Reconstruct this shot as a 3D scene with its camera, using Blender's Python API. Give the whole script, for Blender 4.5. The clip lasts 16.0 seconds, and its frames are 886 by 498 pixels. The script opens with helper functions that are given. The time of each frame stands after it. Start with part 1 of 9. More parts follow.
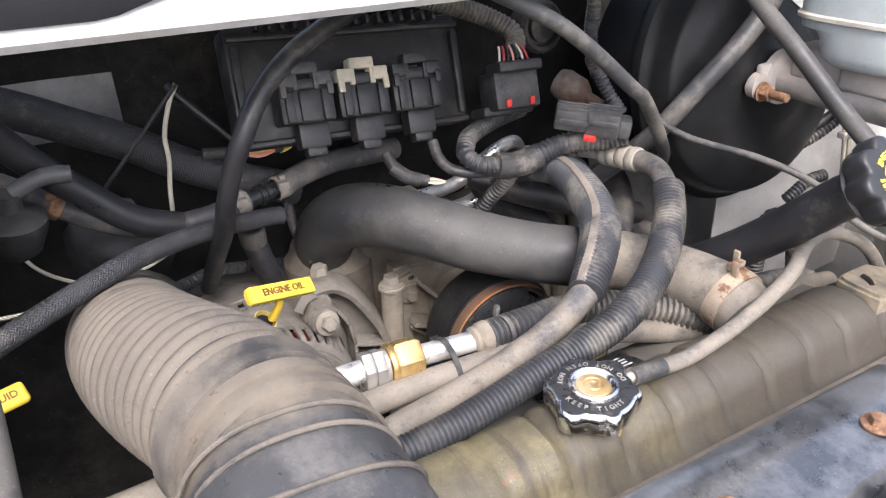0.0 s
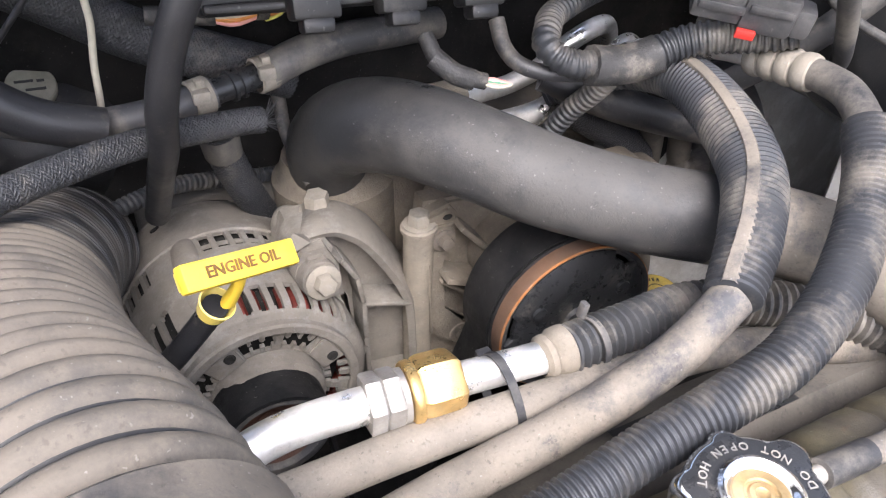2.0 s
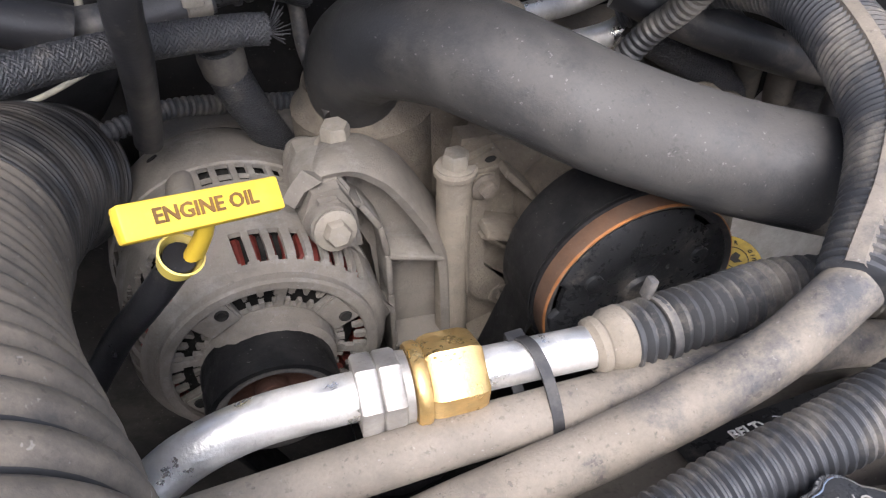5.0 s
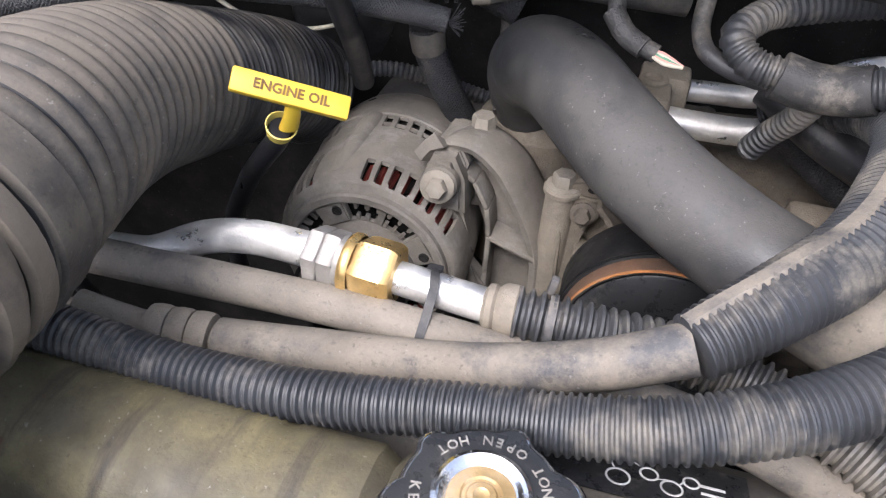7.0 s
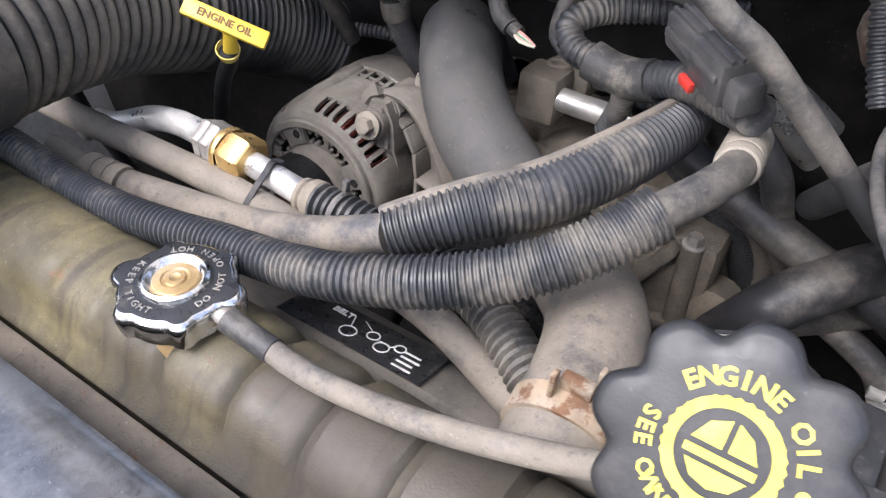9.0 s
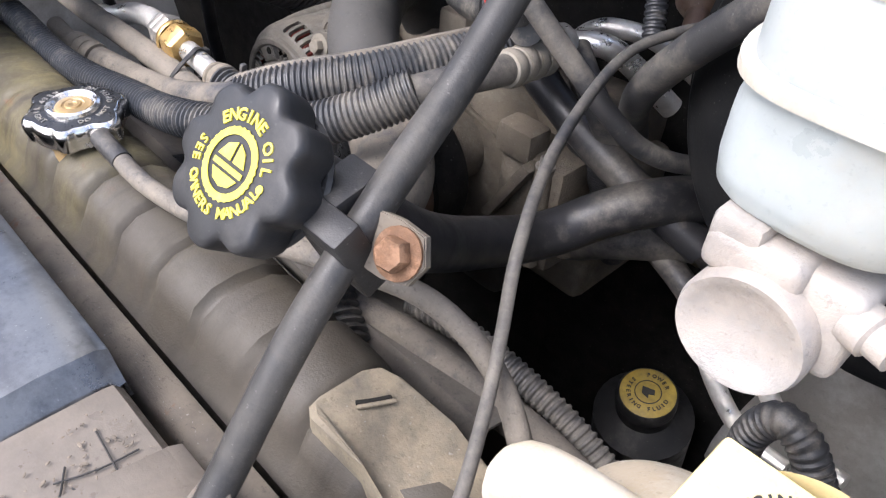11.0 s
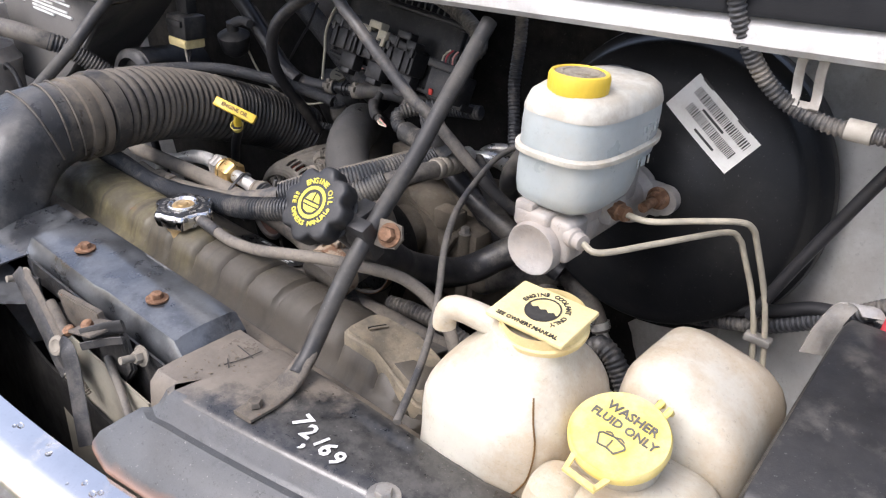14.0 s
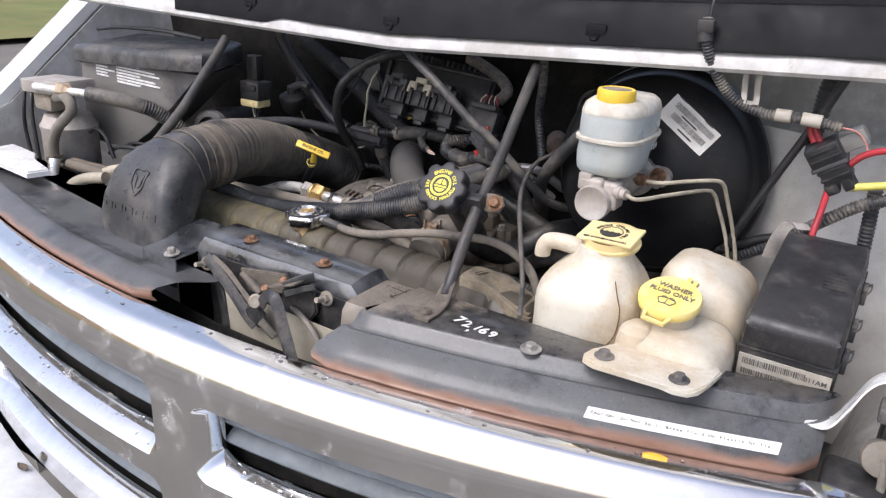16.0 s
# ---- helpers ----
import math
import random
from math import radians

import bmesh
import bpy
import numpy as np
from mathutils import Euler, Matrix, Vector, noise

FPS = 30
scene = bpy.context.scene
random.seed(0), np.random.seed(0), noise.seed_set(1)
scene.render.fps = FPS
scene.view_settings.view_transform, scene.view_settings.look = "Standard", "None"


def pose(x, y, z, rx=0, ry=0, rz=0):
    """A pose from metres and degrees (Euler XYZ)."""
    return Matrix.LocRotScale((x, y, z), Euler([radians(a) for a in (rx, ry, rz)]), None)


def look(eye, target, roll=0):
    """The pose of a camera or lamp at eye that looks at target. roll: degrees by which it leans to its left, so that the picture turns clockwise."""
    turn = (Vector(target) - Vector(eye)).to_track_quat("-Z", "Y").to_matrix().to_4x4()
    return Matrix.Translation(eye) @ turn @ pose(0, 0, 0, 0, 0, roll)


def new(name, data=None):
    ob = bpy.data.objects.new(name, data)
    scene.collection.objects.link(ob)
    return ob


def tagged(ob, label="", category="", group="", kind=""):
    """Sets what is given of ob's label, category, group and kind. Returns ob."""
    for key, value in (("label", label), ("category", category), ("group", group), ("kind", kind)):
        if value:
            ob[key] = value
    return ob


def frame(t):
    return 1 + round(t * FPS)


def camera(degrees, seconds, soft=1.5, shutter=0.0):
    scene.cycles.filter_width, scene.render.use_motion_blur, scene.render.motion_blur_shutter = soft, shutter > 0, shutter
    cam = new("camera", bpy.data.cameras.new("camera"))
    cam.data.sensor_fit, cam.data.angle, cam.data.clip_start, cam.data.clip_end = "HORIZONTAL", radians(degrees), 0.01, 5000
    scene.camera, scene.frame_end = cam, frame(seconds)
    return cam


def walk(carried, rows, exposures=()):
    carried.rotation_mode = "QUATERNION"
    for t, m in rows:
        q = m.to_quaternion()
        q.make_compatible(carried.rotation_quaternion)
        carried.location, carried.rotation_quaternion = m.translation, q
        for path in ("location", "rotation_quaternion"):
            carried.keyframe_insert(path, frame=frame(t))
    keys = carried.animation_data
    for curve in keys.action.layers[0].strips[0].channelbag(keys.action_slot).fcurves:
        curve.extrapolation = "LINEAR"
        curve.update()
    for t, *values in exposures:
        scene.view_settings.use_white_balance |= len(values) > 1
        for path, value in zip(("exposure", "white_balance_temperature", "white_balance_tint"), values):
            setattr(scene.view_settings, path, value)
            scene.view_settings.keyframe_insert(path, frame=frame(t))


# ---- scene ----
cam = camera(61.86, 16.0, soft=1.2, shutter=0.12)
PATH = [
    (0, (-0.2790, -0.3106, 1.3506), (0.1394, 0.4692, 0.8850), -2.68),
    (0.5, (-0.2507, -0.2174, 1.3341), (0.1607, 0.5369, 0.8224), -1.38),
    (1, (-0.2119, -0.1687, 1.3174), (0.1571, 0.5765, 0.7618), -1.36),
    (1.5, (-0.1963, -0.1334, 1.3023), (0.1552, 0.5962, 0.7157), -0.97),
    (2, (-0.1895, -0.0980, 1.2818), (0.1573, 0.6091, 0.6655), 0.65),
    (2.5, (-0.1841, -0.0665, 1.2595), (0.1704, 0.6105, 0.6146), 2.40),
    (3, (-0.1785, -0.0447, 1.2404), (0.1961, 0.5968, 0.5710), 4.04),
    (3.5, (-0.1802, -0.0324, 1.2326), (0.1947, 0.5971, 0.5521), 4.60),
    (4, (-0.1801, -0.0300, 1.2303), (0.1986, 0.5953, 0.5480), 4.90),
    (4.5, (-0.1732, -0.0317, 1.2331), (0.1831, 0.6124, 0.5561), 3.36),
    (5, (-0.1460, -0.0408, 1.2312), (0.1053, 0.6519, 0.5551), -0.41),
    (5.2, (-0.1384, -0.0462, 1.2258), (0.0535, 0.6705, 0.5554), -1.99),
    (7.3, (0.0623, -0.1603, 1.2564), (-0.2187, 0.5732, 0.6376), 3.25),
    (7.5, (0.0919, -0.1673, 1.2626), (-0.2352, 0.5385, 0.6343), 2.33),
    (8, (0.1356, -0.1759, 1.2724), (-0.2030, 0.5299, 0.6501), 1.87),
    (8.5, (0.1751, -0.1954, 1.2815), (-0.1571, 0.5139, 0.6599), 2.25),
    (9, (0.2585, -0.1654, 1.2812), (-0.1479, 0.4973, 0.6522), 4.19),
    (9.5, (0.3470, -0.1459, 1.2855), (-0.1459, 0.4361, 0.6388), 1.24),
    (10, (0.3982, -0.1509, 1.2910), (-0.0689, 0.4604, 0.6521), 1.93),
    (10.2, (0.4196, -0.1557, 1.2897), (-0.0541, 0.4563, 0.6565), 2.81),
    (12.3, (0.5569, -0.1176, 1.3094), (-0.0310, 0.3670, 0.6617), 4.79),
    (12.5, (0.5728, -0.1376, 1.3187), (-0.0233, 0.3520, 0.6823), 4.48),
    (13, (0.6132, -0.2303, 1.3439), (0.0356, 0.3456, 0.7653), 3.32),
    (13.5, (0.6607, -0.3370, 1.3631), (0.1219, 0.3198, 0.8355), 3.21),
    (14, (0.7153, -0.4072, 1.4018), (0.1631, 0.2791, 0.9284), 3.86),
    (14.5, (0.7989, -0.4833, 1.4179), (0.2126, 0.1881, 0.9646), 4.91),
    (15, (0.8479, -0.5591, 1.4352), (0.2503, 0.1189, 1.0071), 5.17),
    (15.5, (0.8164, -0.6728, 1.4227), (0.2601, 0.0623, 1.0351), 4.49),
    (16, (0.7564, -0.8037, 1.4061), (0.2628, -0.0172, 1.0350), 2.94),
]
walk(cam, [(t, look(eye, target, roll)) for t, eye, target, roll in PATH], exposures=[(t, e + 0.30, k, 16) for t, e, k in ((0, 1.50, 6500), (1.2, 1.77, 6430), (2, 1.79, 6400), (3.5, 1.63, 6380), (5, 1.44, 6350), (8, 1.34, 6290), (9.4, 1.34, 6290), (10, 1.25, 6290), (12.5, 1.36, 6380), (13.5, 0.98, 6410), (14.5, 0.66, 6450), (16, 0.52, 6450))])

# ---- daylight: bright overcast, the brightest part of the sky in front and above ----
world = bpy.data.worlds.new("sky")
scene.world = world
world.use_nodes = True
wn = world.node_tree.nodes
sky = wn.new("ShaderNodeTexSky")
sky.sky_type, sky.sun_disc = "NISHITA", False
sky.sun_elevation, sky.sun_rotation = radians(51), radians(200)
sky.air_density, sky.dust_density = 1.0, 3.0
veil = wn.new("ShaderNodeHueSaturation")       # cloud veil: the blue is washed out
veil.inputs["Saturation"].default_value = 0.72
world.node_tree.links.new(sky.outputs[0], veil.inputs["Color"])
world.node_tree.links.new(veil.outputs[0], wn["Background"].inputs[0])
wn["Background"].inputs[1].default_value = 0.15
sun = new("sun", bpy.data.lights.new("sun", "SUN"))
sun.data.energy, sun.data.angle, sun.data.color = 1.1, radians(30), (0.95, 0.98, 1.0)
sun.matrix_world = look((-0.4, -1.5, 1.95), (0, 0, 0))


# ---- helpers for meshes ----
def V(*a):
    return Vector(a)


def finish(name, bm, mat, smooth=True, angle=40):
    me = bpy.data.meshes.new(name)
    bmesh.ops.recalc_face_normals(bm, faces=bm.faces)
    if smooth:
        lim = radians(angle)
        for f in bm.faces:
            f.smooth = True
        for e in bm.edges:
            e.smooth = len(e.link_faces) == 2 and e.calc_face_angle(0) < lim
    bm.to_mesh(me)
    bm.free()
    for m in (mat if isinstance(mat, (list, tuple)) else [mat]):
        me.materials.append(m)
    return new(name, me)


def solid(name, bm, mat, label, category, group="", kind="", smooth=True, angle=40):
    return tagged(finish(name, bm, mat, smooth, angle), label, category, group, kind)


def thing(name, loc, label, category, group="", kind=""):
    ob = new(name)
    ob.location = loc
    ob.empty_display_size = 0.02
    return tagged(ob, label, category, group, kind)


def part(name, bm, mat, parent, label="", smooth=True, angle=40, kind=""):
    ob = finish(name, bm, mat, smooth, angle)
    ob.parent = parent
    if parent.type == "EMPTY":
        ob.matrix_parent_inverse = Matrix.Translation(-Vector(parent.location))
    return tagged(ob, label, kind=kind)


def spline(pts, step=0.004):
    """Points at even steps on a smooth curve through pts."""
    P = [Vector(p) for p in pts]
    P = [P[0] * 2 - P[1]] + P + [P[-1] * 2 - P[-2]]
    raw = []
    for i in range(1, len(P) - 2):
        a, b, c, d = P[i - 1:i + 3]
        for k in range(24):
            t = k / 24
            raw.append(0.5 * ((2 * b) + (c - a) * t + (2 * a - 5 * b + 4 * c - d) * t * t + (3 * b - a - 3 * c + d) * t ** 3))
    raw.append(P[-2])
    lens = [0.0]
    for a, b in zip(raw, raw[1:]):
        lens.append(lens[-1] + (b - a).length)
    n = max(2, int(round(lens[-1] / step)))
    out, j = [], 0
    for k in range(n + 1):
        s = lens[-1] * k / n
        while j < len(lens) - 2 and lens[j + 1] < s:
            j += 1
        f = (s - lens[j]) / max(1e-9, lens[j + 1] - lens[j])
        out.append(raw[j].lerp(raw[j + 1], min(1, max(0, f))))
    return out


def frames_along(P):
    T = [(P[min(i + 1, len(P) - 1)] - P[max(i - 1, 0)]).normalized() for i in range(len(P))]
    u = T[0].orthogonal().normalized()
    out = []
    for t in T:
        u = (u - t * u.dot(t)).normalized()
        out.append((t, u, t.cross(u)))
    return out


def tube(bm, pts, r, n=14, step=0.006, rib=None, wob=0.0, closed=True, oval=1.0):
    """A round tube along a smooth line. rib=(pitch, depth): corrugated. r: number or function of 0..1."""
    if rib:
        step = rib[0] / (6 if len(rib) > 2 else 4)
    P = spline(pts, step) if len(pts) > 2 or rib else spline([pts[0], Vector(pts[0]).lerp(Vector(pts[1]), 0.5), pts[1]], step)
    F = frames_along(P)
    rings = []
    shape = (0.0, 1.0, 1.0, 0.0)
    for i, (p, (t, u, v)) in enumerate(zip(P, F)):
        f = i / (len(P) - 1)
        rr = r(f) if callable(r) else r
        if rib:
            rr -= rib[1] * (1 - shape[i % 4] if len(rib) < 3 else (0.5 - 0.5 * math.cos(2 * math.pi * i / 6)) ** rib[2])
        if wob:
            rr *= 1 + wob * noise.noise(p * 40)
        ring = []
        for k in range(n):
            a = 2 * math.pi * k / n
            ring.append(bm.verts.new(p + u * math.cos(a) * rr + v * math.sin(a) * rr * oval))
        rings.append(ring)
    for a, b in zip(rings, rings[1:]):
        for k in range(n):
            bm.faces.new((a[k], a[(k + 1) % n], b[(k + 1) % n], b[k]))
    if closed:
        bm.faces.new(rings[0])
        bm.faces.new(rings[-1])
    return bm


def B():
    return bmesh.new()


def box(bm, c, size, r=0.002, rot=None, seg=2):
    """A rounded box."""
    m = Matrix.Translation(c) @ (rot.to_4x4() if rot else Matrix()) @ Matrix.Diagonal((*size, 1))
    g = bmesh.ops.create_cube(bm, size=1, matrix=m)
    if r:
        vs = set(g["verts"])
        es = [e for e in bm.edges if e.verts[0] in vs and e.verts[1] in vs]
        bmesh.ops.bevel(bm, geom=es, offset=r, segments=seg, affect="EDGES", profile=0.5)
    return bm


def axis_m(origin, axis, up=None):
    """A frame whose z runs along axis."""
    z = Vector(axis).normalized()
    y = Vector(up) if up else Vector((0, 0, 1)) if abs(z.z) < 0.9 else Vector((0, 1, 0))
    x = y.cross(z).normalized()
    y = z.cross(x)
    return Matrix(((x.x, y.x, z.x, origin[0]), (x.y, y.y, z.y, origin[1]), (x.z, y.z, z.z, origin[2]), (0, 0, 0, 1)))


def lathe(bm, m, prof, n=32, lobe=None):
    """Turns a profile of (radius, height) about the z axis of m. lobe(angle): factor on the radius."""
    rings = []
    for r, h in prof:
        if r < 1e-6:
            rings.append([bm.verts.new(m @ Vector((0, 0, h)))])
            continue
        ring = []
        for k in range(n):
            a = 2 * math.pi * k / n
            q = r * (lobe(a, r, h) if lobe else 1)
            ring.append(bm.verts.new(m @ Vector((q * math.cos(a), q * math.sin(a), h))))
        rings.append(ring)
    for a, b in zip(rings, rings[1:]):
        if len(a) == 1 and len(b) == 1:
            continue
        for k in range(n):
            k2 = (k + 1) % n
            if len(a) == 1:
                bm.faces.new((a[0], b[k2], b[k]))
            elif len(b) == 1:
                bm.faces.new((a[k], a[k2], b[0]))
            else:
                bm.faces.new((a[k], a[k2], b[k2], b[k]))
    return bm


def prism(bm, m, outline, h0, h1, bev=0.0):
    """An outline in the xy plane of m, raised from h0 to h1."""
    lo = [bm.verts.new(m @ Vector((x, y, h0))) for x, y in outline]
    hi = [bm.verts.new(m @ Vector((x, y, h1))) for x, y in outline]
    n = len(outline)
    fs = [bm.faces.new(hi), bm.faces.new(lo[::-1])]
    for k in range(n):
        fs.append(bm.faces.new((lo[k], lo[(k + 1) % n], hi[(k + 1) % n], hi[k])))
    if bev:
        es = list({e for f in fs[:1] for e in f.edges})
        bmesh.ops.bevel(bm, geom=es, offset=bev, segments=2, affect="EDGES")
    return bm


def grid(bm, rows_, thick=0.0, closed_u=False):
    """A sheet through rows of points; thick: solid downwards."""
    R = [[bm.verts.new(p) for p in row] for row in rows_]
    fs = []
    for a, b in zip(R, R[1:]):
        for k in range(len(a) - 1):
            fs.append(bm.faces.new((a[k], a[k + 1], b[k + 1], b[k])))
    if thick:
        bmesh.ops.recalc_face_normals(bm, faces=fs)
        bmesh.ops.solidify(bm, geom=fs, thickness=thick)
    return bm


def hexbolt(bm, p, axis, r=0.006, h=0.005, washer=0.009):
    m = axis_m(p, axis)
    if washer:
        lathe(bm, m, [(0, 0), (washer, 0), (washer, 0.0015), (washer * 0.9, 0.002), (0, 0.002)], 20)
    lathe(bm, m, [(r, 0.0015), (r, h * 0.8 + 0.0015), (r * 0.86, h + 0.0015), (0, h + 0.0015)], 6)
    return bm


def letters(bm, m, body, size, depth=0.0004, align="CENTER", squash=1.0, bold=0.02):
    """Raised writing in the xy plane of m, added to bm."""
    cu = bpy.data.curves.new("writing", "FONT")
    cu.body, cu.size, cu.align_x, cu.align_y, cu.extrude, cu.resolution_u = body, size, align, "CENTER", depth, 2
    cu.offset = size * bold
    ob = bpy.data.objects.new("writing", cu)
    me = bpy.data.meshes.new_from_object(ob)
    me.transform(m @ Matrix.Diagonal((squash, 1, 1, 1)))
    bm.from_mesh(me)
    bpy.data.objects.remove(ob)
    bpy.data.curves.remove(cu)
    bpy.data.meshes.remove(me)
    return bm


def ring_letters(bm, m, body, size, radius, mid, step, inward=False, depth=0.0004, bold=0.02):
    """Writing on a circle about m's z; mid: the angle of its middle in degrees; step: degrees a letter."""
    n = len(body)
    for i, ch in enumerate(body):
        if ch == " ":
            continue
        off = (i - (n - 1) / 2) * step
        a = radians(mid + off) if inward else radians(mid - off)
        turn = a + math.pi / 2 if inward else a - math.pi / 2
        q = m @ Matrix.Translation((radius * math.cos(a), radius * math.sin(a), 0)) @ Matrix.Rotation(turn, 4, "Z")
        letters(bm, q, ch, size, depth, bold=bold)
    return bm


# ---- materials ----
DUST = (0.335, 0.296, 0.240)


def mat(name, color, rough=0.6, metal=0.0, dust=0.0, dustcol=DUST, scale=18.0, var=0.25, bump=0.15, fine=700.0, spec=0.5, coat=0.0,
        trans=0.0, rust=0.0, rough_var=0.15, speck=0.35, coat_ior=1.5):
    """A surface with grain, blotches and dirt at two scales. dust, rust: how much of it they cover."""
    m = bpy.data.materials.new(name)
    m.use_nodes = True
    nt = m.node_tree
    N, L = nt.nodes, nt.links
    p = N["Principled BSDF"]
    tc = N.new("ShaderNodeTexCoord")
    co = tc.outputs["Object"]

    def noise_tex(s, detail=5.0, rgh=0.6):
        t = N.new("ShaderNodeTexNoise")
        t.inputs["Scale"].default_value, t.inputs["Detail"].default_value, t.inputs["Roughness"].default_value = s, detail, rgh
        L.new(co, t.inputs["Vector"])
        return t.outputs["Fac"]

    def ramp(src, lo, hi, a=0.0, b=1.0):
        r = N.new("ShaderNodeMapRange")
        r.inputs["From Min"].default_value, r.inputs["From Max"].default_value = lo, hi
        r.inputs["To Min"].default_value, r.inputs["To Max"].default_value = a, b
        L.new(src, r.inputs["Value"])
        return r.outputs[0]

    def mix(fac, a, b, blend="MIX"):
        x = N.new("ShaderNodeMix")
        x.data_type, x.blend_type = "RGBA", blend
        for sock, val in ((x.inputs["Factor"], fac), (x.inputs["A"], a), (x.inputs["B"], b)):
            if isinstance(val, tuple):
                sock.default_value = (*val, 1.0)
            elif isinstance(val, (int, float)):
                sock.default_value = val
            else:
                L.new(val, sock)
        return x.outputs["Result"]

    big, small = noise_tex(scale), noise_tex(fine, 3.0)
    shade = ramp(big, 0.3, 0.7, 1 - var, 1 + var)
    g = N.new("ShaderNodeCombineColor")
    for k in range(3):
        L.new(shade, g.inputs[k])
    col = mix(1.0, color, g.outputs[0], "MULTIPLY")
    rgh = ramp(noise_tex(scale * 2.3), 0.3, 0.7, max(0.02, rough - rough_var), min(1.0, rough + rough_var))
    if dust:
        d = noise_tex(scale * 0.7, 12.0, 0.74)
        f = ramp(d, 0.60 - dust * 0.42, 0.60 - dust * 0.42 + 0.14, 0.0, min(1.0, 0.30 + dust * 0.70))
        grain = ramp(small, 0.3, 0.7, 0.86, 1.06)
        mul = N.new("ShaderNodeMath")
        mul.operation = "MULTIPLY"
        mul.use_clamp = True
        L.new(f, mul.inputs[0])
        L.new(grain, mul.inputs[1])
        col = mix(mul.outputs[0], col, dustcol)
        rmx = N.new("ShaderNodeMix")
        L.new(mul.outputs[0], rmx.inputs["Factor"])
        L.new(rgh, rmx.inputs["A"])
        rmx.inputs["B"].default_value = 0.9
        rgh = rmx.outputs["Result"]
        if metal:
            met = ramp(mul.outputs[0], 0.0, 0.8, metal, 0.0)
            L.new(met, p.inputs["Metallic"])
    elif metal:
        p.inputs["Metallic"].default_value = metal
    if rust:
        d = noise_tex(scale * 1.7, 9.0, 0.7)
        f = ramp(d, 0.66 - rust * 0.45, 0.72 - rust * 0.4)
        rc = mix(noise_tex(scale * 6), (0.11, 0.055, 0.028), (0.25, 0.13, 0.068))
        col = mix(f, col, rc)
    if speck:
        # fine dark flecks, pale scuffs and smudges
        fleck = ramp(noise_tex(330.0, 3.0, 0.6), 0.30, 0.40, speck * 0.6, 0.0)
        col = mix(fleck, col, tuple(c * 0.35 for c in color))
        smudge = ramp(noise_tex(scale * 1.3, 7.0, 0.66), 0.28, 0.58, speck * 0.9, 0.0)
        col = mix(smudge, col, (0.05, 0.047, 0.043), "MIX") if max(color) < 0.5 else mix(smudge, col, (0.55, 0.52, 0.47), "MULTIPLY")
        chip = ramp(noise_tex(135.0, 5.0, 0.72), 0.335, 0.365, speck * 0.75, 0.0)
        col = mix(chip, col, tuple(c * 0.3 + 0.006 for c in color))
        crumb = ramp(noise_tex(105.0, 6.0, 0.75), 0.640, 0.672, 0.0, speck * 0.5)
        col = mix(crumb, col, tuple(0.55 * c + 0.25 * d for c, d in zip(color, dustcol)) if max(color) < 0.3 else tuple(min(0.8, c * 1.12) for c in color))
        scuff = ramp(noise_tex(420.0, 2.0, 0.5), 0.69, 0.75, 0.0, speck * 0.4)
        col = mix(scuff, col, (0.5, 0.48, 0.45))
    L.new(col, p.inputs["Base Color"])
    L.new(rgh, p.inputs["Roughness"])
    p.inputs["Specular IOR Level"].default_value = spec
    p.inputs["Coat Weight"].default_value = coat
    p.inputs["Coat Roughness"].default_value = 0.16 if bump > 0.05 else 0.04
    p.inputs["Coat IOR"].default_value = coat_ior
    if trans:
        p.inputs["Subsurface Weight"].default_value = trans
        p.inputs["Subsurface Radius"].default_value = (0.02, 0.02, 0.018)
        p.inputs["Subsurface Scale"].default_value = 0.5
    if bump:
        b = N.new("ShaderNodeBump")
        b.inputs["Strength"].default_value, b.inputs["Distance"].default_value = bump, 0.001
        h = N.new("ShaderNodeMath")
        h.operation = "ADD"
        L.new(small, h.inputs[0])
        L.new(noise_tex(scale * 5, 4.0), h.inputs[1])
        L.new(h.outputs[0], b.inputs["Height"])
        L.new(b.outputs[0], p.inputs["Normal"])
    return m


RUBBER = mat("rubber_black", (0.032, 0.032, 0.034), 0.52, dust=0.33, scale=14)
RUBBER_CLEAN = mat("rubber_clean", (0.02, 0.02, 0.022), 0.42, dust=0.12, scale=14, speck=0.2)
RUBBER_GREY = mat("rubber_grey", (0.045, 0.045, 0.047), 0.5, dust=0.3, scale=12)
RUBBER_TAN = mat("rubber_dusty", (0.060, 0.060, 0.063), 0.58, dust=0.57, dustcol=(0.30, 0.256, 0.198), scale=24, var=0.45, speck=0.55, bump=0.35)
LOOM = mat("split_loom", (0.034, 0.036, 0.040), 0.46, dust=0.26, scale=25, spec=0.5, speck=0.2)
LOOM_DUSTY = mat("split_loom_dusty", (0.042, 0.043, 0.045), 0.5, dust=0.36, scale=25)
DUCT = mat("duct_plastic", (0.036, 0.037, 0.039), 0.36, dust=0.33, dustcol=(0.20, 0.187, 0.165), scale=22, fine=700, bump=0.25, speck=0.2)
DUCT_DUST = mat("dusty_box_plastic", (0.06, 0.06, 0.06), 0.55, dust=0.55, dustcol=(0.25, 0.235, 0.215), scale=6, fine=700, bump=0.25, speck=0.25)
GREY_BUMPER = mat("grey_bumper", (0.52, 0.54, 0.57), 0.45, dust=0.3, dustcol=(0.42, 0.40, 0.37), scale=10, bump=0.1, speck=0.2)
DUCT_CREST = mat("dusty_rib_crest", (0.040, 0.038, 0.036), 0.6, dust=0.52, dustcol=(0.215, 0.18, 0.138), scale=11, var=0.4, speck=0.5)
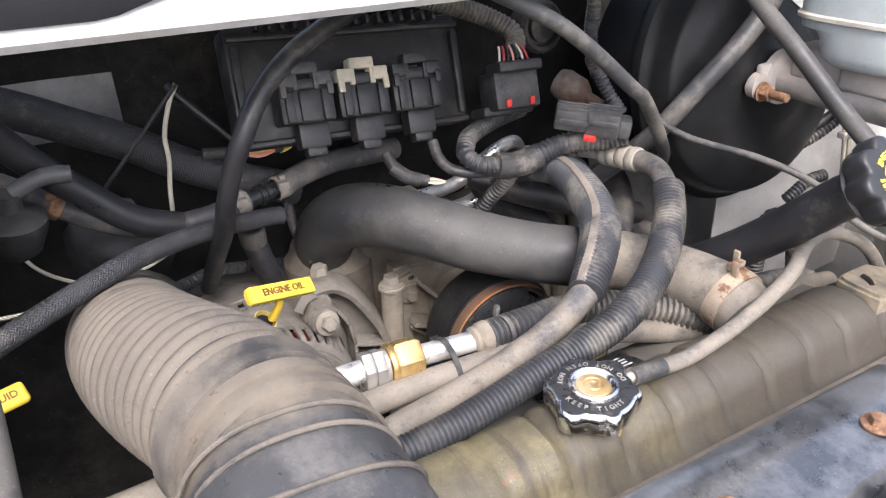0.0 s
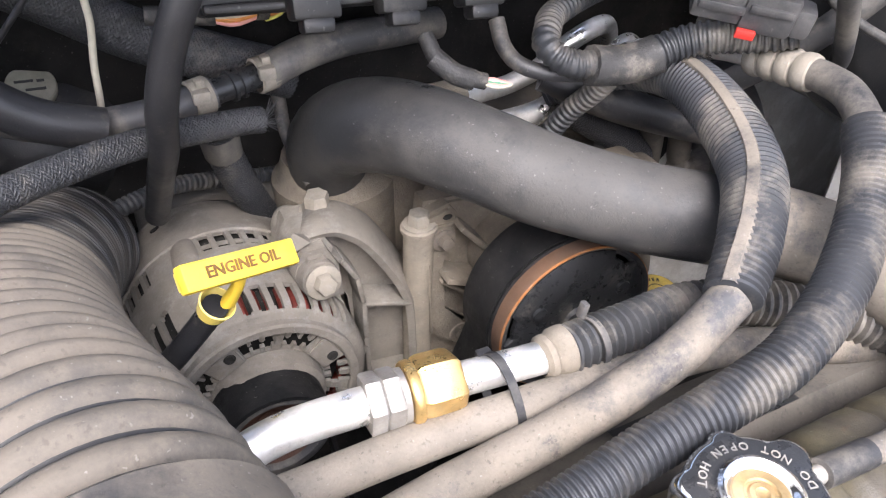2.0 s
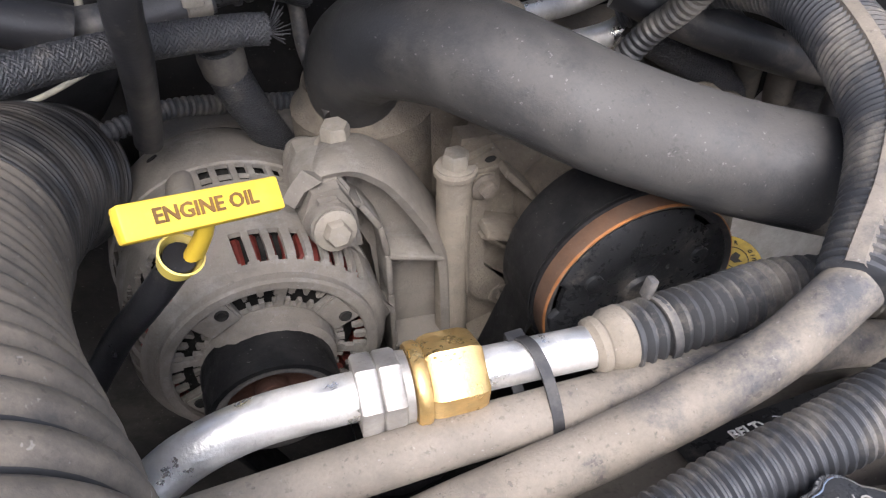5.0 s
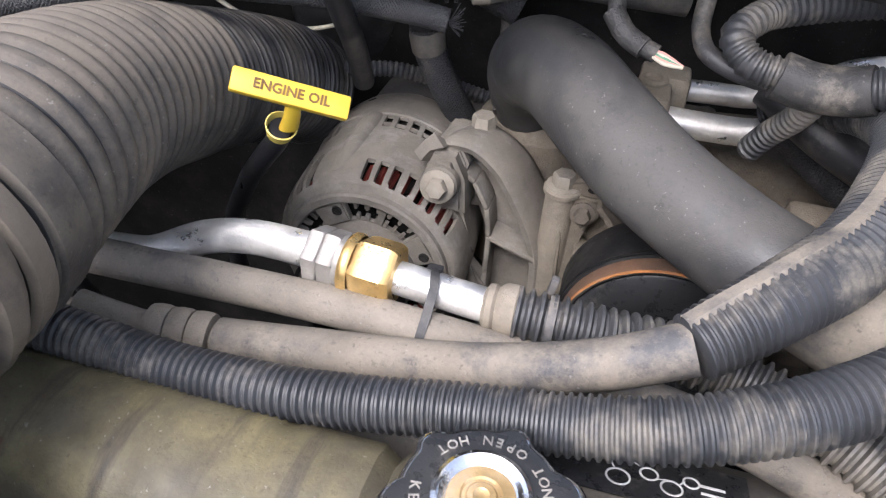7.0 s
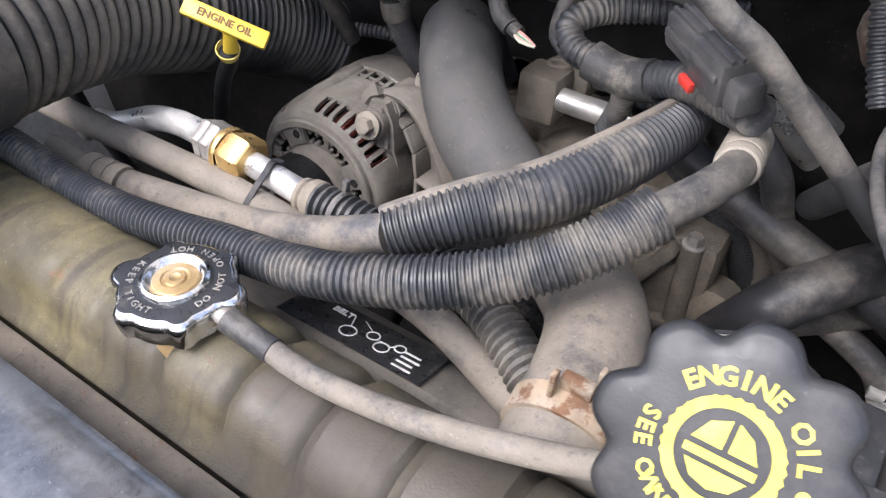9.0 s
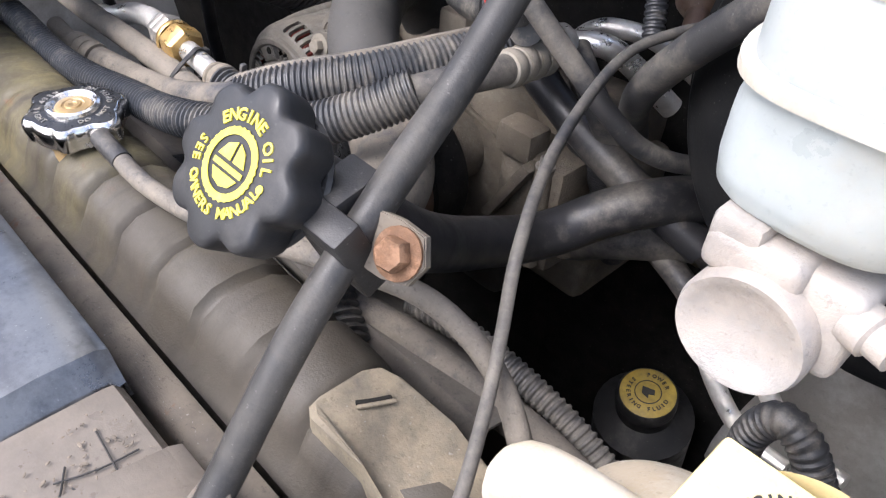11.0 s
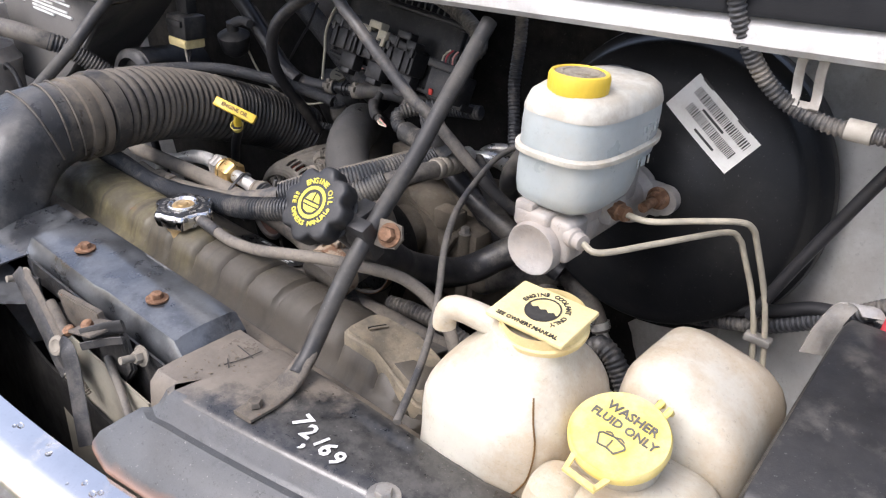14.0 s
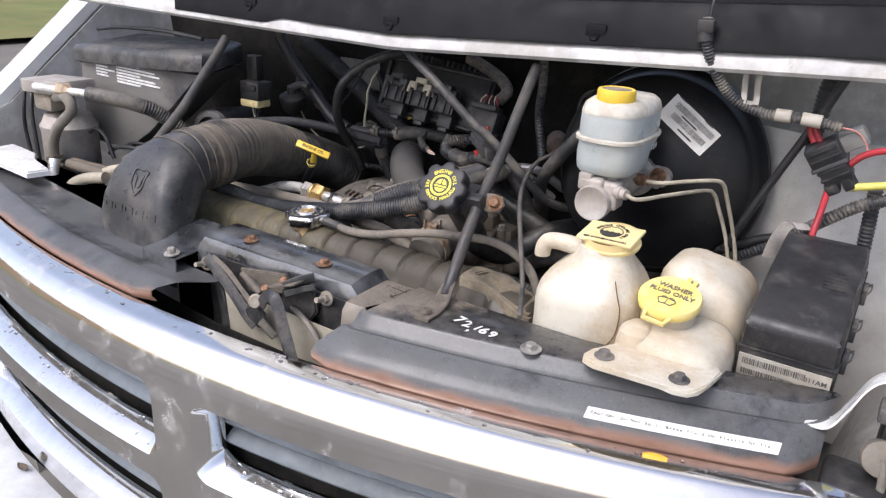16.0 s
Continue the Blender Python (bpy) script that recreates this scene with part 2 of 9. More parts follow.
# undusted groove rubber, darkened further to put the grooves' shade in
DUCT_GROOVE = mat("shaded_groove_rubber", (0.016, 0.016, 0.0165), 0.5, dust=0.12, dustcol=(0.12, 0.10, 0.08), scale=30, speck=0.1)
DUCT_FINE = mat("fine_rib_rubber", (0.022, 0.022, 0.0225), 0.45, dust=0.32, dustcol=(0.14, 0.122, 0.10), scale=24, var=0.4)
DUCT_RIB = mat("duct_rib_rubber", (0.034, 0.033, 0.033), 0.48, dust=0.46, dustcol=(0.20, 0.17, 0.133), scale=19, var=0.4)
PLASTIC = mat("black_plastic", (0.018, 0.018, 0.019), 0.43, dust=0.22, dustcol=(0.13, 0.12, 0.105), scale=38, fine=900, speck=0.3)
HOSE_BLACK = mat("smooth_black_hose", (0.026, 0.027, 0.029), 0.42, dust=0.40, dustcol=(0.106, 0.098, 0.086), scale=13, var=0.4, bump=0.25, speck=0.4)
PLASTIC_GREY = mat("grey_plastic", (0.06, 0.06, 0.063), 0.5, dust=0.3, scale=20)
CAST = mat("cast_aluminium", (0.265, 0.251, 0.226), 0.55, metal=0.25, dust=0.6, dustcol=(0.165, 0.14, 0.108), scale=34, bump=0.55, fine=900, var=0.22, speck=0.4)
CAST_TAN = mat("cast_tan", (0.32, 0.285, 0.235), 0.65, metal=0.1, dust=0.6, dustcol=(0.23, 0.192, 0.142), scale=30, bump=0.6, fine=900, speck=0.4)
CAST_DIRTY = mat("cast_dirty", (0.235, 0.21, 0.17), 0.7, metal=0.15, dust=0.65, dustcol=(0.15, 0.122, 0.088), scale=26, bump=0.8, fine=600, speck=0.6)
STEEL_DUST = mat("dusty_steel", (0.33, 0.305, 0.265), 0.48, metal=0.5, dust=0.6, dustcol=(0.25, 0.215, 0.165), scale=60, bump=0.3, speck=0.3)
CAST_WHITE = mat("cast_pale", (0.38, 0.36, 0.335), 0.55, metal=0.3, dust=0.35, dustcol=(0.48, 0.40, 0.33), scale=22, bump=0.4, fine=900)
ALU = mat("aluminium_tube", (0.80, 0.79, 0.76), 0.33, metal=0.85, dust=0.28, dustcol=(0.5, 0.44, 0.36), scale=30, bump=0.2, speck=0.2)
STEEL = mat("steel", (0.45, 0.43, 0.40), 0.45, metal=0.8, dust=0.4, scale=40)
STEEL_RUST = mat("rusty_steel", (0.30, 0.17, 0.10), 0.75, metal=0.25, dust=0.25, dustcol=(0.42, 0.22, 0.12), scale=60, bump=0.5, rust=0.5)
BRASS = mat("gold_anodised", (0.74, 0.50, 0.20), 0.32, metal=0.85, dust=0.28, dustcol=(0.45, 0.32, 0.16), scale=40)
GREY_PLUG = mat("dark_grey_plug", (0.045, 0.046, 0.049), 0.42, dust=0.3, dustcol=(0.14, 0.13, 0.12), scale=40)
LIP_PALE = mat("pale_olive", (0.28, 0.265, 0.20), 0.6, dust=0.3, scale=40)
LATCH = mat("dusty_black_steel", (0.028, 0.029, 0.032), 0.42, metal=0.3, dust=0.38, dustcol=(0.115, 0.103, 0.088), scale=75, bump=0.4)
LATCH_TAN = mat("dusty_tan_steel", (0.085, 0.073, 0.060), 0.6, dust=0.5, dustcol=(0.19, 0.16, 0.125), scale=75, bump=0.4, rust=0.12)
BRASS_TAN = mat("tan_brass", (0.46, 0.34, 0.22), 0.5, metal=0.4, dust=0.4, scale=60)
BRASS_DULL = mat("brass_dull", (0.55, 0.38, 0.18), 0.45, metal=0.7, dust=0.3, scale=60)
COPPER = mat("brown_rim", (0.125, 0.068, 0.040), 0.6, metal=0.1, dust=0.35, dustcol=(0.15, 0.10, 0.07), scale=60)
COPPER_EDGE = mat("copper_edge", (0.42, 0.17, 0.055), 0.5, metal=0.25, dust=0.2, scale=60)
BELT = mat("belt_black", (0.010, 0.010, 0.0105), 0.55, dust=0.05, dustcol=(0.04, 0.037, 0.033), scale=40, spec=0.25)
CHROME = mat("chrome", (0.80, 0.80, 0.80), 0.07, metal=1.0, dust=0.1, dustcol=(0.5, 0.46, 0.4), scale=25, bump=0.02, var=0.05, rough_var=0.04, speck=0.12)
CHROME_CAP = mat("chrome_plate", (0.75, 0.75, 0.75), 0.16, metal=1.0, dust=0.12, scale=60, bump=0.03, var=0.1, speck=0.12)
CAP_BLACK = mat("cap_black_paint", (0.026, 0.027, 0.029), 0.33, metal=0.2, dust=0.12, scale=60, speck=0.15)
TANK = mat("tank_olive", (0.138, 0.117, 0.060), 0.46, metal=0.0, dust=0.42, dustcol=(0.098, 0.084, 0.060), scale=20, var=0.7, bump=0.3, coat=0.0, rust=0.10, speck=0.6)
LIP = mat("lip_tan", (0.125, 0.102, 0.077), 0.65, dust=0.5, dustcol=(0.20, 0.168, 0.128), scale=22, rust=0.07, speck=0.7)
CLAMP_TAN = mat("rust_stained_clamp", (0.36, 0.27, 0.18), 0.6, metal=0.2, dust=0.4, scale=40, rust=0.35, bump=0.4)
ROD = mat("rod_black_paint", (0.030, 0.029, 0.028), 0.5, dust=0.34, dustcol=(0.13, 0.118, 0.10), scale=16, bump=0.2)
CAP_PLASTIC = mat("cap_plastic", (0.017, 0.0175, 0.019), 0.48, dust=0.12, dustcol=(0.12, 0.11, 0.10), scale=20, bump=0.1, speck=0.12)
# darker engine casting, the shade behind the alternator put into its colour
ENGINE_DARK = mat("grimy_engine_shaded", (0.085, 0.078, 0.068), 0.7, dust=0.4, dustcol=(0.16, 0.14, 0.11), scale=24, bump=0.7, speck=0.5)
# blue-grey dust, strengthened to carry the sky's reflection on the plate too
PAINT = mat("black_painted_steel", (0.022, 0.024, 0.028), 0.30, speck=0.4, dust=0.40, dustcol=(0.15, 0.158, 0.165), scale=26, var=0.5, bump=0.06, coat=1.0, coat_ior=1.9)
WHITE = mat("white_body_paint", (0.78, 0.78, 0.76), 0.3, dust=0.22, dustcol=(0.5, 0.45, 0.38), scale=7, coat=0.5, bump=0.04, var=0.05, speck=0.2)
WHITE_DIRTY = mat("white_inner_paint", (0.68, 0.675, 0.65), 0.5, dust=0.40, dustcol=(0.30, 0.27, 0.23), scale=7, bump=0.1)
BOTTLE = mat("milky_plastic", (0.60, 0.57, 0.485), 0.34, dust=0.40, dustcol=(0.44, 0.32, 0.18), scale=14, trans=0.5, bump=0.08, var=0.10, speck=0.35)
RESERVOIR = mat("milky_blue_plastic", (0.425, 0.465, 0.46), 0.36, dust=0.22, dustcol=(0.46, 0.42, 0.34), scale=12, trans=0.5, bump=0.05, var=0.06, speck=0.2)
RES_TOP = mat("cream_plastic_dusty", (0.56, 0.54, 0.47), 0.45, dust=0.4, dustcol=(0.40, 0.34, 0.26), scale=30, trans=0.3, bump=0.06, speck=0.2)
YELLOW = mat("yellow_plastic", (0.76, 0.52, 0.05), 0.42, dust=0.15, dustcol=(0.55, 0.42, 0.12), scale=40, bump=0.05, var=0.08, speck=0.12)
YELLOW_PALE = mat("pale_yellow_plastic", (0.80, 0.66, 0.33), 0.45, dust=0.32, dustcol=(0.60, 0.42, 0.19), scale=25, bump=0.05, var=0.08, speck=0.2)
YELLOW_WORN = mat("worn_yellow_plastic", (0.82, 0.64, 0.14), 0.45, dust=0.38, dustcol=(0.74, 0.64, 0.36), scale=28, bump=0.05, var=0.1, speck=0.2)
YELLOW_INK = mat("yellow_ink", (0.75, 0.65, 0.08), 0.6, scale=80, bump=0.0, dust=0.15, speck=0.12)
BLACK_INK = mat("black_ink", (0.03, 0.028, 0.026), 0.6, scale=80, bump=0.0, speck=0.12)
WHITE_INK = mat("white_ink", (0.75, 0.75, 0.73), 0.6, scale=80, bump=0.0, dust=0.15, speck=0.12)
GREY_INK = mat("faded_ink", (0.12, 0.115, 0.105), 0.6, scale=80, bump=0.0, speck=0.1)
PAPER_TAN = mat("dusty_paper", (0.46, 0.43, 0.37), 0.6, scale=30, bump=0.05, dust=0.3, dustcol=(0.34, 0.30, 0.24), var=0.1, speck=0.2)
BROWN_INK = mat("brown_ink", (0.16, 0.08, 0.02), 0.6, scale=80, bump=0.0, speck=0.12)
PAPER = mat("paper_label", (0.74, 0.73, 0.69), 0.5, scale=30, bump=0.02, dust=0.2, dustcol=(0.5, 0.46, 0.4), var=0.06, speck=0.12)
BOOSTER = mat("booster_black", (0.008, 0.0085, 0.0095), 0.38, dust=0.10, dustcol=(0.035, 0.033, 0.030), spec=0.2, scale=8, fine=500, bump=0.15, rough_var=0.1, speck=0.2)
# near-black grime that also carries the shade of holes and hollows
DARK = mat("grimy_shade_dark", (0.012, 0.0115, 0.011), 0.85, spec=0.2, dust=0.25, dustcol=(0.05, 0.045, 0.037), scale=20)
TRIM = mat("trim_plastic", (0.008, 0.0085, 0.0095), 0.55, spec=0.14, dust=0.06, dustcol=(0.05, 0.048, 0.045), scale=10, fine=900, speck=0.0)
GRILLE = mat("grille_grey", (0.15, 0.18, 0.205), 0.45, dust=0.3, dustcol=(0.24, 0.25, 0.25), scale=15)
BELT_RED = mat("copper_windings", (0.20, 0.035, 0.025), 0.5, metal=0.3, scale=120)
LINE_BEIGE = mat("beige_coated_line", (0.42, 0.375, 0.285), 0.45, dust=0.25, scale=30)
WIRE_RED = mat("red_wire", (0.42, 0.028, 0.04), 0.45, dust=0.1)
WIRE_WHITE = mat("white_wire", (0.62, 0.58, 0.46), 0.5, dust=0.25)
WIRE_PINK = mat("pink_wire", (0.65, 0.30, 0.26), 0.5)
WIRE_GREEN = mat("green_wire", (0.10, 0.32, 0.18), 0.5)
WIRE_YELLOW = mat("yellow_wire", (0.72, 0.66, 0.15), 0.5, dust=0.1)
WIRE_ORANGE = mat("orange_wire", (0.65, 0.26, 0.06), 0.5)
RED = mat("red_plastic", (0.55, 0.04, 0.03), 0.45)
TAPE = mat("cloth_tape", (0.035, 0.034, 0.033), 0.6, dust=0.25, scale=40, bump=0.6, fine=600)
BRAID = mat("braided_sleeve", (0.036, 0.037, 0.040), 0.42, dust=0.12, scale=40, bump=0.9, fine=900)
ASPHALT = mat("asphalt", (0.155, 0.142, 0.122), 0.9, dust=0.25, dustcol=(0.18, 0.17, 0.16), scale=0.8, fine=120, bump=0.8, speck=0.0)
GRASS = mat("grass", (0.12, 0.15, 0.035), 0.9, dust=0.5, dustcol=(0.2, 0.17, 0.06), scale=0.6, fine=30, bump=1.0, speck=0.0)
LEAVES = mat("dry_bank", (0.20, 0.13, 0.07), 0.95, dust=0.5, dustcol=(0.3, 0.2, 0.1), scale=1.2, fine=20, bump=1.0, speck=0.0)


# grime that thickens towards the tank's worn end
nt = TANK.node_tree
tn, tl = nt.nodes, nt.links
tco = tn.new("ShaderNodeTexCoord")
tse = tn.new("ShaderNodeSeparateXYZ")
tl.new(tco.outputs["Object"], tse.inputs[0])
tno = tn.new("ShaderNodeTexNoise")
tno.inputs["Scale"].default_value, tno.inputs["Detail"].default_value, tno.inputs["Roughness"].default_value = 16, 9, 0.7
tl.new(tco.outputs["Object"], tno.inputs["Vector"])
tad = tn.new("ShaderNodeMath")
tad.operation, tad.inputs[1].default_value = "MULTIPLY_ADD", 0.55
tl.new(tno.outputs["Fac"], tad.inputs[0])
tl.new(tse.outputs["X"], tad.inputs[2])
tmr = tn.new("ShaderNodeMapRange")
tmr.inputs["From Min"].default_value, tmr.inputs["From Max"].default_value, tmr.inputs["To Max"].default_value = 0.20, 0.42, 0.92
tl.new(tad.outputs[0], tmr.inputs["Value"])
tgr = tn.new("ShaderNodeMix")
tgr.data_type = "RGBA"
tgr.inputs["A"].default_value, tgr.inputs["B"].default_value = (0.036, 0.032, 0.027, 1), (0.088, 0.074, 0.057, 1)
tl.new(tno.outputs["Fac"], tgr.inputs["Factor"])
tpb = tn["Principled BSDF"]
tmx = tn.new("ShaderNodeMix")
tmx.data_type = "RGBA"
tl.new(tmr.outputs[0], tmx.inputs["Factor"])
tl.new(tpb.inputs["Base Color"].links[0].from_socket, tmx.inputs["A"])
tl.new(tgr.outputs["Result"], tmx.inputs["B"])
tl.new(tmx.outputs["Result"], tpb.inputs["Base Color"])


# dark grime runs across the tank
tmp = tn.new("ShaderNodeMapping")
tmp.inputs["Scale"].default_value = (52, 6, 6)
tl.new(tco.outputs["Object"], tmp.inputs["Vector"])
tst = tn.new("ShaderNodeTexNoise")
tst.inputs["Scale"].default_value, tst.inputs["Detail"].default_value, tst.inputs["Roughness"].default_value = 1.0, 6, 0.65
tl.new(tmp.outputs[0], tst.inputs["Vector"])
tsr = tn.new("ShaderNodeMapRange")
tsr.inputs["From Min"].default_value, tsr.inputs["From Max"].default_value, tsr.inputs["To Max"].default_value = 0.53, 0.66, 0.85
tl.new(tst.outputs["Fac"], tsr.inputs["Value"])
tsm = tn.new("ShaderNodeMix")
tsm.data_type = "RGBA"
tl.new(tsr.outputs[0], tsm.inputs["Factor"])
tl.new(tmx.outputs["Result"], tsm.inputs["A"])
tsm.inputs["B"].default_value = (0.05, 0.042, 0.032, 1)
tl.new(tsm.outputs["Result"], tpb.inputs["Base Color"])
# ---- ground and distance ----
def sheet(name, x0, x1, y0, y1, z, material, label, category, nx=2, ny=2, amp=0.0):
    bm = B()
    grid(bm, [[V(x0 + (x1 - x0) * i / nx, y0 + (y1 - y0) * j / ny, z + (amp * noise.noise(V(i * 0.7, j * 0.7, 3)) if amp else 0)) for i in range(nx + 1)] for j in range(ny + 1)])
    return solid(name, bm, material, label, category, kind="structure")


sheet("ground", -300, 300, -300, 300, 0, ASPHALT, "grey worn asphalt driveway under the van", "ground")
sheet("lawn", -120, -9.6, -30, 120, 0.06, GRASS, "mown yellow-green grass beside the asphalt", "grass", 60, 60, 0.06)
bm = B()
grid(bm, [[V(-17 - 2.2 * k + 0.6 * noise.noise(V(j * 0.5, k, 1)), -20 + j * 1.2, 0.05 + 0.75 * k + 0.4 * noise.noise(V(j * 0.6, k * 0.8, 5))) for j in range(70)] for k in range(6)])
solid("backdrop", bm, LEAVES, "bank of dry brown leaves and brush beyond the grass", "bank", kind="structure")

# ---- van body round the engine bay ----
def yc(x):
    """The front edge of the panels, bowed across the van."""
    return -0.261 + 0.232 * (x + 0.05) ** 2


def lin(a, b, n):
    return [a + (b - a) * k / n for k in range(n + 1)]


def cowl_z(x):
    return 1.262 + (0.052 if x > 0.04 else -0.018) * (x - 0.04)


# cowl: white lip that overhangs the engine, black trim panel behind it
bm = B()
rows_ = []
for x in lin(-0.86, 0.92, 60):
    z = cowl_z(x)
    bumpy = 0.010 * sum(math.exp(-((x - c) / 0.022) ** 2) for c in (-0.17, 0.64))
    rows_.append([V(x, 0.175, z + 0.016), V(x, 0.166, z + 0.004), V(x, 0.158, z - 0.001), V(x, 0.153, z + 0.004), V(x, 0.154, z + 0.016 + bumpy * 0.5), V(x, 0.160, z + 0.023 + bumpy), V(x, 0.20, z + 0.034 + bumpy), V(x, 0.34, z + 0.07)])
grid(bm, rows_, 0.0012)
# the lip's white is a greyer mix than the body paint
cowl = solid("cowl_panel", bm, mat("white_lip_greyed", (0.58, 0.58, 0.57), 0.4, dust=0.42, dustcol=(0.36, 0.33, 0.29), scale=14, bump=0.1, coat=0.2, speck=0.3), "white painted cowl lip above the engine bay", "cowl", kind="structure")
bm = B()
def trim_foot(x):
    """Height of the trim's lower edge above the lip: it drops at the west end."""
    return 0.0125 + 0.0110 * min(1.0, max(0.0, (x + 0.235) / 0.035))


grid(bm, [[V(x, 0.1515, cowl_z(x) + trim_foot(x)), V(x, 0.1520, cowl_z(x) + 0.028), V(x, 0.1575, cowl_z(x) + 0.040), V(x, 0.163, cowl_z(x) + 0.066), V(x, 0.172, cowl_z(x) + 0.078), V(x, 0.182, cowl_z(x) + 0.080), V(x, 0.184, cowl_z(x) + 0.092), V(x, 0.40, cowl_z(x) + 0.24)] for x in lin(-0.47, 0.92, 110)], 0.002)
trim = solid("cowl_trim", bm, TRIM, "black plastic trim panel clipped to the cowl", "trim", kind="structure")
for x in (-0.272, 0.036, 0.374):
    bm = B()
    z = cowl_z(x) + 0.030
    box(bm, (x, 0.158, z + 0.008), (0.030, 0.006, 0.024), 0.003)
    lathe(bm, axis_m((x, 0.155, z + 0.004), (0, -1, 0.1)), [(0.007, 0), (0.007, 0.002), (0.005, 0.004), (0.002, 0.003), (0, 0.003)], 14)
    part("clip", bm, TRIM, trim)

# firewall, footwells and engine cover under the cowl
bm = B()
grid(bm, [[V(x, 0.56 - 0.10 * math.exp(-((x - 0.5) / 0.35) ** 2), z) for z in (0.3, 0.8, 1.0, 1.15, 1.30)] for x in lin(-0.95, 0.95, 30)], 0.003)
solid("firewall", bm, WHITE_DIRTY, "dusty off-white painted firewall behind the engine", "firewall", kind="structure")
# added black sheet standing in for dark clutter before the firewall
bm = B()
def dark_sheet(x0, x1, z0, z1, nx, nz):
    grid(bm, [[V(x, 0.475 - 0.03 * math.exp(-((x - 0.0) / 0.2) ** 2) + 0.012 * noise.noise(V(x * 9, z * 9, 0)), z) for z in lin(z0, z1, nz)] for x in lin(x0, x1, nx)], 0.004)


dark_sheet(-0.90, 0.17, 0.45, 1.125, 44, 12)
dark_sheet(-0.90, -0.335, 1.125, 1.30, 16, 4)
dark_sheet(-0.335, -0.215, 1.185, 1.30, 8, 3)
dark_sheet(0.17, 0.40, 0.45, 1.30, 10, 14)
dark_sheet(-0.215, 0.17, 1.125, 1.30, 16, 4)
solid("firewall_dark_sheet", bm, DARK, "added black grimy sheet hiding the pale firewall behind the engine", "insulation", kind="structure")
for sx, nm in ((-1, "inner_fender_west"), (1, "inner_fender_east")):
    bm = B()
    x0 = -0.93 if sx < 0 else 0.86
    grid(bm, [[V(x0 - sx * 0.10 * max(0.0, 1.0 - z) * 2 - (sx * 0.04 if z < 0.9 else 0), y, z) for z in (0.25, 0.7, 0.85, 0.92, 0.97, (1.03 + 0.78 * max(0.0, y - 0.02)) if sx < 0 else 1.08)] for y in lin(-0.12, 0.58, 12)], 0.003)
    solid(nm, bm, WHITE_DIRTY, "dusty off-white inner fender panel", "inner fender", kind="structure")
# unseen floor, added to close the bay below and keep it dark
bm = B()
grid(bm, [[V(x, y, 0.42 + 0.05 * noise.noise(V(x * 5, y * 5, 0))) for y in lin(-0.2, 0.6, 8)] for x in lin(-0.95, 0.95, 16)], 0.004)
solid("undertray", bm, DARK, "added grimy dark floor closing the engine bay from below", "undertray", kind="structure")

# outer fenders with their rounded shoulders
def fender(sx, x_in, x_out, label):
    bm = B()
    rws = []
    for y in lin(-0.14, 0.95, 26):
        z = 1.067 + 0.80 * (y - 0.02) if y > 0.02 else 1.067 - 0.25 * (0.02 - y)
        rws.append([V(x_in, y, z - 0.035), V(x_in + sx * 0.002, y, z - 0.006), V(x_in + sx * 0.012, y, z), V(x_in + sx * 0.05, y, z + 0.004), V((x_in + x_out) / 2 + sx * 0.02, y, z - 0.012), V(x_out - sx * 0.01, y, z - 0.06), V(x_out, y, z - 0.16), V(x_out + sx * 0.01, y, 0.6), V(x_out, y, 0.35)])
    grid(bm, rws, 0.0012)
    return solid("fender", bm, WHITE, label, "fender")


fender(-1, -0.93, -1.06, "white painted van fender with a folded inner edge")
fender(1, 0.90, 1.04, "white painted van fender with a folded inner edge")

# ---- upper panels behind the grille ----
RUSTY = mat("black_paint_rusting", (0.022, 0.024, 0.026), 0.36, dust=0.56, dustcol=(0.135, 0.139, 0.143), scale=13, var=0.25, bump=0.3, coat=0.35, speck=0.6)
nt = RUSTY.node_tree
tc = nt.nodes.new("ShaderNodeTexCoord")
sep = nt.nodes.new("ShaderNodeSeparateXYZ")
nt.links.new(tc.outputs["Object"], sep.inputs[0])
nz = nt.nodes.new("ShaderNodeTexNoise")
nz.inputs["Scale"].default_value, nz.inputs["Detail"].default_value = 30, 8
nt.links.new(tc.outputs["Object"], nz.inputs["Vector"])
ma = nt.nodes.new("ShaderNodeMath")
ma.operation, ma.inputs[1].default_value, ma.inputs[2].default_value = "MULTIPLY_ADD", 0.016, 0.0
nt.links.new(nz.outputs["Fac"], ma.inputs[0])
nt.links.new(sep.outputs["Z"], ma.inputs[2])
mr = nt.nodes.new("ShaderNodeMapRange")
mr.inputs["From Min"].default_value, mr.inputs["From Max"].default_value = 0.9705, 0.9620
nt.links.new(ma.outputs[0], mr.inputs["Value"])
rc = nt.nodes.new("ShaderNodeMix")
rc.data_type = "RGBA"
rc.inputs["A"].default_value, rc.inputs["B"].default_value = (0.13, 0.055, 0.03, 1), (0.40, 0.24, 0.17, 1)
nt.links.new(nz.outputs["Fac"], rc.inputs["Factor"])
pb = nt.nodes["Principled BSDF"]
old = pb.inputs["Base Color"].links[0].from_socket
mx = nt.nodes.new("ShaderNodeMix")
mx.data_type = "RGBA"
nt.links.new(mr.outputs[0], mx.inputs["Factor"])
nt.links.new(old, mx.inputs["A"])
nt.links.new(rc.outputs["Result"], mx.inputs["B"])
nt.links.new(mx.outputs["Result"], pb.inputs["Base Color"])


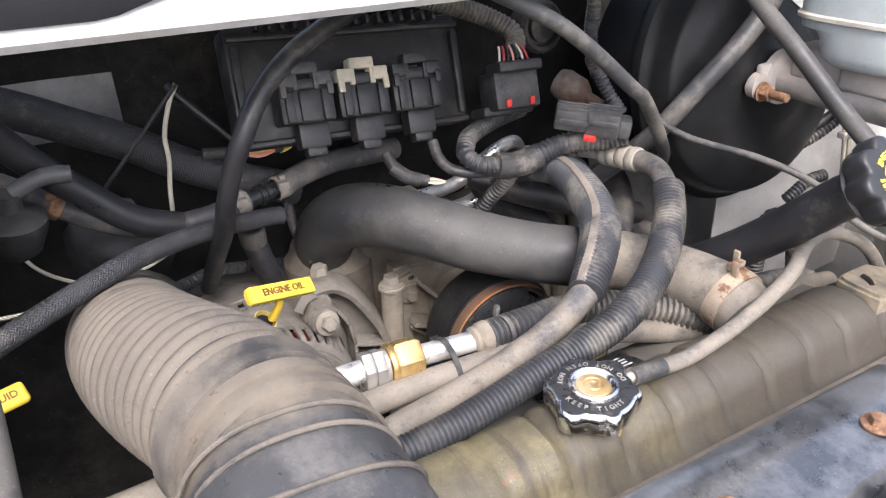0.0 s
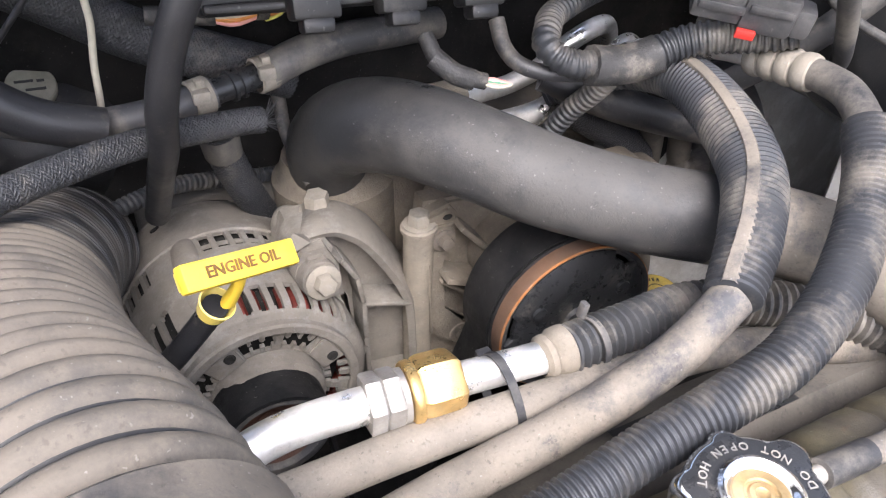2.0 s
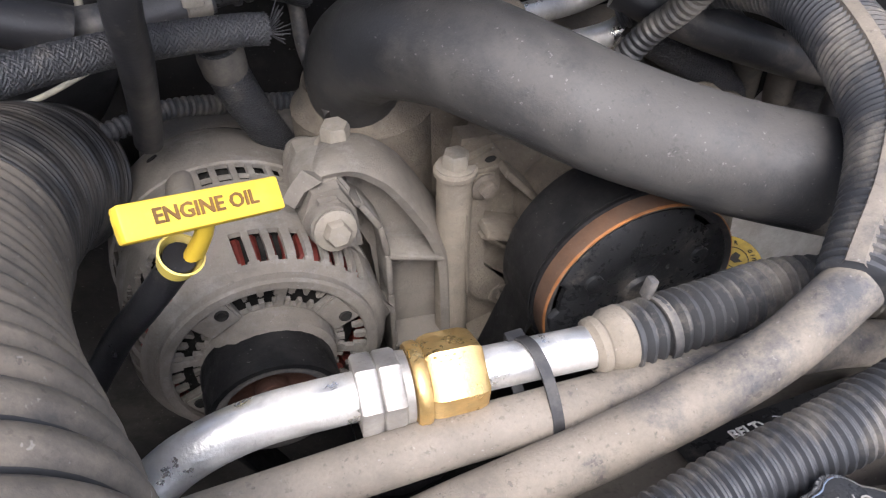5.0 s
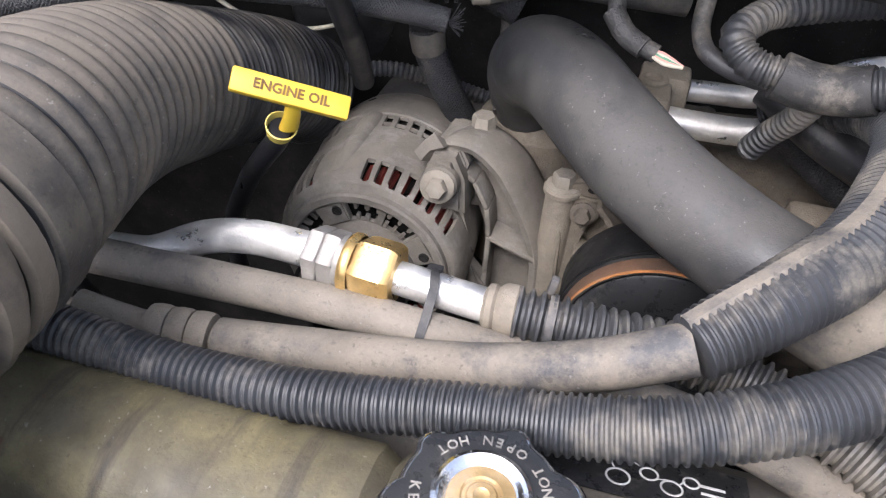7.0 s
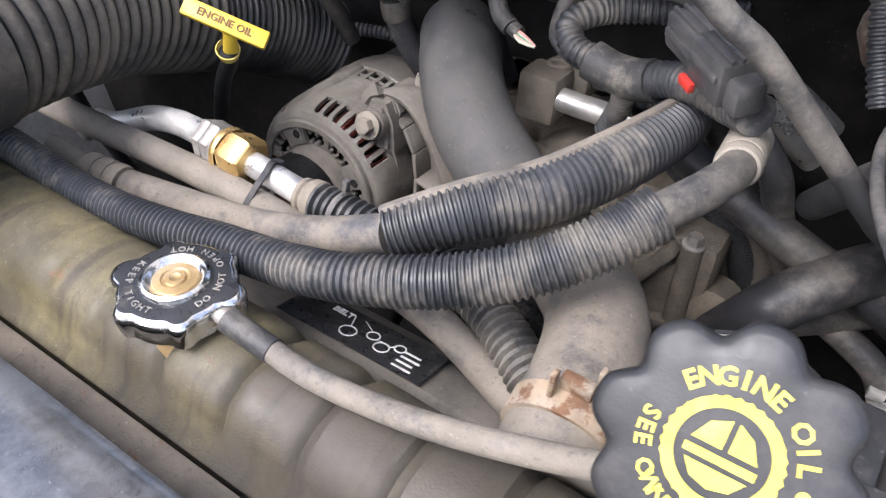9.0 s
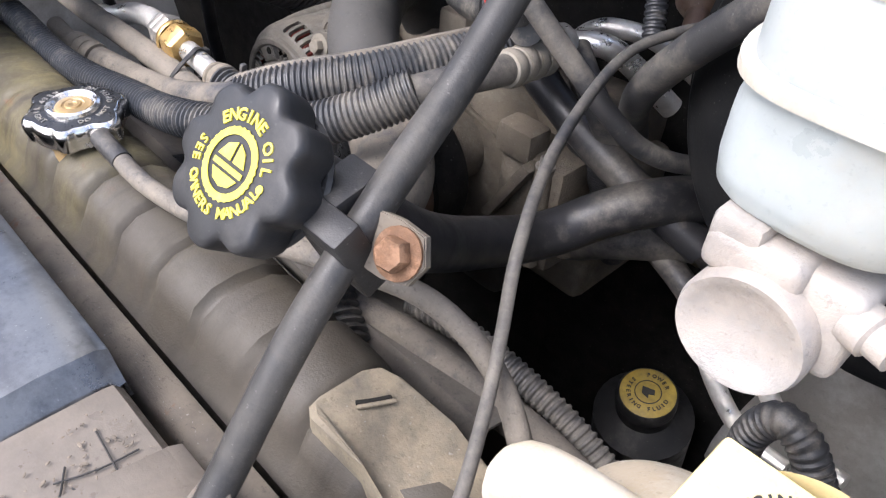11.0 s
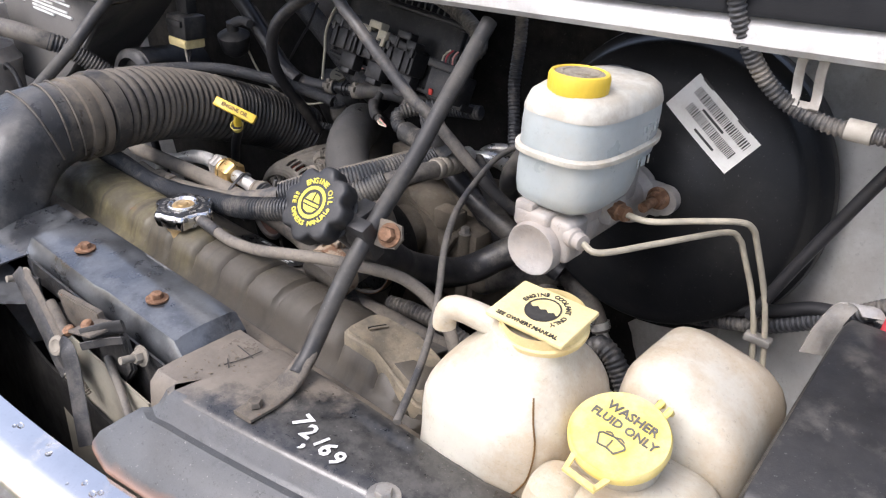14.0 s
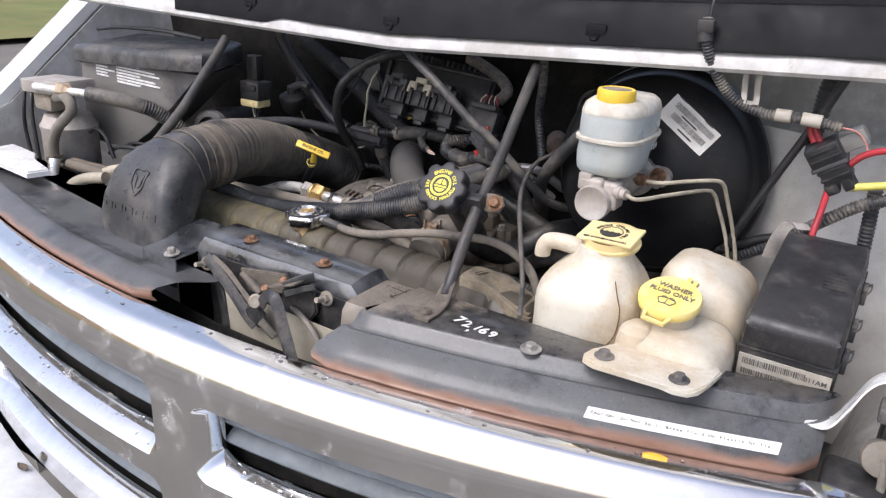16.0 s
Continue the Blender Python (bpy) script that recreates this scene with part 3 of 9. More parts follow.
def panel_rows(xs, back, cut=None):
    out = []
    for x in xs:
        y0 = yc(x)
        c = cut(x) if cut else 0.0
        y0 += c
        yb = max(back(x), y0 + 0.07)
        k = 1 - c * 3
        out.append([V(x, y0 + 0.012, 0.942 + 0.1 * c), V(x, y0 + 0.007, 0.950 + 0.15 * c), V(x, y0 + 0.008, 0.958 + 0.12 * c), V(x, y0 + 0.014, 0.967 + 0.08 * c), V(x, y0 + 0.034, 0.979), V(x, y0 + 0.043, 0.9835), V(x, y0 + 0.050, 0.9815), V(x, y0 + 0.056, 0.985), V(x, y0 + 0.063, 0.998), V(x, y0 + 0.068, 1.0005), V(x, (y0 + 0.07 + yb) / 2, 1.001), V(x, yb - 0.006, 1.0015), V(x, yb, 0.998), V(x, yb + 0.002, 0.975)])
    return out


bm = B()
xs = [0.208, 0.212, 0.22, 0.23, 0.245] + lin(0.27, 0.73, 22) + [0.742, 0.750, 0.755]
grid(bm, panel_rows(xs, lambda x: float(np.interp(x, [0.2, 0.5, 0.62, 0.76], [-0.076, -0.074, -0.05, -0.012])),
                    lambda x: max(0.0, 0.245 - x) * 0.25 + max(0.0, x - 0.735) * 1.2), 0.0016)
for v in bm.verts:
    if v.co.x < 0.26:
        v.co.x += (0.26 - v.co.x) / 0.055 * (v.co.y + 0.25) * 0.55
# the flat top is worn black, with tan dust caked at its west end
TOP = mat("worn_black_top", (0.013, 0.013, 0.0135), 0.34, dust=0.36, dustcol=(0.115, 0.108, 0.097), scale=62, var=0.4, bump=0.10, coat=0.8, speck=0.6)
nt = TOP.node_tree
tc = nt.nodes.new("ShaderNodeTexCoord")
sep = nt.nodes.new("ShaderNodeSeparateXYZ")
nt.links.new(tc.outputs["Object"], sep.inputs[0])
nz = nt.nodes.new("ShaderNodeTexNoise")
nz.inputs["Scale"].default_value, nz.inputs["Detail"].default_value, nz.inputs["Roughness"].default_value = 34, 10, 0.72
nt.links.new(tc.outputs["Object"], nz.inputs["Vector"])
ma = nt.nodes.new("ShaderNodeMath")
ma.operation, ma.inputs[1].default_value = "MULTIPLY_ADD", -0.16
nt.links.new(nz.outputs["Fac"], ma.inputs[0])
nt.links.new(sep.outputs["X"], ma.inputs[2])
mb = nt.nodes.new("ShaderNodeMath")
mb.operation, mb.inputs[1].default_value = "MULTIPLY_ADD", -1.1
nt.links.new(sep.outputs["Y"], mb.inputs[0])
nt.links.new(ma.outputs[0], mb.inputs[2])
mr = nt.nodes.new("ShaderNodeMapRange")
mr.inputs["From Min"].default_value, mr.inputs["From Max"].default_value = 0.392, 0.352
mr.inputs["To Max"].default_value = 0.9
nt.links.new(mb.outputs[0], mr.inputs["Value"])
rc = nt.nodes.new("ShaderNodeMix")
rc.data_type = "RGBA"
rc.inputs["A"].default_value, rc.inputs["B"].default_value = (0.075, 0.064, 0.052, 1), (0.30, 0.255, 0.205, 1)
nt.links.new(nz.outputs["Fac"], rc.inputs["Factor"])
pb = nt.nodes["Principled BSDF"]
old = pb.inputs["Base Color"].links[0].from_socket
mx = nt.nodes.new("ShaderNodeMix")
mx.data_type = "RGBA"
nt.links.new(mr.outputs[0], mx.inputs["Factor"])
nt.links.new(old, mx.inputs["A"])
nt.links.new(rc.outputs["Result"], mx.inputs["B"])
nt.links.new(mx.outputs["Result"], pb.inputs["Base Color"])
cw = nt.nodes.new("ShaderNodeMapRange")
cw.inputs["To Min"].default_value, cw.inputs["To Max"].default_value = 0.8, 0.0
nt.links.new(mr.outputs[0], cw.inputs["Value"])
nt.links.new(cw.outputs[0], pb.inputs["Coat Weight"])
panel_e = solid("radiator_support_panel", bm, RUSTY, "black painted steel support panel with a rusty front edge", "support panel", "radiator support panels")
panel_e.data.materials.append(TOP)
for f in panel_e.data.polygons:
    if f.center.z > 0.9985 and f.center.y > yc(f.center.x) + 0.064:
        f.material_index = 1
bm = B()
xs = [-0.88] + lin(-0.8, -0.1, 22) + [-0.08, -0.06, -0.045, -0.035]
grid(bm, panel_rows(xs, lambda x: float(np.interp(x, [-0.9, -0.4, -0.33, -0.3, -0.1, 0], [0.02, -0.02, -0.04, -0.10, -0.13, -0.15])),
                    lambda x: max(0.0, x + 0.08) * 0.2), 0.0016)
# the sheet dips behind its front bead, down to the duct's foot
for v in bm.verts:
    d_ = v.co.y - yc(v.co.x)
    if v.co.z > 0.960:
        v.co.z = 0.960 + (v.co.z - 0.960) * 0.40
    if d_ > 0.047 and v.co.z > 0.94:
        v.co.z = 0.9675 - 0.004 * min(1.0, (d_ - 0.047) / 0.03)
for v in bm.verts:
    if v.co.x > -0.12:
        v.co.x += (v.co.x + 0.12) / 0.085 * ((v.co.y + 0.25) * 0.75 - 0.032)
panel_w = solid("radiator_support_panel", bm, RUSTY, "black painted steel support panel with a rusty front edge", "support panel", "radiator support panels")

# shield plate over the radiator, with two rusty bolts
bm = B()
rws = []
for x in [-0.078, -0.072, -0.066] + lin(-0.05, 0.19, 12) + [0.205, 0.212, 0.218]:
    e = max(0.0, -0.066 - x) + max(0.0, x - 0.205)
    step_ = 0.010 if x > 0.085 else 0.0
    rws.append([V(x, -0.150 + step_ * 0.3, 0.965 - 0.0 * e), V(x, -0.149 + step_ * 0.3, 1.000 - e), V(x, -0.144 + step_ * 0.3, 1.0085 - e), V(x, -0.137, 1.0085 - e), V(x, -0.132, 1.0105 - e * 1.2), V(x, -0.108, 1.0125 - e * 1.4), V(x, -0.082, 1.012 - e * 1.4), V(x, -0.076, 1.009 - e), V(x, -0.074, 0.985)])
grid(bm, rws, 0.0016)
shield = solid("radiator_shield", bm, PAINT, "black painted steel shield plate with dust and two rusty bolts", "shield plate")
for p in ((0.003, -0.119, 1.0125), (0.140, -0.118, 1.0125)):
    part("bolt", hexbolt(B(), p, (0, 0, 1), 0.0062, 0.0055, 0.0105), STEEL_RUST, shield, "rusty hexagon bolt with washer")
bm = B()
grid(bm, [[V(x, -0.075, 0.9), V(x, -0.075, 0.990), V(x, -0.080, 1.0), V(x, -0.12, 0.996), V(x, -0.15, 0.986), V(x, -0.19, 0.984), V(x, -0.192, 0.94)] for x in lin(-0.150, -0.076, 4)], 0.0016)
solid("support_bracket", bm, PAINT, "black painted bracket beside the shield plate", "bracket")
bm = B()
grid(bm, [[V(x, -0.078, 0.9), V(x, -0.078, 0.993), V(x, -0.082, 0.9990), V(x, -0.09, 0.9998), V(x, -0.15, 0.9998), V(x, -0.166 + 0.1 * (x - 0.22), 0.9985), V(x, -0.174 + 0.1 * (x - 0.22), 0.990), V(x, -0.178 + 0.1 * (x - 0.22), 0.955), V(x, -0.178, 0.86)] for x in lin(0.2185, 0.300, 6)], 0.0016)
solid("support_bracket", bm, TOP, "dust-caked bracket between shield plate and support panel", "bracket")
random.seed(31)
bm = B()
for k in range(150):
    x, y = random.triangular(0.222, 0.345, 0.25), random.triangular(-0.172, -0.082, -0.10)
    r = random.choice((0.0004, 0.0005, 0.0007, 0.0010))
    bmesh.ops.create_icosphere(bm, subdivisions=1, radius=r, matrix=Matrix.Translation((x, y, 1.0012 + r * 0.2)) @ Matrix.Rotation(random.uniform(0, 6), 4, "Z") @ Matrix.Diagonal((random.uniform(1.0, 2.4), 1.0, 0.6, 1)))
solid("loose_dirt", bm, mat("dirt_crumbs", (0.20, 0.165, 0.125), 0.9, var=0.5, scale=120), "crumbs of tan dirt on the dusty bracket", "dirt", kind="stuff")

# ---- chrome grille ----
grille = thing("grille", (0.08, -0.30, 0.6), "chromed van grille with a cross bar and dark slats", "grille")


def face_y(x, z):
    """The front face of the chrome, a little proud in the middle of its height."""
    return yc(x) - 0.0535 + 0.10 * (z - 0.80) ** 2


# openings in the face: x from, x to, z from, z to
HOLES = [(-0.62, 0.014, 0.757, 0.878), (0.086, 0.66, 0.757, 0.874), (-0.62, 0.014, 0.610, 0.722), (0.086, 0.66, 0.610, 0.722)]


def rounded(h, r, inset=0.0, n=6):
    x0, x1, z0, z1 = h[0] + inset, h[1] - inset, h[2] + inset * 0.8, h[3] - inset * 0.25
    out = []
    for cx, cz, a0 in ((x1 - r, z1 - r, 0), (x0 + r, z1 - r, 90), (x0 + r, z0 + r, 180), (x1 - r, z0 + r, 270)):
        for k in range(n + 1):
            a = radians(a0 + 90 * k / n)
            out.append((cx + r * math.cos(a), cz + r * math.sin(a)))
    dense = []
    for (xa, za), (xb, zb) in zip(out, out[1:] + out[:1]):
        m = max(1, int(abs(xb - xa) / 0.03))
        dense += [(xa + (xb - xa) * k / m, za + (zb - za) * k / m) for k in range(m)]
    return dense


from mathutils.geometry import delaunay_2d_cdt
X0, X1, Z0, Z1 = -0.86, 0.80, 0.56, 0.893
pts2, edges2 = [], []
for i in range(84):
    for j in range(17):
        pts2.append((X0 + (X1 - X0) * i / 83, Z0 + (Z1 - Z0) * j / 16))
keep = []
for q in pts2:
    if not any(h[0] - 0.004 < q[0] < h[1] + 0.004 and h[2] - 0.004 < q[1] < h[3] + 0.004 for h in HOLES):
        keep.append(q)
pts2 = keep
loops = [rounded(h, 0.024) for h in HOLES]
for lp in loops:
    base = len(pts2)
    pts2 += lp
    edges2 += [(base + k, base + (k + 1) % len(lp)) for k in range(len(lp))]
vv, ee, ff, *_ = delaunay_2d_cdt([Vector(q) for q in pts2], edges2, [], 0, 1e-6)


def in_hole(c):
    for h in HOLES:
        x0, x1, z0, z1, r = *h, 0.024
        if x0 < c.x < x1 and z0 < c.y < z1:
            dx = max(x0 + r - c.x, c.x - x1 + r, 0)
            dz = max(z0 + r - c.y, c.y - z1 + r, 0)
            if math.hypot(dx, dz) < r * 0.995:
                return True
    return False


bm = B()
fv = [bm.verts.new((q.x, face_y(q.x, q.y), q.y)) for q in vv]
for f in ff:
    c = sum((vv[k] for k in f), Vector((0, 0))) / len(f)
    if not in_hole(c):
        bm.faces.new([fv[k] for k in f])
for v in [v for v in bm.verts if not v.link_faces]:
    bm.verts.remove(v)
part("fascia", bm, CHROME, grille, "bright chromed face with four openings", angle=60)
bm = B()
xs_ = lin(X0, X1, 83)
grid(bm, [[V(x, face_y(x, 0.893), 0.893), V(x, yc(x) - 0.0520, 0.902), V(x, yc(x) - 0.0505, 0.910), V(x, yc(x) - 0.0475, 0.919), V(x, yc(x) - 0.0430, 0.928), V(x, yc(x) - 0.0370, 0.936), V(x, yc(x) - 0.0295, 0.9425), V(x, yc(x) - 0.0250, 0.9450), V(x, yc(x) - 0.0200, 0.9460), V(x, yc(x) - 0.008, 0.9466), V(x, yc(x) + 0.004, 0.9470), V(x, yc(x) + 0.005, 0.930)] for x in xs_])
part("top_bar", bm, CHROME, grille, "bright chromed rounded top bar", angle=60)
for h, lp in zip(HOLES, loops):
    bm = B()
    inner = [(h[0] + 0.016 + (x - h[0]) * (h[1] - h[0] - 0.032) / (h[1] - h[0]), h[2] + 0.022 + (z - h[2]) * (h[3] - h[2] - 0.026) / (h[3] - h[2])) for x, z in lp]
    lip = [V(x, face_y(x, z), z) for x, z in lp]
    cx, cz = (h[0] + h[1]) / 2, (h[2] + h[3]) / 2
    l2 = [V(x + (xi - x) * 0.14, face_y(x, z) + 0.003, z + (zi - z) * 0.14) for (x, z), (xi, zi) in zip(lp, inner)]
    l3 = [V(x, yc(x) - 0.022, z) for x, z in inner]
    l4 = [V(x, yc(x) - 0.014, z) for x, z in inner]
    grid(bm, [r + r[:1] for r in (lip, l2, l3, l4)])
    part("opening_frame", bm, CHROME, grille, "bright chromed funnel round an opening", angle=50)
for z in (0.866, 0.836, 0.806, 0.712, 0.682, 0.652):
    for xa, xb in ((-0.60, -0.001), (0.100, 0.64)):
        bm = B()
        grid(bm, [[V(x, yc(x) - 0.010, z - 0.011), V(x, yc(x) - 0.013, z - 0.006), V(x, yc(x) - 0.010, z + 0.000), V(x, yc(x) + 0.007, z + 0.011)] for x in lin(xa, xb, 30)], 0.0025)
        part("slat", bm, GRILLE, grille)
# near-black sheet behind the slats stands for the shaded depth
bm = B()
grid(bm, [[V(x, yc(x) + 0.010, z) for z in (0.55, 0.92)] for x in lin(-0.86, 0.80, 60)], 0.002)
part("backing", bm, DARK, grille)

# water drops on the bright ledges, a dab of yellow paint
random.seed(21)
bm = B()
for k in range(170):
    hx = random.choice(HOLES[:2])
    if k % 3:
        x, f = random.uniform(-0.5, 0.6), random.random()
        if not any(h[0] + 0.03 < x < h[1] - 0.03 for h in HOLES[:2]):
            continue
        z0, z1 = HOLES[0][2], HOLES[0][2] + 0.022
        c = V(x, face_y(x, z0) + 0.005 + (yc(x) - 0.022 - face_y(x, z0) - 0.005) * f, z0 + 0.002 + (z1 - z0 - 0.002) * f)
    else:
        x, f = random.uniform(-0.4, 0.7), random.random()
        c = V(x, yc(x) - 0.002 - 0.016 * f, 0.9468 - 0.0010 * f)
    r = random.uniform(0.0012, 0.0032)
    bmesh.ops.create_icosphere(bm, subdivisions=2, radius=r, matrix=Matrix.Translation(c) @ Matrix.Diagonal((random.uniform(0.8, 1.6), 1.0, 0.5, 1)))
DROP = bpy.data.materials.new("water")
DROP.use_nodes = True
dp = DROP.node_tree.nodes["Principled BSDF"]
dp.inputs["Roughness"].default_value, dp.inputs["Transmission Weight"].default_value, dp.inputs["IOR"].default_value = 0.03, 1.0, 1.33
part("water_drops", bm, DROP, grille, "clear water drops", kind="stuff")
bm = B()
tube(bm, [(0.607, yc(0.607) - 0.008, 0.9470), (0.618, yc(0.618) - 0.007, 0.9473), (0.630, yc(0.630) - 0.008, 0.9470)], lambda f: 0.0045 - 0.006 * (f - 0.5) ** 2, 10, 0.003, oval=0.35)
part("paint_dab", bm, mat("yellow_paint", (0.75, 0.38, 0.03), 0.4, speck=0.0), grille, "dab of orange-yellow paint")

# bumper under the grille
bm = B()
grid(bm, [[V(x, yc(x) + dy, z) for dy, z in ((-0.05, 0.53), (-0.10, 0.535), (-0.135, 0.52), (-0.145, 0.48), (-0.140, 0.40), (-0.12, 0.34), (-0.05, 0.33))] for x in lin(-1.0, 0.98, 60)], 0.003)
solid("bumper", bm, GREY_BUMPER, "light grey painted front bumper", "bumper")
# dark sheet behind the grille, the hollow's shade in its colour
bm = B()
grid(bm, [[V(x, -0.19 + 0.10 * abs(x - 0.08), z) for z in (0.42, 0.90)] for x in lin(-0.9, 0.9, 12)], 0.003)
solid("grille_hollow_sheet", bm, DARK, "dark sheet standing in for the shaded hollow behind the grille", "cross member", kind="structure")

# hood, raised over the bay and leaning back on its hinges
bm = B()
grid(bm, [[V(x, 0.40 - 0.20 * f + 0.04 * math.sin(3.14 * f), 1.52 + 0.86 * f - 0.06 * (x / 0.8) ** 2 * f) for f in lin(0, 1, 10)] for x in lin(-0.80, 0.86, 16)], 0.02)
hood = solid("hood", bm, WHITE_DIRTY, "white painted hood raised open over the engine", "hood")
for x in (-0.45, 0.0, 0.48):
    bm = B()
    box(bm, (x, 0.31, 1.93), (0.08, 0.03, 0.72), 0.01, Matrix.Rotation(radians(13), 3, "X"))
    part("stiffener", bm, WHITE_DIRTY, hood)
bm = B()
grid(bm, [[V(-0.404 + 0.016 * u, -0.298 + 0.007 * v * (1 - u * u), 0.5365 + 0.002 * abs(v) + 0.002 * u * u) for v in (-1, -0.5, 0, 0.5, 1)] for u in lin(-1, 1, 8)], 0.0004)
solid("leaf", bm, mat("dead_leaf", (0.10, 0.075, 0.05), 0.7), "dark fallen leaf lying on the grey bumper", "leaf")
# ---- radiator ----
radiator = thing("radiator", (0.06, 0, 0.5), "olive-brown radiator with a ribbed dusty tank on top", "radiator")
bm = B()
prof = [(-0.046, 0.930), (-0.046, 0.964), (-0.038, 0.970), (-0.034, 0.984), (-0.028, 0.996), (-0.016, 1.0035), (0.0, 1.0055), (0.016, 1.0035), (0.028, 0.996), (0.034, 0.984), (0.036, 0.93)]
rws = []
for x in lin(-0.30, 0.405, 210):
    ph = ((x + 0.30) / 0.0475) % 1.0
    rib = -0.0062 * max(0.0, 1 - abs(ph - 0.5) / 0.11) + 0.0006 * math.sin(x * 61) * math.sin(x * 23)
    rib *= min(1.0, max(0.12, (x + 0.11) / 0.06))
    e = max(0.0, -0.285 - x) + max(0.0, x - 0.39)
    tap = 1 - (e / 0.015) ** 2 * 0.25
    drop = 0.014 * max(0.0, (x - 0.28) / 0.1) if x > 0.28 else 0.0
    rws.append([V(x, y * tap * (1 + (rib * 12 if z > 0.97 else 0)) + 0.003, z if z < 0.965 else 0.965 + (z - 0.965) * tap + (rib if z > 0.97 else 0) - drop * (1 if z > 0.97 else 0)) for y, z in prof])
last = rws[-1]
for f in (0.8, 0.4, 0.0):
    rws.append([V(0.405 + 0.008 * (1 - f), p.y * f + 0.003 * (1 - f), 0.93 + (p.z - 0.93) * (0.55 + 0.45 * f)) for p in last])
grid(bm, rws)
part("top_tank", bm, TANK, radiator, "olive-brown ribbed tank with rust specks")
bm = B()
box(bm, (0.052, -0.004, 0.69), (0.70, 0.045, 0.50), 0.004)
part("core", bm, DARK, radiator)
bm = B()
grid(bm, [[V(x, -0.070, 0.93), V(x, -0.0695, 0.970), V(x, -0.067, 0.9745), V(x, -0.0620, 0.9765), V(x, -0.0530, 0.9775), V(x, -0.0500, 0.9760), V(x, -0.0485, 0.970), V(x, -0.048, 0.94)] for x in lin(-0.30, 0.42, 40)], 0.0015)
part("front_lip", bm, LIP, radiator, "tan folded steel lip")
bm = B()
lathe(bm, axis_m((0, 0.002, 0.985), (0, -0.05, 1)), [(0.026, 0), (0.024, 0.012), (0.0215, 0.018), (0.0215, 0.034)], 28)
part("filler_neck", bm, BRASS_DULL, radiator)
tube(bm := B(), [(0.020, 0, 1.016), (0.034, 0, 1.018), (0.050, 0.0, 1.017)], 0.0042, 12)
part("overflow_nipple", bm, STEEL, radiator)

# radiator cap: lobed chrome skirt, black printed ring, brass centre
cm = axis_m((0.0, 0.0, 1.018), (0.0, -0.06, 1))


def cap_lobe(a, r, h):
    if r < 0.027:
        return 1.0
    s = 0.0
    for c, w, k in ((0, 0.34, 0.22), (180, 0.34, 0.22), (58, 0.22, 0.12), (122, 0.22, 0.12), (238, 0.22, 0.12), (302, 0.22, 0.12)):
        d = (math.degrees(a) - 20 - c + 180) % 360 - 180
        s = max(s, k * max(0.0, 1 - (abs(radians(d)) / w) ** 2))
    return 1 + s - 0.03


bm = B()
lathe(bm, cm, [(0.024, -0.006), (0.029, -0.010), (0.0305, -0.009), (0.0315, 0.0), (0.0312, 0.004), (0.0295, 0.0065), (0.0285, 0.0068)], 96, cap_lobe)
rcap = part("cap", bm, CHROME_CAP, radiator, "chromed lobed radiator cap with a black printed ring")
bm = B()
lathe(bm, cm, [(0.0290, 0.0066), (0.027, 0.0072), (0.018, 0.0076)], 96, cap_lobe)
part("printed_ring", bm, CAP_BLACK, rcap, "black ring with warning words")
bm = B()
lathe(bm, cm, [(0.0182, 0.0074), (0.0175, 0.0098), (0.0158, 0.0108), (0.0140, 0.0100), (0.0130, 0.0082), (0.0120, 0.0078)], 48)
part("centre_ring", bm, CHROME_CAP, rcap)
bm = B()
lathe(bm, cm, [(0.0122, 0.0078), (0.0115, 0.0086), (0.0075, 0.0090), (0.0068, 0.0082), (0.0058, 0.0082), (0.0050, 0.0092), (0.0030, 0.0094), (0.0022, 0.0088), (0, 0.0088)], 40)
part("centre_disc", bm, BRASS_DULL, rcap, "brass centre disc")
bm = B()
tm = cm @ Matrix.Translation((0, 0, 0.0076))
ring_letters(bm, tm, "DO NOT OPEN HOT", 0.0054, 0.0232, 65, 11.0, inward=True, bold=0.0)
ring_letters(bm, tm, "KEEP TIGHT", 0.0054, 0.0232, 235, 11.0, inward=True, bold=0.0)
part("writing", bm, STEEL, rcap, "silver lettering")

# overflow hose along the tank
tube(bm := B(), [(0.036, 0, 1.018), (0.053, 0.0, 1.016), (0.091, 0.0, 1.013), (0.136, 0.002, 1.019), (0.177, 0.005, 1.030), (0.222, 0.016, 1.038), (0.266, 0.038, 1.037), (0.303, 0.050, 1.035), (0.341, 0.051, 1.024), (0.372, 0.042, 1.004), (0.392, 0.030, 0.965), (0.40, 0.02, 0.92)], 0.0062, 14, wob=0.02)
overflow = solid("overflow_hose", bm, RUBBER_TAN, "thin dusty grey rubber overflow hose along the radiator", "hose")
tube(bm := B(), [(0.0355, 0, 1.018), (0.046, 0.0, 1.0165), (0.060, 0.0, 1.0153), (0.066, 0.0, 1.0148)], 0.0068, 16, 0.004)
part("black_end", bm, RUBBER, overflow, "cleaner black end at the radiator cap")

# tan bracket with a slot at the tank's end
bm = B()
ol = [(0.2925, -0.014), (0.294, -0.021), (0.300, -0.024), (0.335, -0.0225), (0.352, -0.024), (0.372, -0.029), (0.392, -0.030), (0.401, -0.024), (0.404, -0.008), (0.402, 0.012), (0.394, 0.024), (0.378, 0.028), (0.345, 0.026), (0.308, 0.025), (0.297, 0.021), (0.2930, 0.012)]
prism(bm, Matrix.Translation((0, 0, 0)), ol, 0.985, 1.0078, 0.0030)
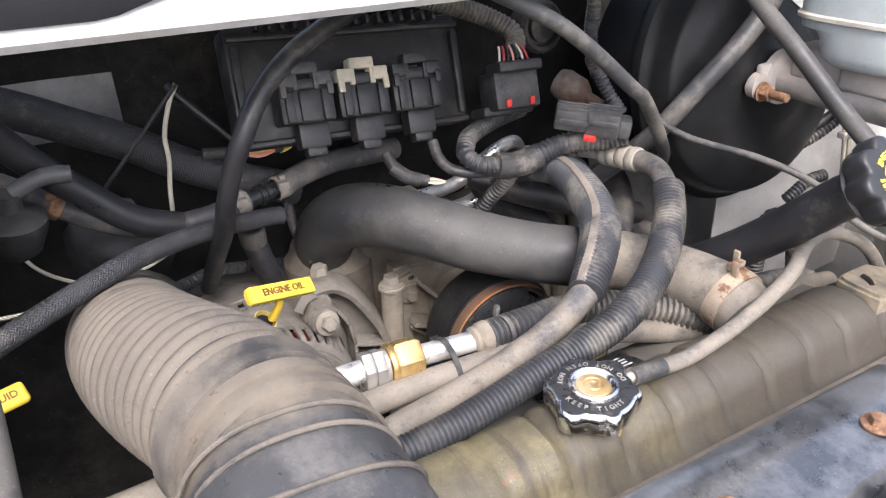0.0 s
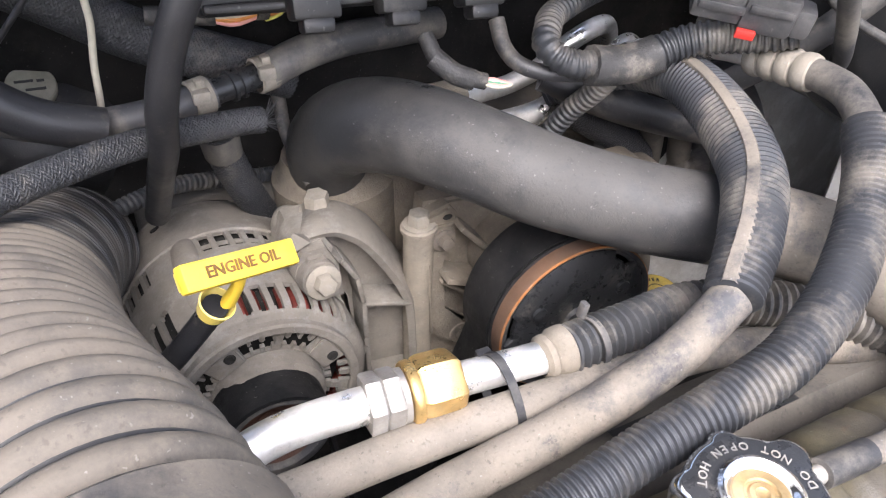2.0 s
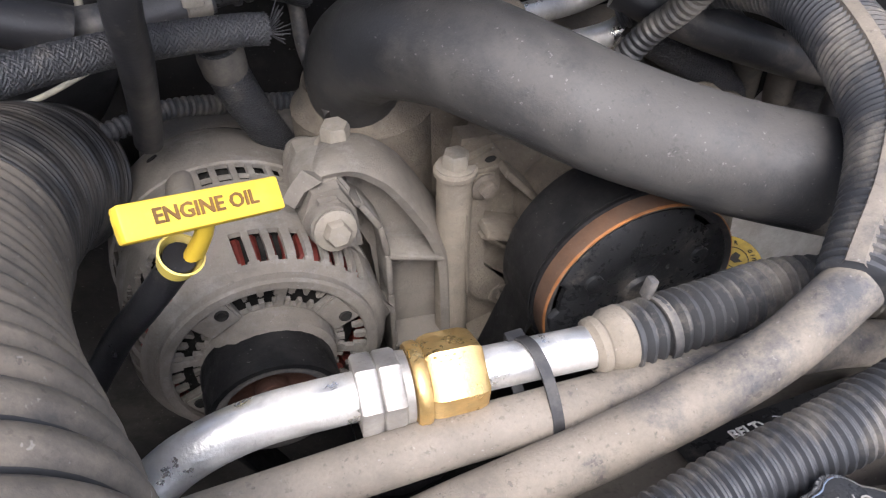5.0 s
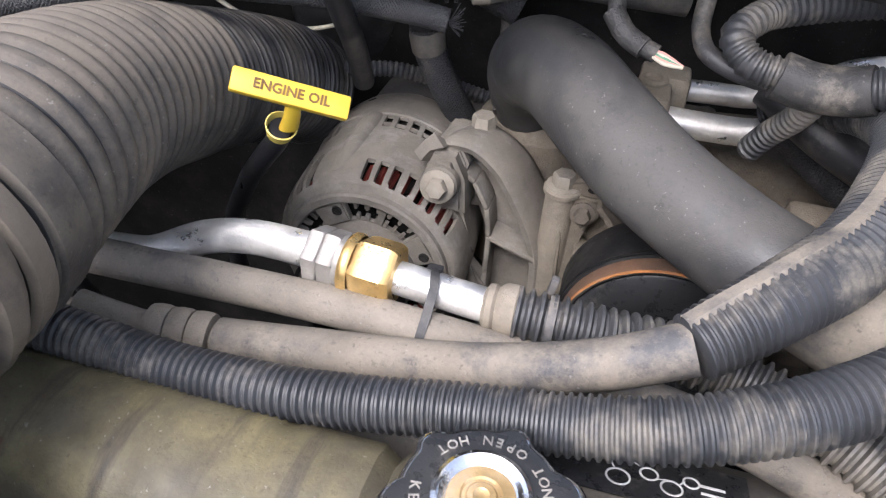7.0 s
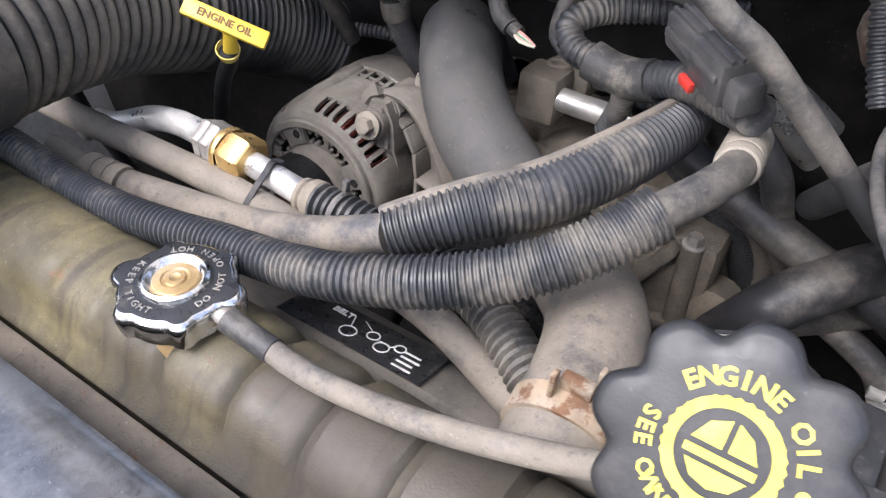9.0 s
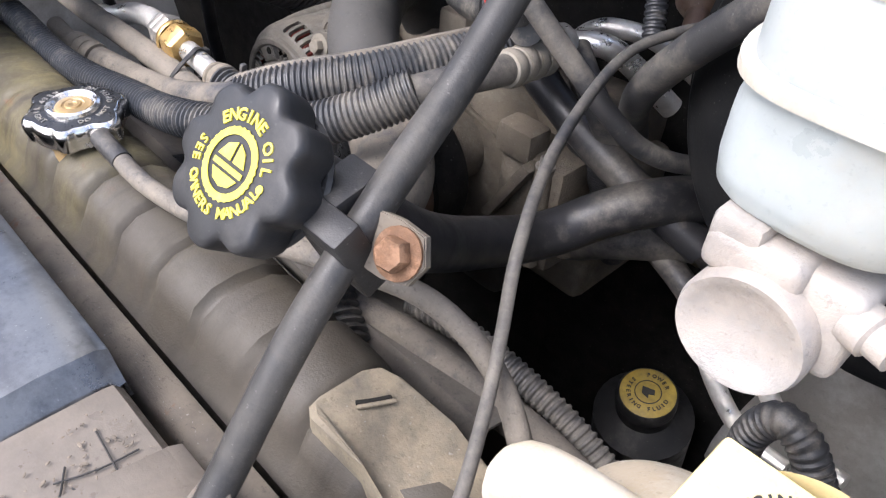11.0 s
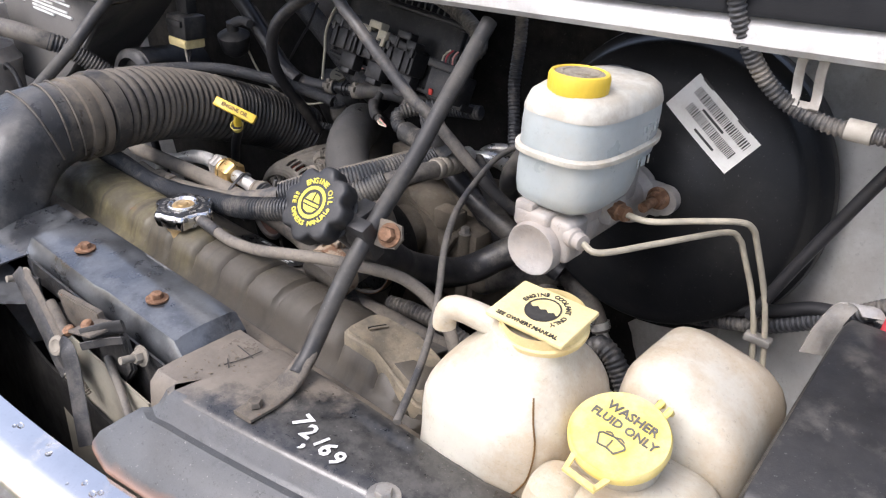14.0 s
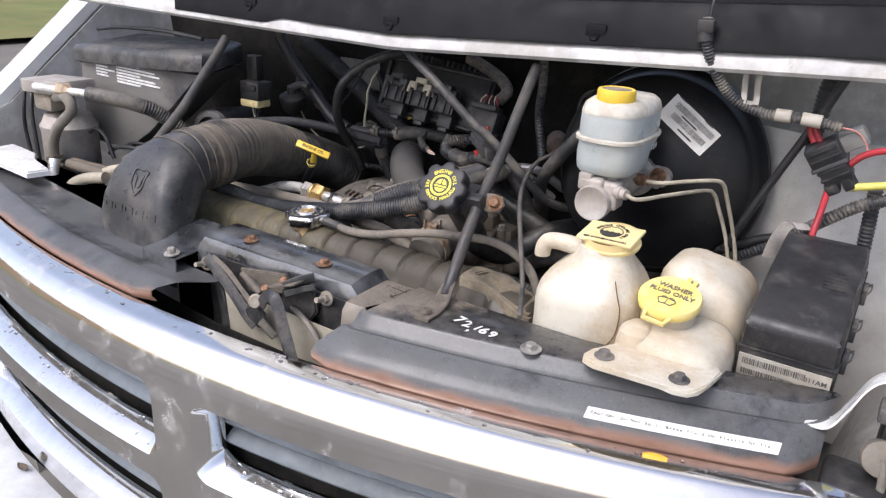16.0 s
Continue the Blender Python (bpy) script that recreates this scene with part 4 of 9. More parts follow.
for v in bm.verts:
    e = max(0.0, v.co.x - 0.335)
    v.co.z -= 0.42 * e + 0.10 * max(0.0, abs(v.co.y) - 0.014) + 0.0012 * noise.noise(v.co * 60)
TAN_PLATE = mat("tan_caked_plate", (0.30, 0.245, 0.165), 0.7, dust=0.45, dustcol=(0.20, 0.175, 0.135), scale=34, bump=0.4, speck=0.7)
brk = solid("radiator_bracket", bm, TAN_PLATE, "tan dusty steel bracket with a slot on the tank end", "bracket")
# slot drawn as a near-black strip, its shade put into the colour
bm = B()
tube(bm, [(0.308, -0.004, 1.0072), (0.313, 0.003, 1.0080), (0.316, 0.011, 1.0070)], 0.0022, 10, oval=0.5)
part("slot", bm, DARK, brk, "dark curved slot")
tube(bm := B(), [(0.3105, -0.005, 1.0072), (0.3160, 0.003, 1.0084), (0.3190, 0.011, 1.0072)], 0.0020, 10, oval=0.6)
part("slot_lip", bm, TAN_PLATE, brk)
# ---- hoses in front of the engine ----
H1 = [(-0.046, 0.400, 0.950), (-0.054, 0.374, 1.000), (-0.046, 0.335, 1.034), (-0.022, 0.296, 1.046), (0.008, 0.252, 1.043), (0.040, 0.219, 1.033), (0.085, 0.189, 1.021), (0.125, 0.168, 1.013), (0.159, 0.149, 1.007), (0.178, 0.130, 1.004), (0.188, 0.105, 1.003), (0.194, 0.080, 1.003), (0.198, 0.055, 1.002), (0.199, 0.036, 0.994)]
hose1 = thing("upper_radiator_hose", (0.18, 0.03, 0.98), "thick black radiator hose turning dusty tan towards the radiator", "hose")
tube(bm := B(), H1[:8], lambda f: 0.0284 + 0.0034 * max(0.0, min(1.0, (0.78 - f) / 0.4)), 32, 0.005, wob=0.010)
part("engine_end", bm, HOSE_BLACK, hose1, "black smooth rubber with dust")
tube(bm := B(), H1[7:], lambda f: 0.0284 - 0.0008 * f, 32, 0.005, wob=0.012)
part("radiator_end", bm, RUBBER_TAN, hose1, "tan dust-coated rubber")
bm = B()
lathe(bm, axis_m((0.198, 0.052, 1.001), (0.05, -1, -0.22)), [(0.0270, -0.007), (0.0297, -0.007), (0.0297, 0.007), (0.0270, 0.007)], 36)
box(bm, (0.199, 0.053, 1.034), (0.016, 0.007, 0.008), 0.0015)
box(bm, (0.190, 0.046, 1.036), (0.003, 0.006, 0.014), 0.001)
box(bm, (0.207, 0.060, 1.036), (0.003, 0.006, 0.014), 0.001)
part("clamp", bm, CLAMP_TAN, hose1, "rust-stained tan spring clamp")

H2a = [(-0.225, 0.070, 0.985), (-0.186, 0.071, 0.980), (-0.150, 0.076, 0.978), (-0.101, 0.081, 0.982), (-0.031, 0.080, 0.997), (0.025, 0.081, 1.016), (0.067, 0.090, 1.032)]
H2b = [(0.066, 0.0895, 1.0325), (0.097, 0.114, 1.046), (0.129, 0.149, 1.055), (0.152, 0.200, 1.062), (0.164, 0.250, 1.064), (0.157, 0.288, 1.058), (0.135, 0.318, 1.045), (0.11, 0.338, 1.03)]


def r2b(f):
    """The split loom gapes in the middle of its bend."""
    return 0.0148 + 0.0042 * math.sin(math.pi * min(1.0, f * 1.25)) ** 0.8 if f < 0.8 else 0.0148
h2 = thing("suction_hose", (0, 0.08, 0.97), "dusty tan air-conditioning hose running into corrugated black loom", "hose")
tube(bm := B(), H2a[2:], 0.0115, 20, 0.005, wob=0.02)
part("rubber_hose", bm, RUBBER_TAN, h2, "tan dust-coated rubber")
tube(bm := B(), H2b, r2b, 28, rib=(0.0040, 0.0016))
part("split_loom", bm, LOOM, h2, "black corrugated split loom")
# the loom's open seam with the tan hose showing through
P = spline(H2b[:6], 0.004)
F = frames_along(P)
bm = B()
rws = []
for i_, (p, (t, u, v)) in enumerate(zip(P, F)):
    k_ = r2b(0.72 * i_ / len(P)) - 0.0138
    side = t.cross(V(0, 0, 1)).normalized()
    up = side.cross(t).normalized()
    d = (up * 0.96 - side * 0.28).normalized()
    w = t.cross(d).normalized()
    rws.append([p + d * (0.0118 + k_) - w * 0.0042, p + d * (0.0143 + k_) - w * 0.0031, p + d * (0.0147 + k_), p + d * (0.0143 + k_) + w * 0.0031, p + d * (0.0118 + k_) + w * 0.0042])
grid(bm, rws)
part("seam_strip", bm, RUBBER_TAN, h2, "tan strip showing in the open seam")
tube(bm := B(), H2a[:3], 0.0080, 16, 0.004)
part("metal_end", bm, CAST_TAN, h2)
bm = B()
for k in range(3):
    a = Vector(H2a[1]).lerp(Vector(H2a[2]), 0.15 + 0.3 * k)
    lathe(bm, axis_m(a, Vector(H2a[2]) - Vector(H2a[1])), [(0.0085, -0.0055), (0.0125, -0.005), (0.0132, -0.002), (0.0132, 0.002), (0.0125, 0.005), (0.0085, 0.0055)], 20)
part("crimp", bm, CAST_TAN, h2, "dusty metal crimp")

H3 = [(-0.26, 0.035, 1.008), (-0.206, 0.037, 1.004), (-0.150, 0.038, 0.998), (-0.100, 0.038, 1.001), (-0.060, 0.040, 1.006), (-0.019, 0.044, 1.012), (0.027, 0.046, 1.019), (0.065, 0.049, 1.028), (0.103, 0.062, 1.036), (0.131, 0.077, 1.043), (0.156, 0.094, 1.053), (0.176, 0.112, 1.065), (0.194, 0.134, 1.079)]
H3b = [(0.193, 0.132, 1.078), (0.207, 0.160, 1.084), (0.212, 0.182, 1.084), (0.2125, 0.194, 1.083)]
h3 = thing("liquid_line", (0.05, 0.05, 1.0), "black corrugated loom over an air-conditioning line with a crimped end", "hose")
tube(bm := B(), H3, lambda f: 0.0118 + 0.0026 * min(1.0, max(0.0, (f - 0.45) / 0.35)), 26, rib=(0.0038, 0.0015))
part("split_loom", bm, LOOM, h3, "shiny black corrugated split loom")
tube(bm := B(), H3b, 0.0100, 22, 0.004)
part("rubber_hose", bm, RUBBER, h3)
bm = B()
a, b = V(0.2125, 0.192, 1.083), V(0.208, 0.243, 1.077)
for k in range(4):
    c = a.lerp(b, 0.10 + 0.24 * k)
    lathe(bm, axis_m(c, b - a), [(0.0095, -0.0062), (0.0116, -0.0050), (0.0126, -0.0018), (0.0126, 0.0018), (0.0116, 0.0050), (0.0095, 0.0062)], 28)
part("crimp", bm, STEEL_DUST, h3, "ringed dusty aluminium crimp")
tube(bm := B(), [(0.208, 0.240, 1.0775), (0.204, 0.262, 1.074), (0.192, 0.285, 1.070), (0.172, 0.305, 1.064), (0.15, 0.33, 1.05)], 0.0075, 16)
part("metal_end", bm, ALU, h3)

# aluminium line with its coupling
h4 = thing("aluminium_line", (-0.1, 0.12, 0.98), "aluminium air-conditioning line with a gold coupling nut", "pipe")
tube(bm := B(), [(-0.290, 0.135, 0.945), (-0.255, 0.125, 0.972), (-0.215, 0.118, 0.985), (-0.185, 0.127, 0.997), (-0.158, 0.1295, 1.0025), (-0.128, 0.1265, 1.0055), (-0.118, 0.1255, 1.0055)], 0.0095, 20, 0.004)
part("pipe", bm, ALU, h4, "bare aluminium pipe")
tube(bm := B(), [(-0.118, 0.1255, 1.0055), (-0.07, 0.1222, 1.0040), (-0.021, 0.119, 1.0018)], 0.0088, 20, 0.004)
part("pipe", bm, ALU, h4, "bare aluminium pipe")
ax4 = Vector((1, -0.07, -0.035))
m4 = axis_m((-0.1195, 0.1255, 1.0055), ax4, (0, -0.57, 0.82))
bm = B()
lathe(bm, m4, [(0, -0.001), (0.0150, -0.001), (0.0158, 0.0002), (0.0158, 0.0060), (0.0152, 0.0070), (0.0144, 0.0073), (0.0152, 0.0076), (0.0158, 0.0084), (0.0158, 0.0146), (0.0148, 0.0160), (0, 0.0160)], 6)
lathe(bm, m4, [(0.0135, 0.0155), (0.0140, 0.0160), (0.0140, 0.0190), (0.0120, 0.0195)], 28)
part("nut", bm, STEEL, h4, "grey steel hexagon nut")
bm = B()
lathe(bm, m4, [(0, 0.0195), (0.0158, 0.0195), (0.0166, 0.0205), (0.0168, 0.0235), (0.0158, 0.0250)], 32)
lathe(bm, m4, [(0.0150, 0.0240), (0.0172, 0.0265), (0.0180, 0.0295), (0.0180, 0.0425), (0.0170, 0.0455), (0.0155, 0.0470), (0, 0.0475)], 6)
for k in range(7):
    box(bm, m4 @ V(0.0072 - 0.0018 * (k % 2), 0.0150, 0.0285 + 0.0018 * k), (0.0014, 0.0012, 0.0012), 0.0003)
part("nut", bm, BRASS, h4, "gold-coloured hexagon coupling nut")
bm = B()
c = Vector((-0.021, 0.119, 1.0018))
lathe(bm, axis_m(c, (1, 0.02, 0.02)), [(0.0090, -0.006), (0.0118, -0.004), (0.0122, -0.001), (0.0108, 0.0005), (0.0122, 0.002), (0.0135, 0.004), (0.0138, 0.010), (0.012, 0.012)], 26)
part("ferrule", bm, CAST_TAN, h4, "tan dusty ferrule")
tube(bm := B(), [(-0.0125, 0.1185, 1.0016), (0.03, 0.121, 0.999), (0.075, 0.125, 0.994), (0.12, 0.112, 0.990), (0.16, 0.090, 0.984), (0.20, 0.062, 0.972), (0.24, 0.045, 0.955)], 0.0142, 18, rib=(0.0056, 0.0032))
part("split_loom", bm, LOOM_DUSTY, h4, "dusty corrugated loom")
bm = B()
box(bm, (0.004, 0.128, 1.0165), (0.004, 0.005, 0.010), 0.001, Matrix.Rotation(0.2, 3, "Y"))
lathe(bm, axis_m((0.006, 0.119, 1.000), (1, 0.05, -0.03)), [(0.0136, -0.002), (0.0146, -0.002), (0.0146, 0.002), (0.0136, 0.002)], 24)
part("cable_tie", bm, PLASTIC_GREY, h4)

# tan hose below it
h5 = [(-0.32, 0.114, 0.975), (-0.24, 0.108, 0.983), (-0.17, 0.106, 0.988), (-0.10, 0.105, 0.991), (-0.054, 0.103, 0.991), (0.02, 0.101, 0.987), (0.09, 0.097, 0.980), (0.15, 0.084, 0.967), (0.21, 0.065, 0.953), (0.26, 0.05, 0.94)]
tube(bm := B(), h5, 0.0105, 18, 0.006, wob=0.02)
hose5 = solid("return_hose", bm, RUBBER_TAN, "straight tan dust-coated rubber hose under the aluminium line", "hose")
# cable tie round both lines
P = [V(-0.055, 0.1322, 1.007), V(-0.053, 0.1215, 1.0145), V(-0.051, 0.1115, 1.0110), V(-0.051, 0.1000, 1.0032), V(-0.052, 0.0915, 0.993), V(-0.053, 0.092, 0.981), V(-0.055, 0.106, 0.978), V(-0.056, 0.125, 0.990), V(-0.055, 0.1325, 1.000)]
bm = B()
Q = spline(P, 0.003)
grid(bm, [[q - V(0.0023, 0, 0), q + V(0.0023, 0, 0)] for q in Q], 0.0012)
box(bm, (-0.055, 0.128, 1.0085), (0.008, 0.006, 0.006), 0.001)
solid("cable_tie", bm, PLASTIC, "black nylon cable tie round two lines", "cable tie")

# ---- air intake: moulded snorkel and ribbed hose ----
intake = thing("intake_duct", (-0.21, -0.08, 0.96), "black moulded air intake duct bolted to the support panel", "air duct")


def ring_at(c, u, v, w, h, n=28, p=2.6):
    out = []
    for k in range(n):
        a = 2 * math.pi * k / n
        ca, sa = math.cos(a), math.sin(a)
        out.append(Vector(c) + Vector(u) * (w * math.copysign(abs(ca) ** (2 / p), ca)) + Vector(v) * (h * math.copysign(abs(sa) ** (2 / p), sa)))
    return out


def loft(bm, rings):
    R = [[bm.verts.new(q) for q in r] for r in rings]
    n = len(R[0])
    for a, b in zip(R, R[1:]):
        for k in range(n):
            bm.faces.new((a[k], a[(k + 1) % n], b[(k + 1) % n], b[k]))
    bm.faces.new(R[0])
    bm.faces.new(R[-1])
    return bm


secs = []
spec = [((-0.238, -0.120, 0.945), 0, 0.090, 0.038, 5.0), ((-0.238, -0.118, 0.980), 6, 0.089, 0.038, 5.0), ((-0.236, -0.110, 1.012), 16, 0.086, 0.040, 4.5), ((-0.233, -0.097, 1.038), 34, 0.079, 0.045, 4.0),
        ((-0.229, -0.080, 1.055), 54, 0.070, 0.049, 3.2), ((-0.224, -0.058, 1.066), 72, 0.061, 0.051, 2.6), ((-0.220, -0.035, 1.072), 84, 0.054, 0.050, 2.3), ((-0.219, -0.010, 1.073), 90, 0.051, 0.050, 2.0), ((-0.220, 0.006, 1.073), 92, 0.050, 0.050, 2.0)]
for c, tilt, w, h, p in spec:
    t = radians(tilt)
    secs.append(ring_at(c, (1, -0.06, 0), (0, -math.cos(t), math.sin(t)), w, h, 40, p))
bm = B()
loft(bm, secs)
SNORKEL = mat("snorkel_plastic", (0.036, 0.037, 0.039), 0.36, dust=0.30, dustcol=(0.17, 0.16, 0.145), scale=22, fine=700, bump=0.25, speck=0.2)
nt = SNORKEL.node_tree
tc = nt.nodes.new("ShaderNodeTexCoord")
sep = nt.nodes.new("ShaderNodeSeparateXYZ")
nt.links.new(tc.outputs["Object"], sep.inputs[0])
nz = nt.nodes.new("ShaderNodeTexNoise")
nz.inputs["Scale"].default_value, nz.inputs["Detail"].default_value, nz.inputs["Roughness"].default_value = 30, 9, 0.7
nt.links.new(tc.outputs["Object"], nz.inputs["Vector"])
ma = nt.nodes.new("ShaderNodeMath")
ma.operation, ma.inputs[1].default_value = "MULTIPLY_ADD", 0.10
nt.links.new(nz.outputs["Fac"], ma.inputs[0])
nt.links.new(sep.outputs["Y"], ma.inputs[2])
mr = nt.nodes.new("ShaderNodeMapRange")          # brown dust caked on the neck by the hose
mr.inputs["From Min"].default_value, mr.inputs["From Max"].default_value = 0.005, 0.035
mr.inputs["To Max"].default_value = 0.85
nt.links.new(ma.outputs[0], mr.inputs["Value"])
rc = nt.nodes.new("ShaderNodeMix")
rc.data_type = "RGBA"
rc.inputs["A"].default_value, rc.inputs["B"].default_value = (0.06, 0.052, 0.043, 1), (0.27, 0.225, 0.17, 1)
nt.links.new(nz.outputs["Fac"], rc.inputs["Factor"])
pb = nt.nodes["Principled BSDF"]
old = pb.inputs["Base Color"].links[0].from_socket
mx = nt.nodes.new("ShaderNodeMix")
mx.data_type = "RGBA"
nt.links.new(mr.outputs[0], mx.inputs["Factor"])
nt.links.new(old, mx.inputs["A"])
nt.links.new(rc.outputs["Result"], mx.inputs["B"])
nt.links.new(mx.outputs["Result"], pb.inputs["Base Color"])
part("snorkel", bm, SNORKEL, intake, "smooth black moulded snorkel")
bm = B()
for y0, r in ((-0.014, 0.0535), (0.004, 0.0530)):
    lathe(bm, axis_m((-0.218 - 0.1 * (y0 + 0.01), y0, 1.073), (-0.12, 1, 0)), [(r - 0.004, -0.006), (r, -0.005), (r + 0.0005, 0), (r, 0.005), (r - 0.004, 0.006)], 44)
part("collar", bm, SNORKEL, intake)
# moulded ridges round the snorkel's neck, caked with dust
for (c, tilt, w, h, p), dy in ((spec[5], 0.0), (spec[6], -0.006), (spec[6], 0.010)):
    t = radians(tilt)
    rg = ring_at(V(*c) + V(0, dy, 0.0006 * dy / 0.01), (1, -0.06, 0), (0, -math.cos(t), math.sin(t)), w + 0.0006, h + 0.0006, 40, p)
    tube(bm := B(), (rg[38:] + rg[:17]) if dy <= 0 else (rg[36:] + rg[:22]), 0.0015, 8, 0.004)
    part("ridge", bm, DUCT_RIB, intake)
# embossed badge and maker's name as plain raised shapes
def on_duct(s_, dx, off):
    """A point of the snorkel's front: s_ counts its sections upwards, dx runs across."""
    k_ = int(s_)
    f_ = s_ - k_
    (ca_, ta, wa, ha, pa), (cb_, tb, wb, hb, pb_) = spec[k_], spec[k_ + 1]
    c_ = V(*ca_).lerp(V(*cb_), f_)
    t_, w_, h_, p_ = radians(ta + (tb - ta) * f_), wa + (wb - wa) * f_, ha + (hb - ha) * f_, pa + (pb_ - pa) * f_
    vv = h_ * max(0.0, 1 - abs(dx / w_) ** p_) ** (1 / p_)
    return c_ + V(1, -0.06, 0) * dx + V(0, -math.cos(t_), math.sin(t_)) * (vv + off)


bm = B()
shield_ = [(-0.0165, 0.018), (-0.008, 0.021), (0, 0.0195), (0.008, 0.021), (0.0165, 0.018), (0.0145, -0.006), (0.008, -0.015), (0, -0.022), (-0.008, -0.015), (-0.0145, -0.006)]
for (xa, ya_), (xb, yb_) in zip(shield_, shield_[1:] + shield_[:1]):
    tube(bm, [on_duct(2.88 + (ya_ + (yb_ - ya_) * f) / 0.042, 0.012 + xa + (xb - xa) * f, 0.0004) for f in (0, 0.5, 1)], 0.0015, 8, 0.003)
for s_ in (-1, 1):
    grid(bm, [[on_duct(2.88 + (0.012 - 0.005 * g - 0.017 * f) / 0.042, 0.012 + s_ * (0.0115 - 0.0085 * g - 0.002 * f * (1 - g)), 0.0012) for g in (0, 0.5, 1)] for f in (0, 0.5, 1)], 0.0012)
part("badge", bm, DUCT, intake, "embossed shield-shaped badge")
for k in range(5):
    bm = B()
    x0 = (k - 2) * 0.0275 + 0.004
    z0 = 1.70 + 0.02 * k
    for a_, b_, c_, d_ in ((-0.0105, 0.0105, 0.09, 0.15), (-0.0105, 0.0105, -0.15, -0.09), (-0.0105, -0.0075, -0.09, 0.09), (0.0075, 0.0105, -0.09, 0.09)):
        grid(bm, [[on_duct(z0 + q, x0 + p_, 0.0010) for p_ in lin(a_, b_, 4)] for q in (c_, (c_ + d_) / 2, d_)], 0.0014)
    part("maker_bar", bm, DUCT, intake)
hp = [(-0.220, 0.008, 1.073), (-0.232, 0.060, 1.071), (-0.250, 0.120, 1.060), (-0.261, 0.180, 1.044), (-0.264, 0.240, 1.023), (-0.261, 0.300, 1.000), (-0.254, 0.350, 0.977), (-0.247, 0.385, 0.955)]


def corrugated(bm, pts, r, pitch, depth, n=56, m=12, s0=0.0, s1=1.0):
    """A hose with round ridges and narrow grooves. pitch, r, depth: functions of 0..1; grooves take the second
    material, darkened for shade.
    """
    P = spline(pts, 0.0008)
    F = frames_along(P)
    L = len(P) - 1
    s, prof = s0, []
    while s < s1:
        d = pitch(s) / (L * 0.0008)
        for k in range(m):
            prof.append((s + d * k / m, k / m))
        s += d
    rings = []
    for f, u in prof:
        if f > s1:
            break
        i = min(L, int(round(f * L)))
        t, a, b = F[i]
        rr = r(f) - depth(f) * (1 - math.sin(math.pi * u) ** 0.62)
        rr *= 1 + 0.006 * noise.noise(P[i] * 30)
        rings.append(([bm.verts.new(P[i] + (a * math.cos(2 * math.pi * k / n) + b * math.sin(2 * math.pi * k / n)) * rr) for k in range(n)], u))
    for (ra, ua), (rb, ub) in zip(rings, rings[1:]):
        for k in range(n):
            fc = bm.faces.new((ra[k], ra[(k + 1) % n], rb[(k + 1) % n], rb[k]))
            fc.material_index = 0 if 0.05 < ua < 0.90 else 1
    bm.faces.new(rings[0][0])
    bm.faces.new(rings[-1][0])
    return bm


rib_r = lambda f: 0.0535 - 0.005 * f
ihose = thing("intake_hose", (-0.24, 0.2, 0.98), "large ribbed black rubber intake hose coated with tan dust", "air hose")
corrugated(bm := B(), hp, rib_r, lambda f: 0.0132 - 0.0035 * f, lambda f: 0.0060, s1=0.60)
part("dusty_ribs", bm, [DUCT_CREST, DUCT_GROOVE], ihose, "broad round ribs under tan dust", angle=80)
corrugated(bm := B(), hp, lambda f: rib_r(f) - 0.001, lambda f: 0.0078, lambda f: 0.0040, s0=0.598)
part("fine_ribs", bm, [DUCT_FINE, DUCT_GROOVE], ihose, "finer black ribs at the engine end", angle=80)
lathe(bm := B(), axis_m((-0.2235, 0.020, 1.073), (-0.2, 1, 0)), [(0.050, -0.010), (0.0545, -0.009), (0.0555, -0.003), (0.0545, 0.004), (0.0555, 0.010), (0.0535, 0.012)], 44)
part("cuff", bm, DUCT_RIB, ihose, "smooth dusty cuff")

# ---- dipstick ----
dip = thing("oil_dipstick", (-0.155, 0.19, 1.0), "bright yellow T-shaped engine oil dipstick handle", "dipstick")
a, b = Vector((-0.183, 0.1705, 1.0725)), Vector((-0.127, 0.1965, 1.0520))
xa = (b - a).normalized()
nrm = Vector((0.05, -0.72, 0.69))
nrm = (nrm - xa * nrm.dot(xa)).normalized()
ya = nrm.cross(xa)
dm = Matrix(((xa.x, ya.x, nrm.x, 0), (xa.y, ya.y, nrm.y, 0), (xa.z, ya.z, nrm.z, 0), (0, 0, 0, 1)))
dm.translation = (a + b) / 2
bm = B()
L_ = (b - a).length
box(bm, (0, 0, -0.0035), (L_, 0.0135, 0.007), 0.0014)
bm.transform(dm)
part("handle", bm, YELLOW, dip)
bm = B()
cst = Vector((-0.1715, 0.197, 1.030))
cax = Vector((0.42, -0.38, 0.82)).normalized()
tube(bm, [(a + b) / 2 - nrm * 0.005 + V(0.001, 0, 0), Vector((-0.159, 0.1895, 1.0465)), cst + V(0.007, -0.003, 0.004)], lambda f: 0.0040 + 0.0022 * f, 14, 0.003, oval=0.6)
part("stem", bm, YELLOW, dip, "flat yellow stem")
bm = B()
lathe(bm, axis_m(cst, cax), [(0.0052, -0.006), (0.0078, -0.005), (0.0090, 0.001), (0.0096, 0.0035), (0.0088, 0.0040), (0.0080, 0.001), (0.0070, -0.004)], 28)
part("collar", bm, YELLOW_WORN, dip, "open yellow collar")
bm = B()
tube(bm, [cst + cax * 0.001, cst - cax * 0.014, cst + V(-0.020, 0.010, -0.030), cst + V(-0.042, 0.022, -0.062), cst + V(-0.07, 0.04, -0.12), cst + V(-0.08, 0.06, -0.2)], 0.0068, 14)
part("tube", bm, RUBBER_CLEAN, dip, "black dipstick tube")
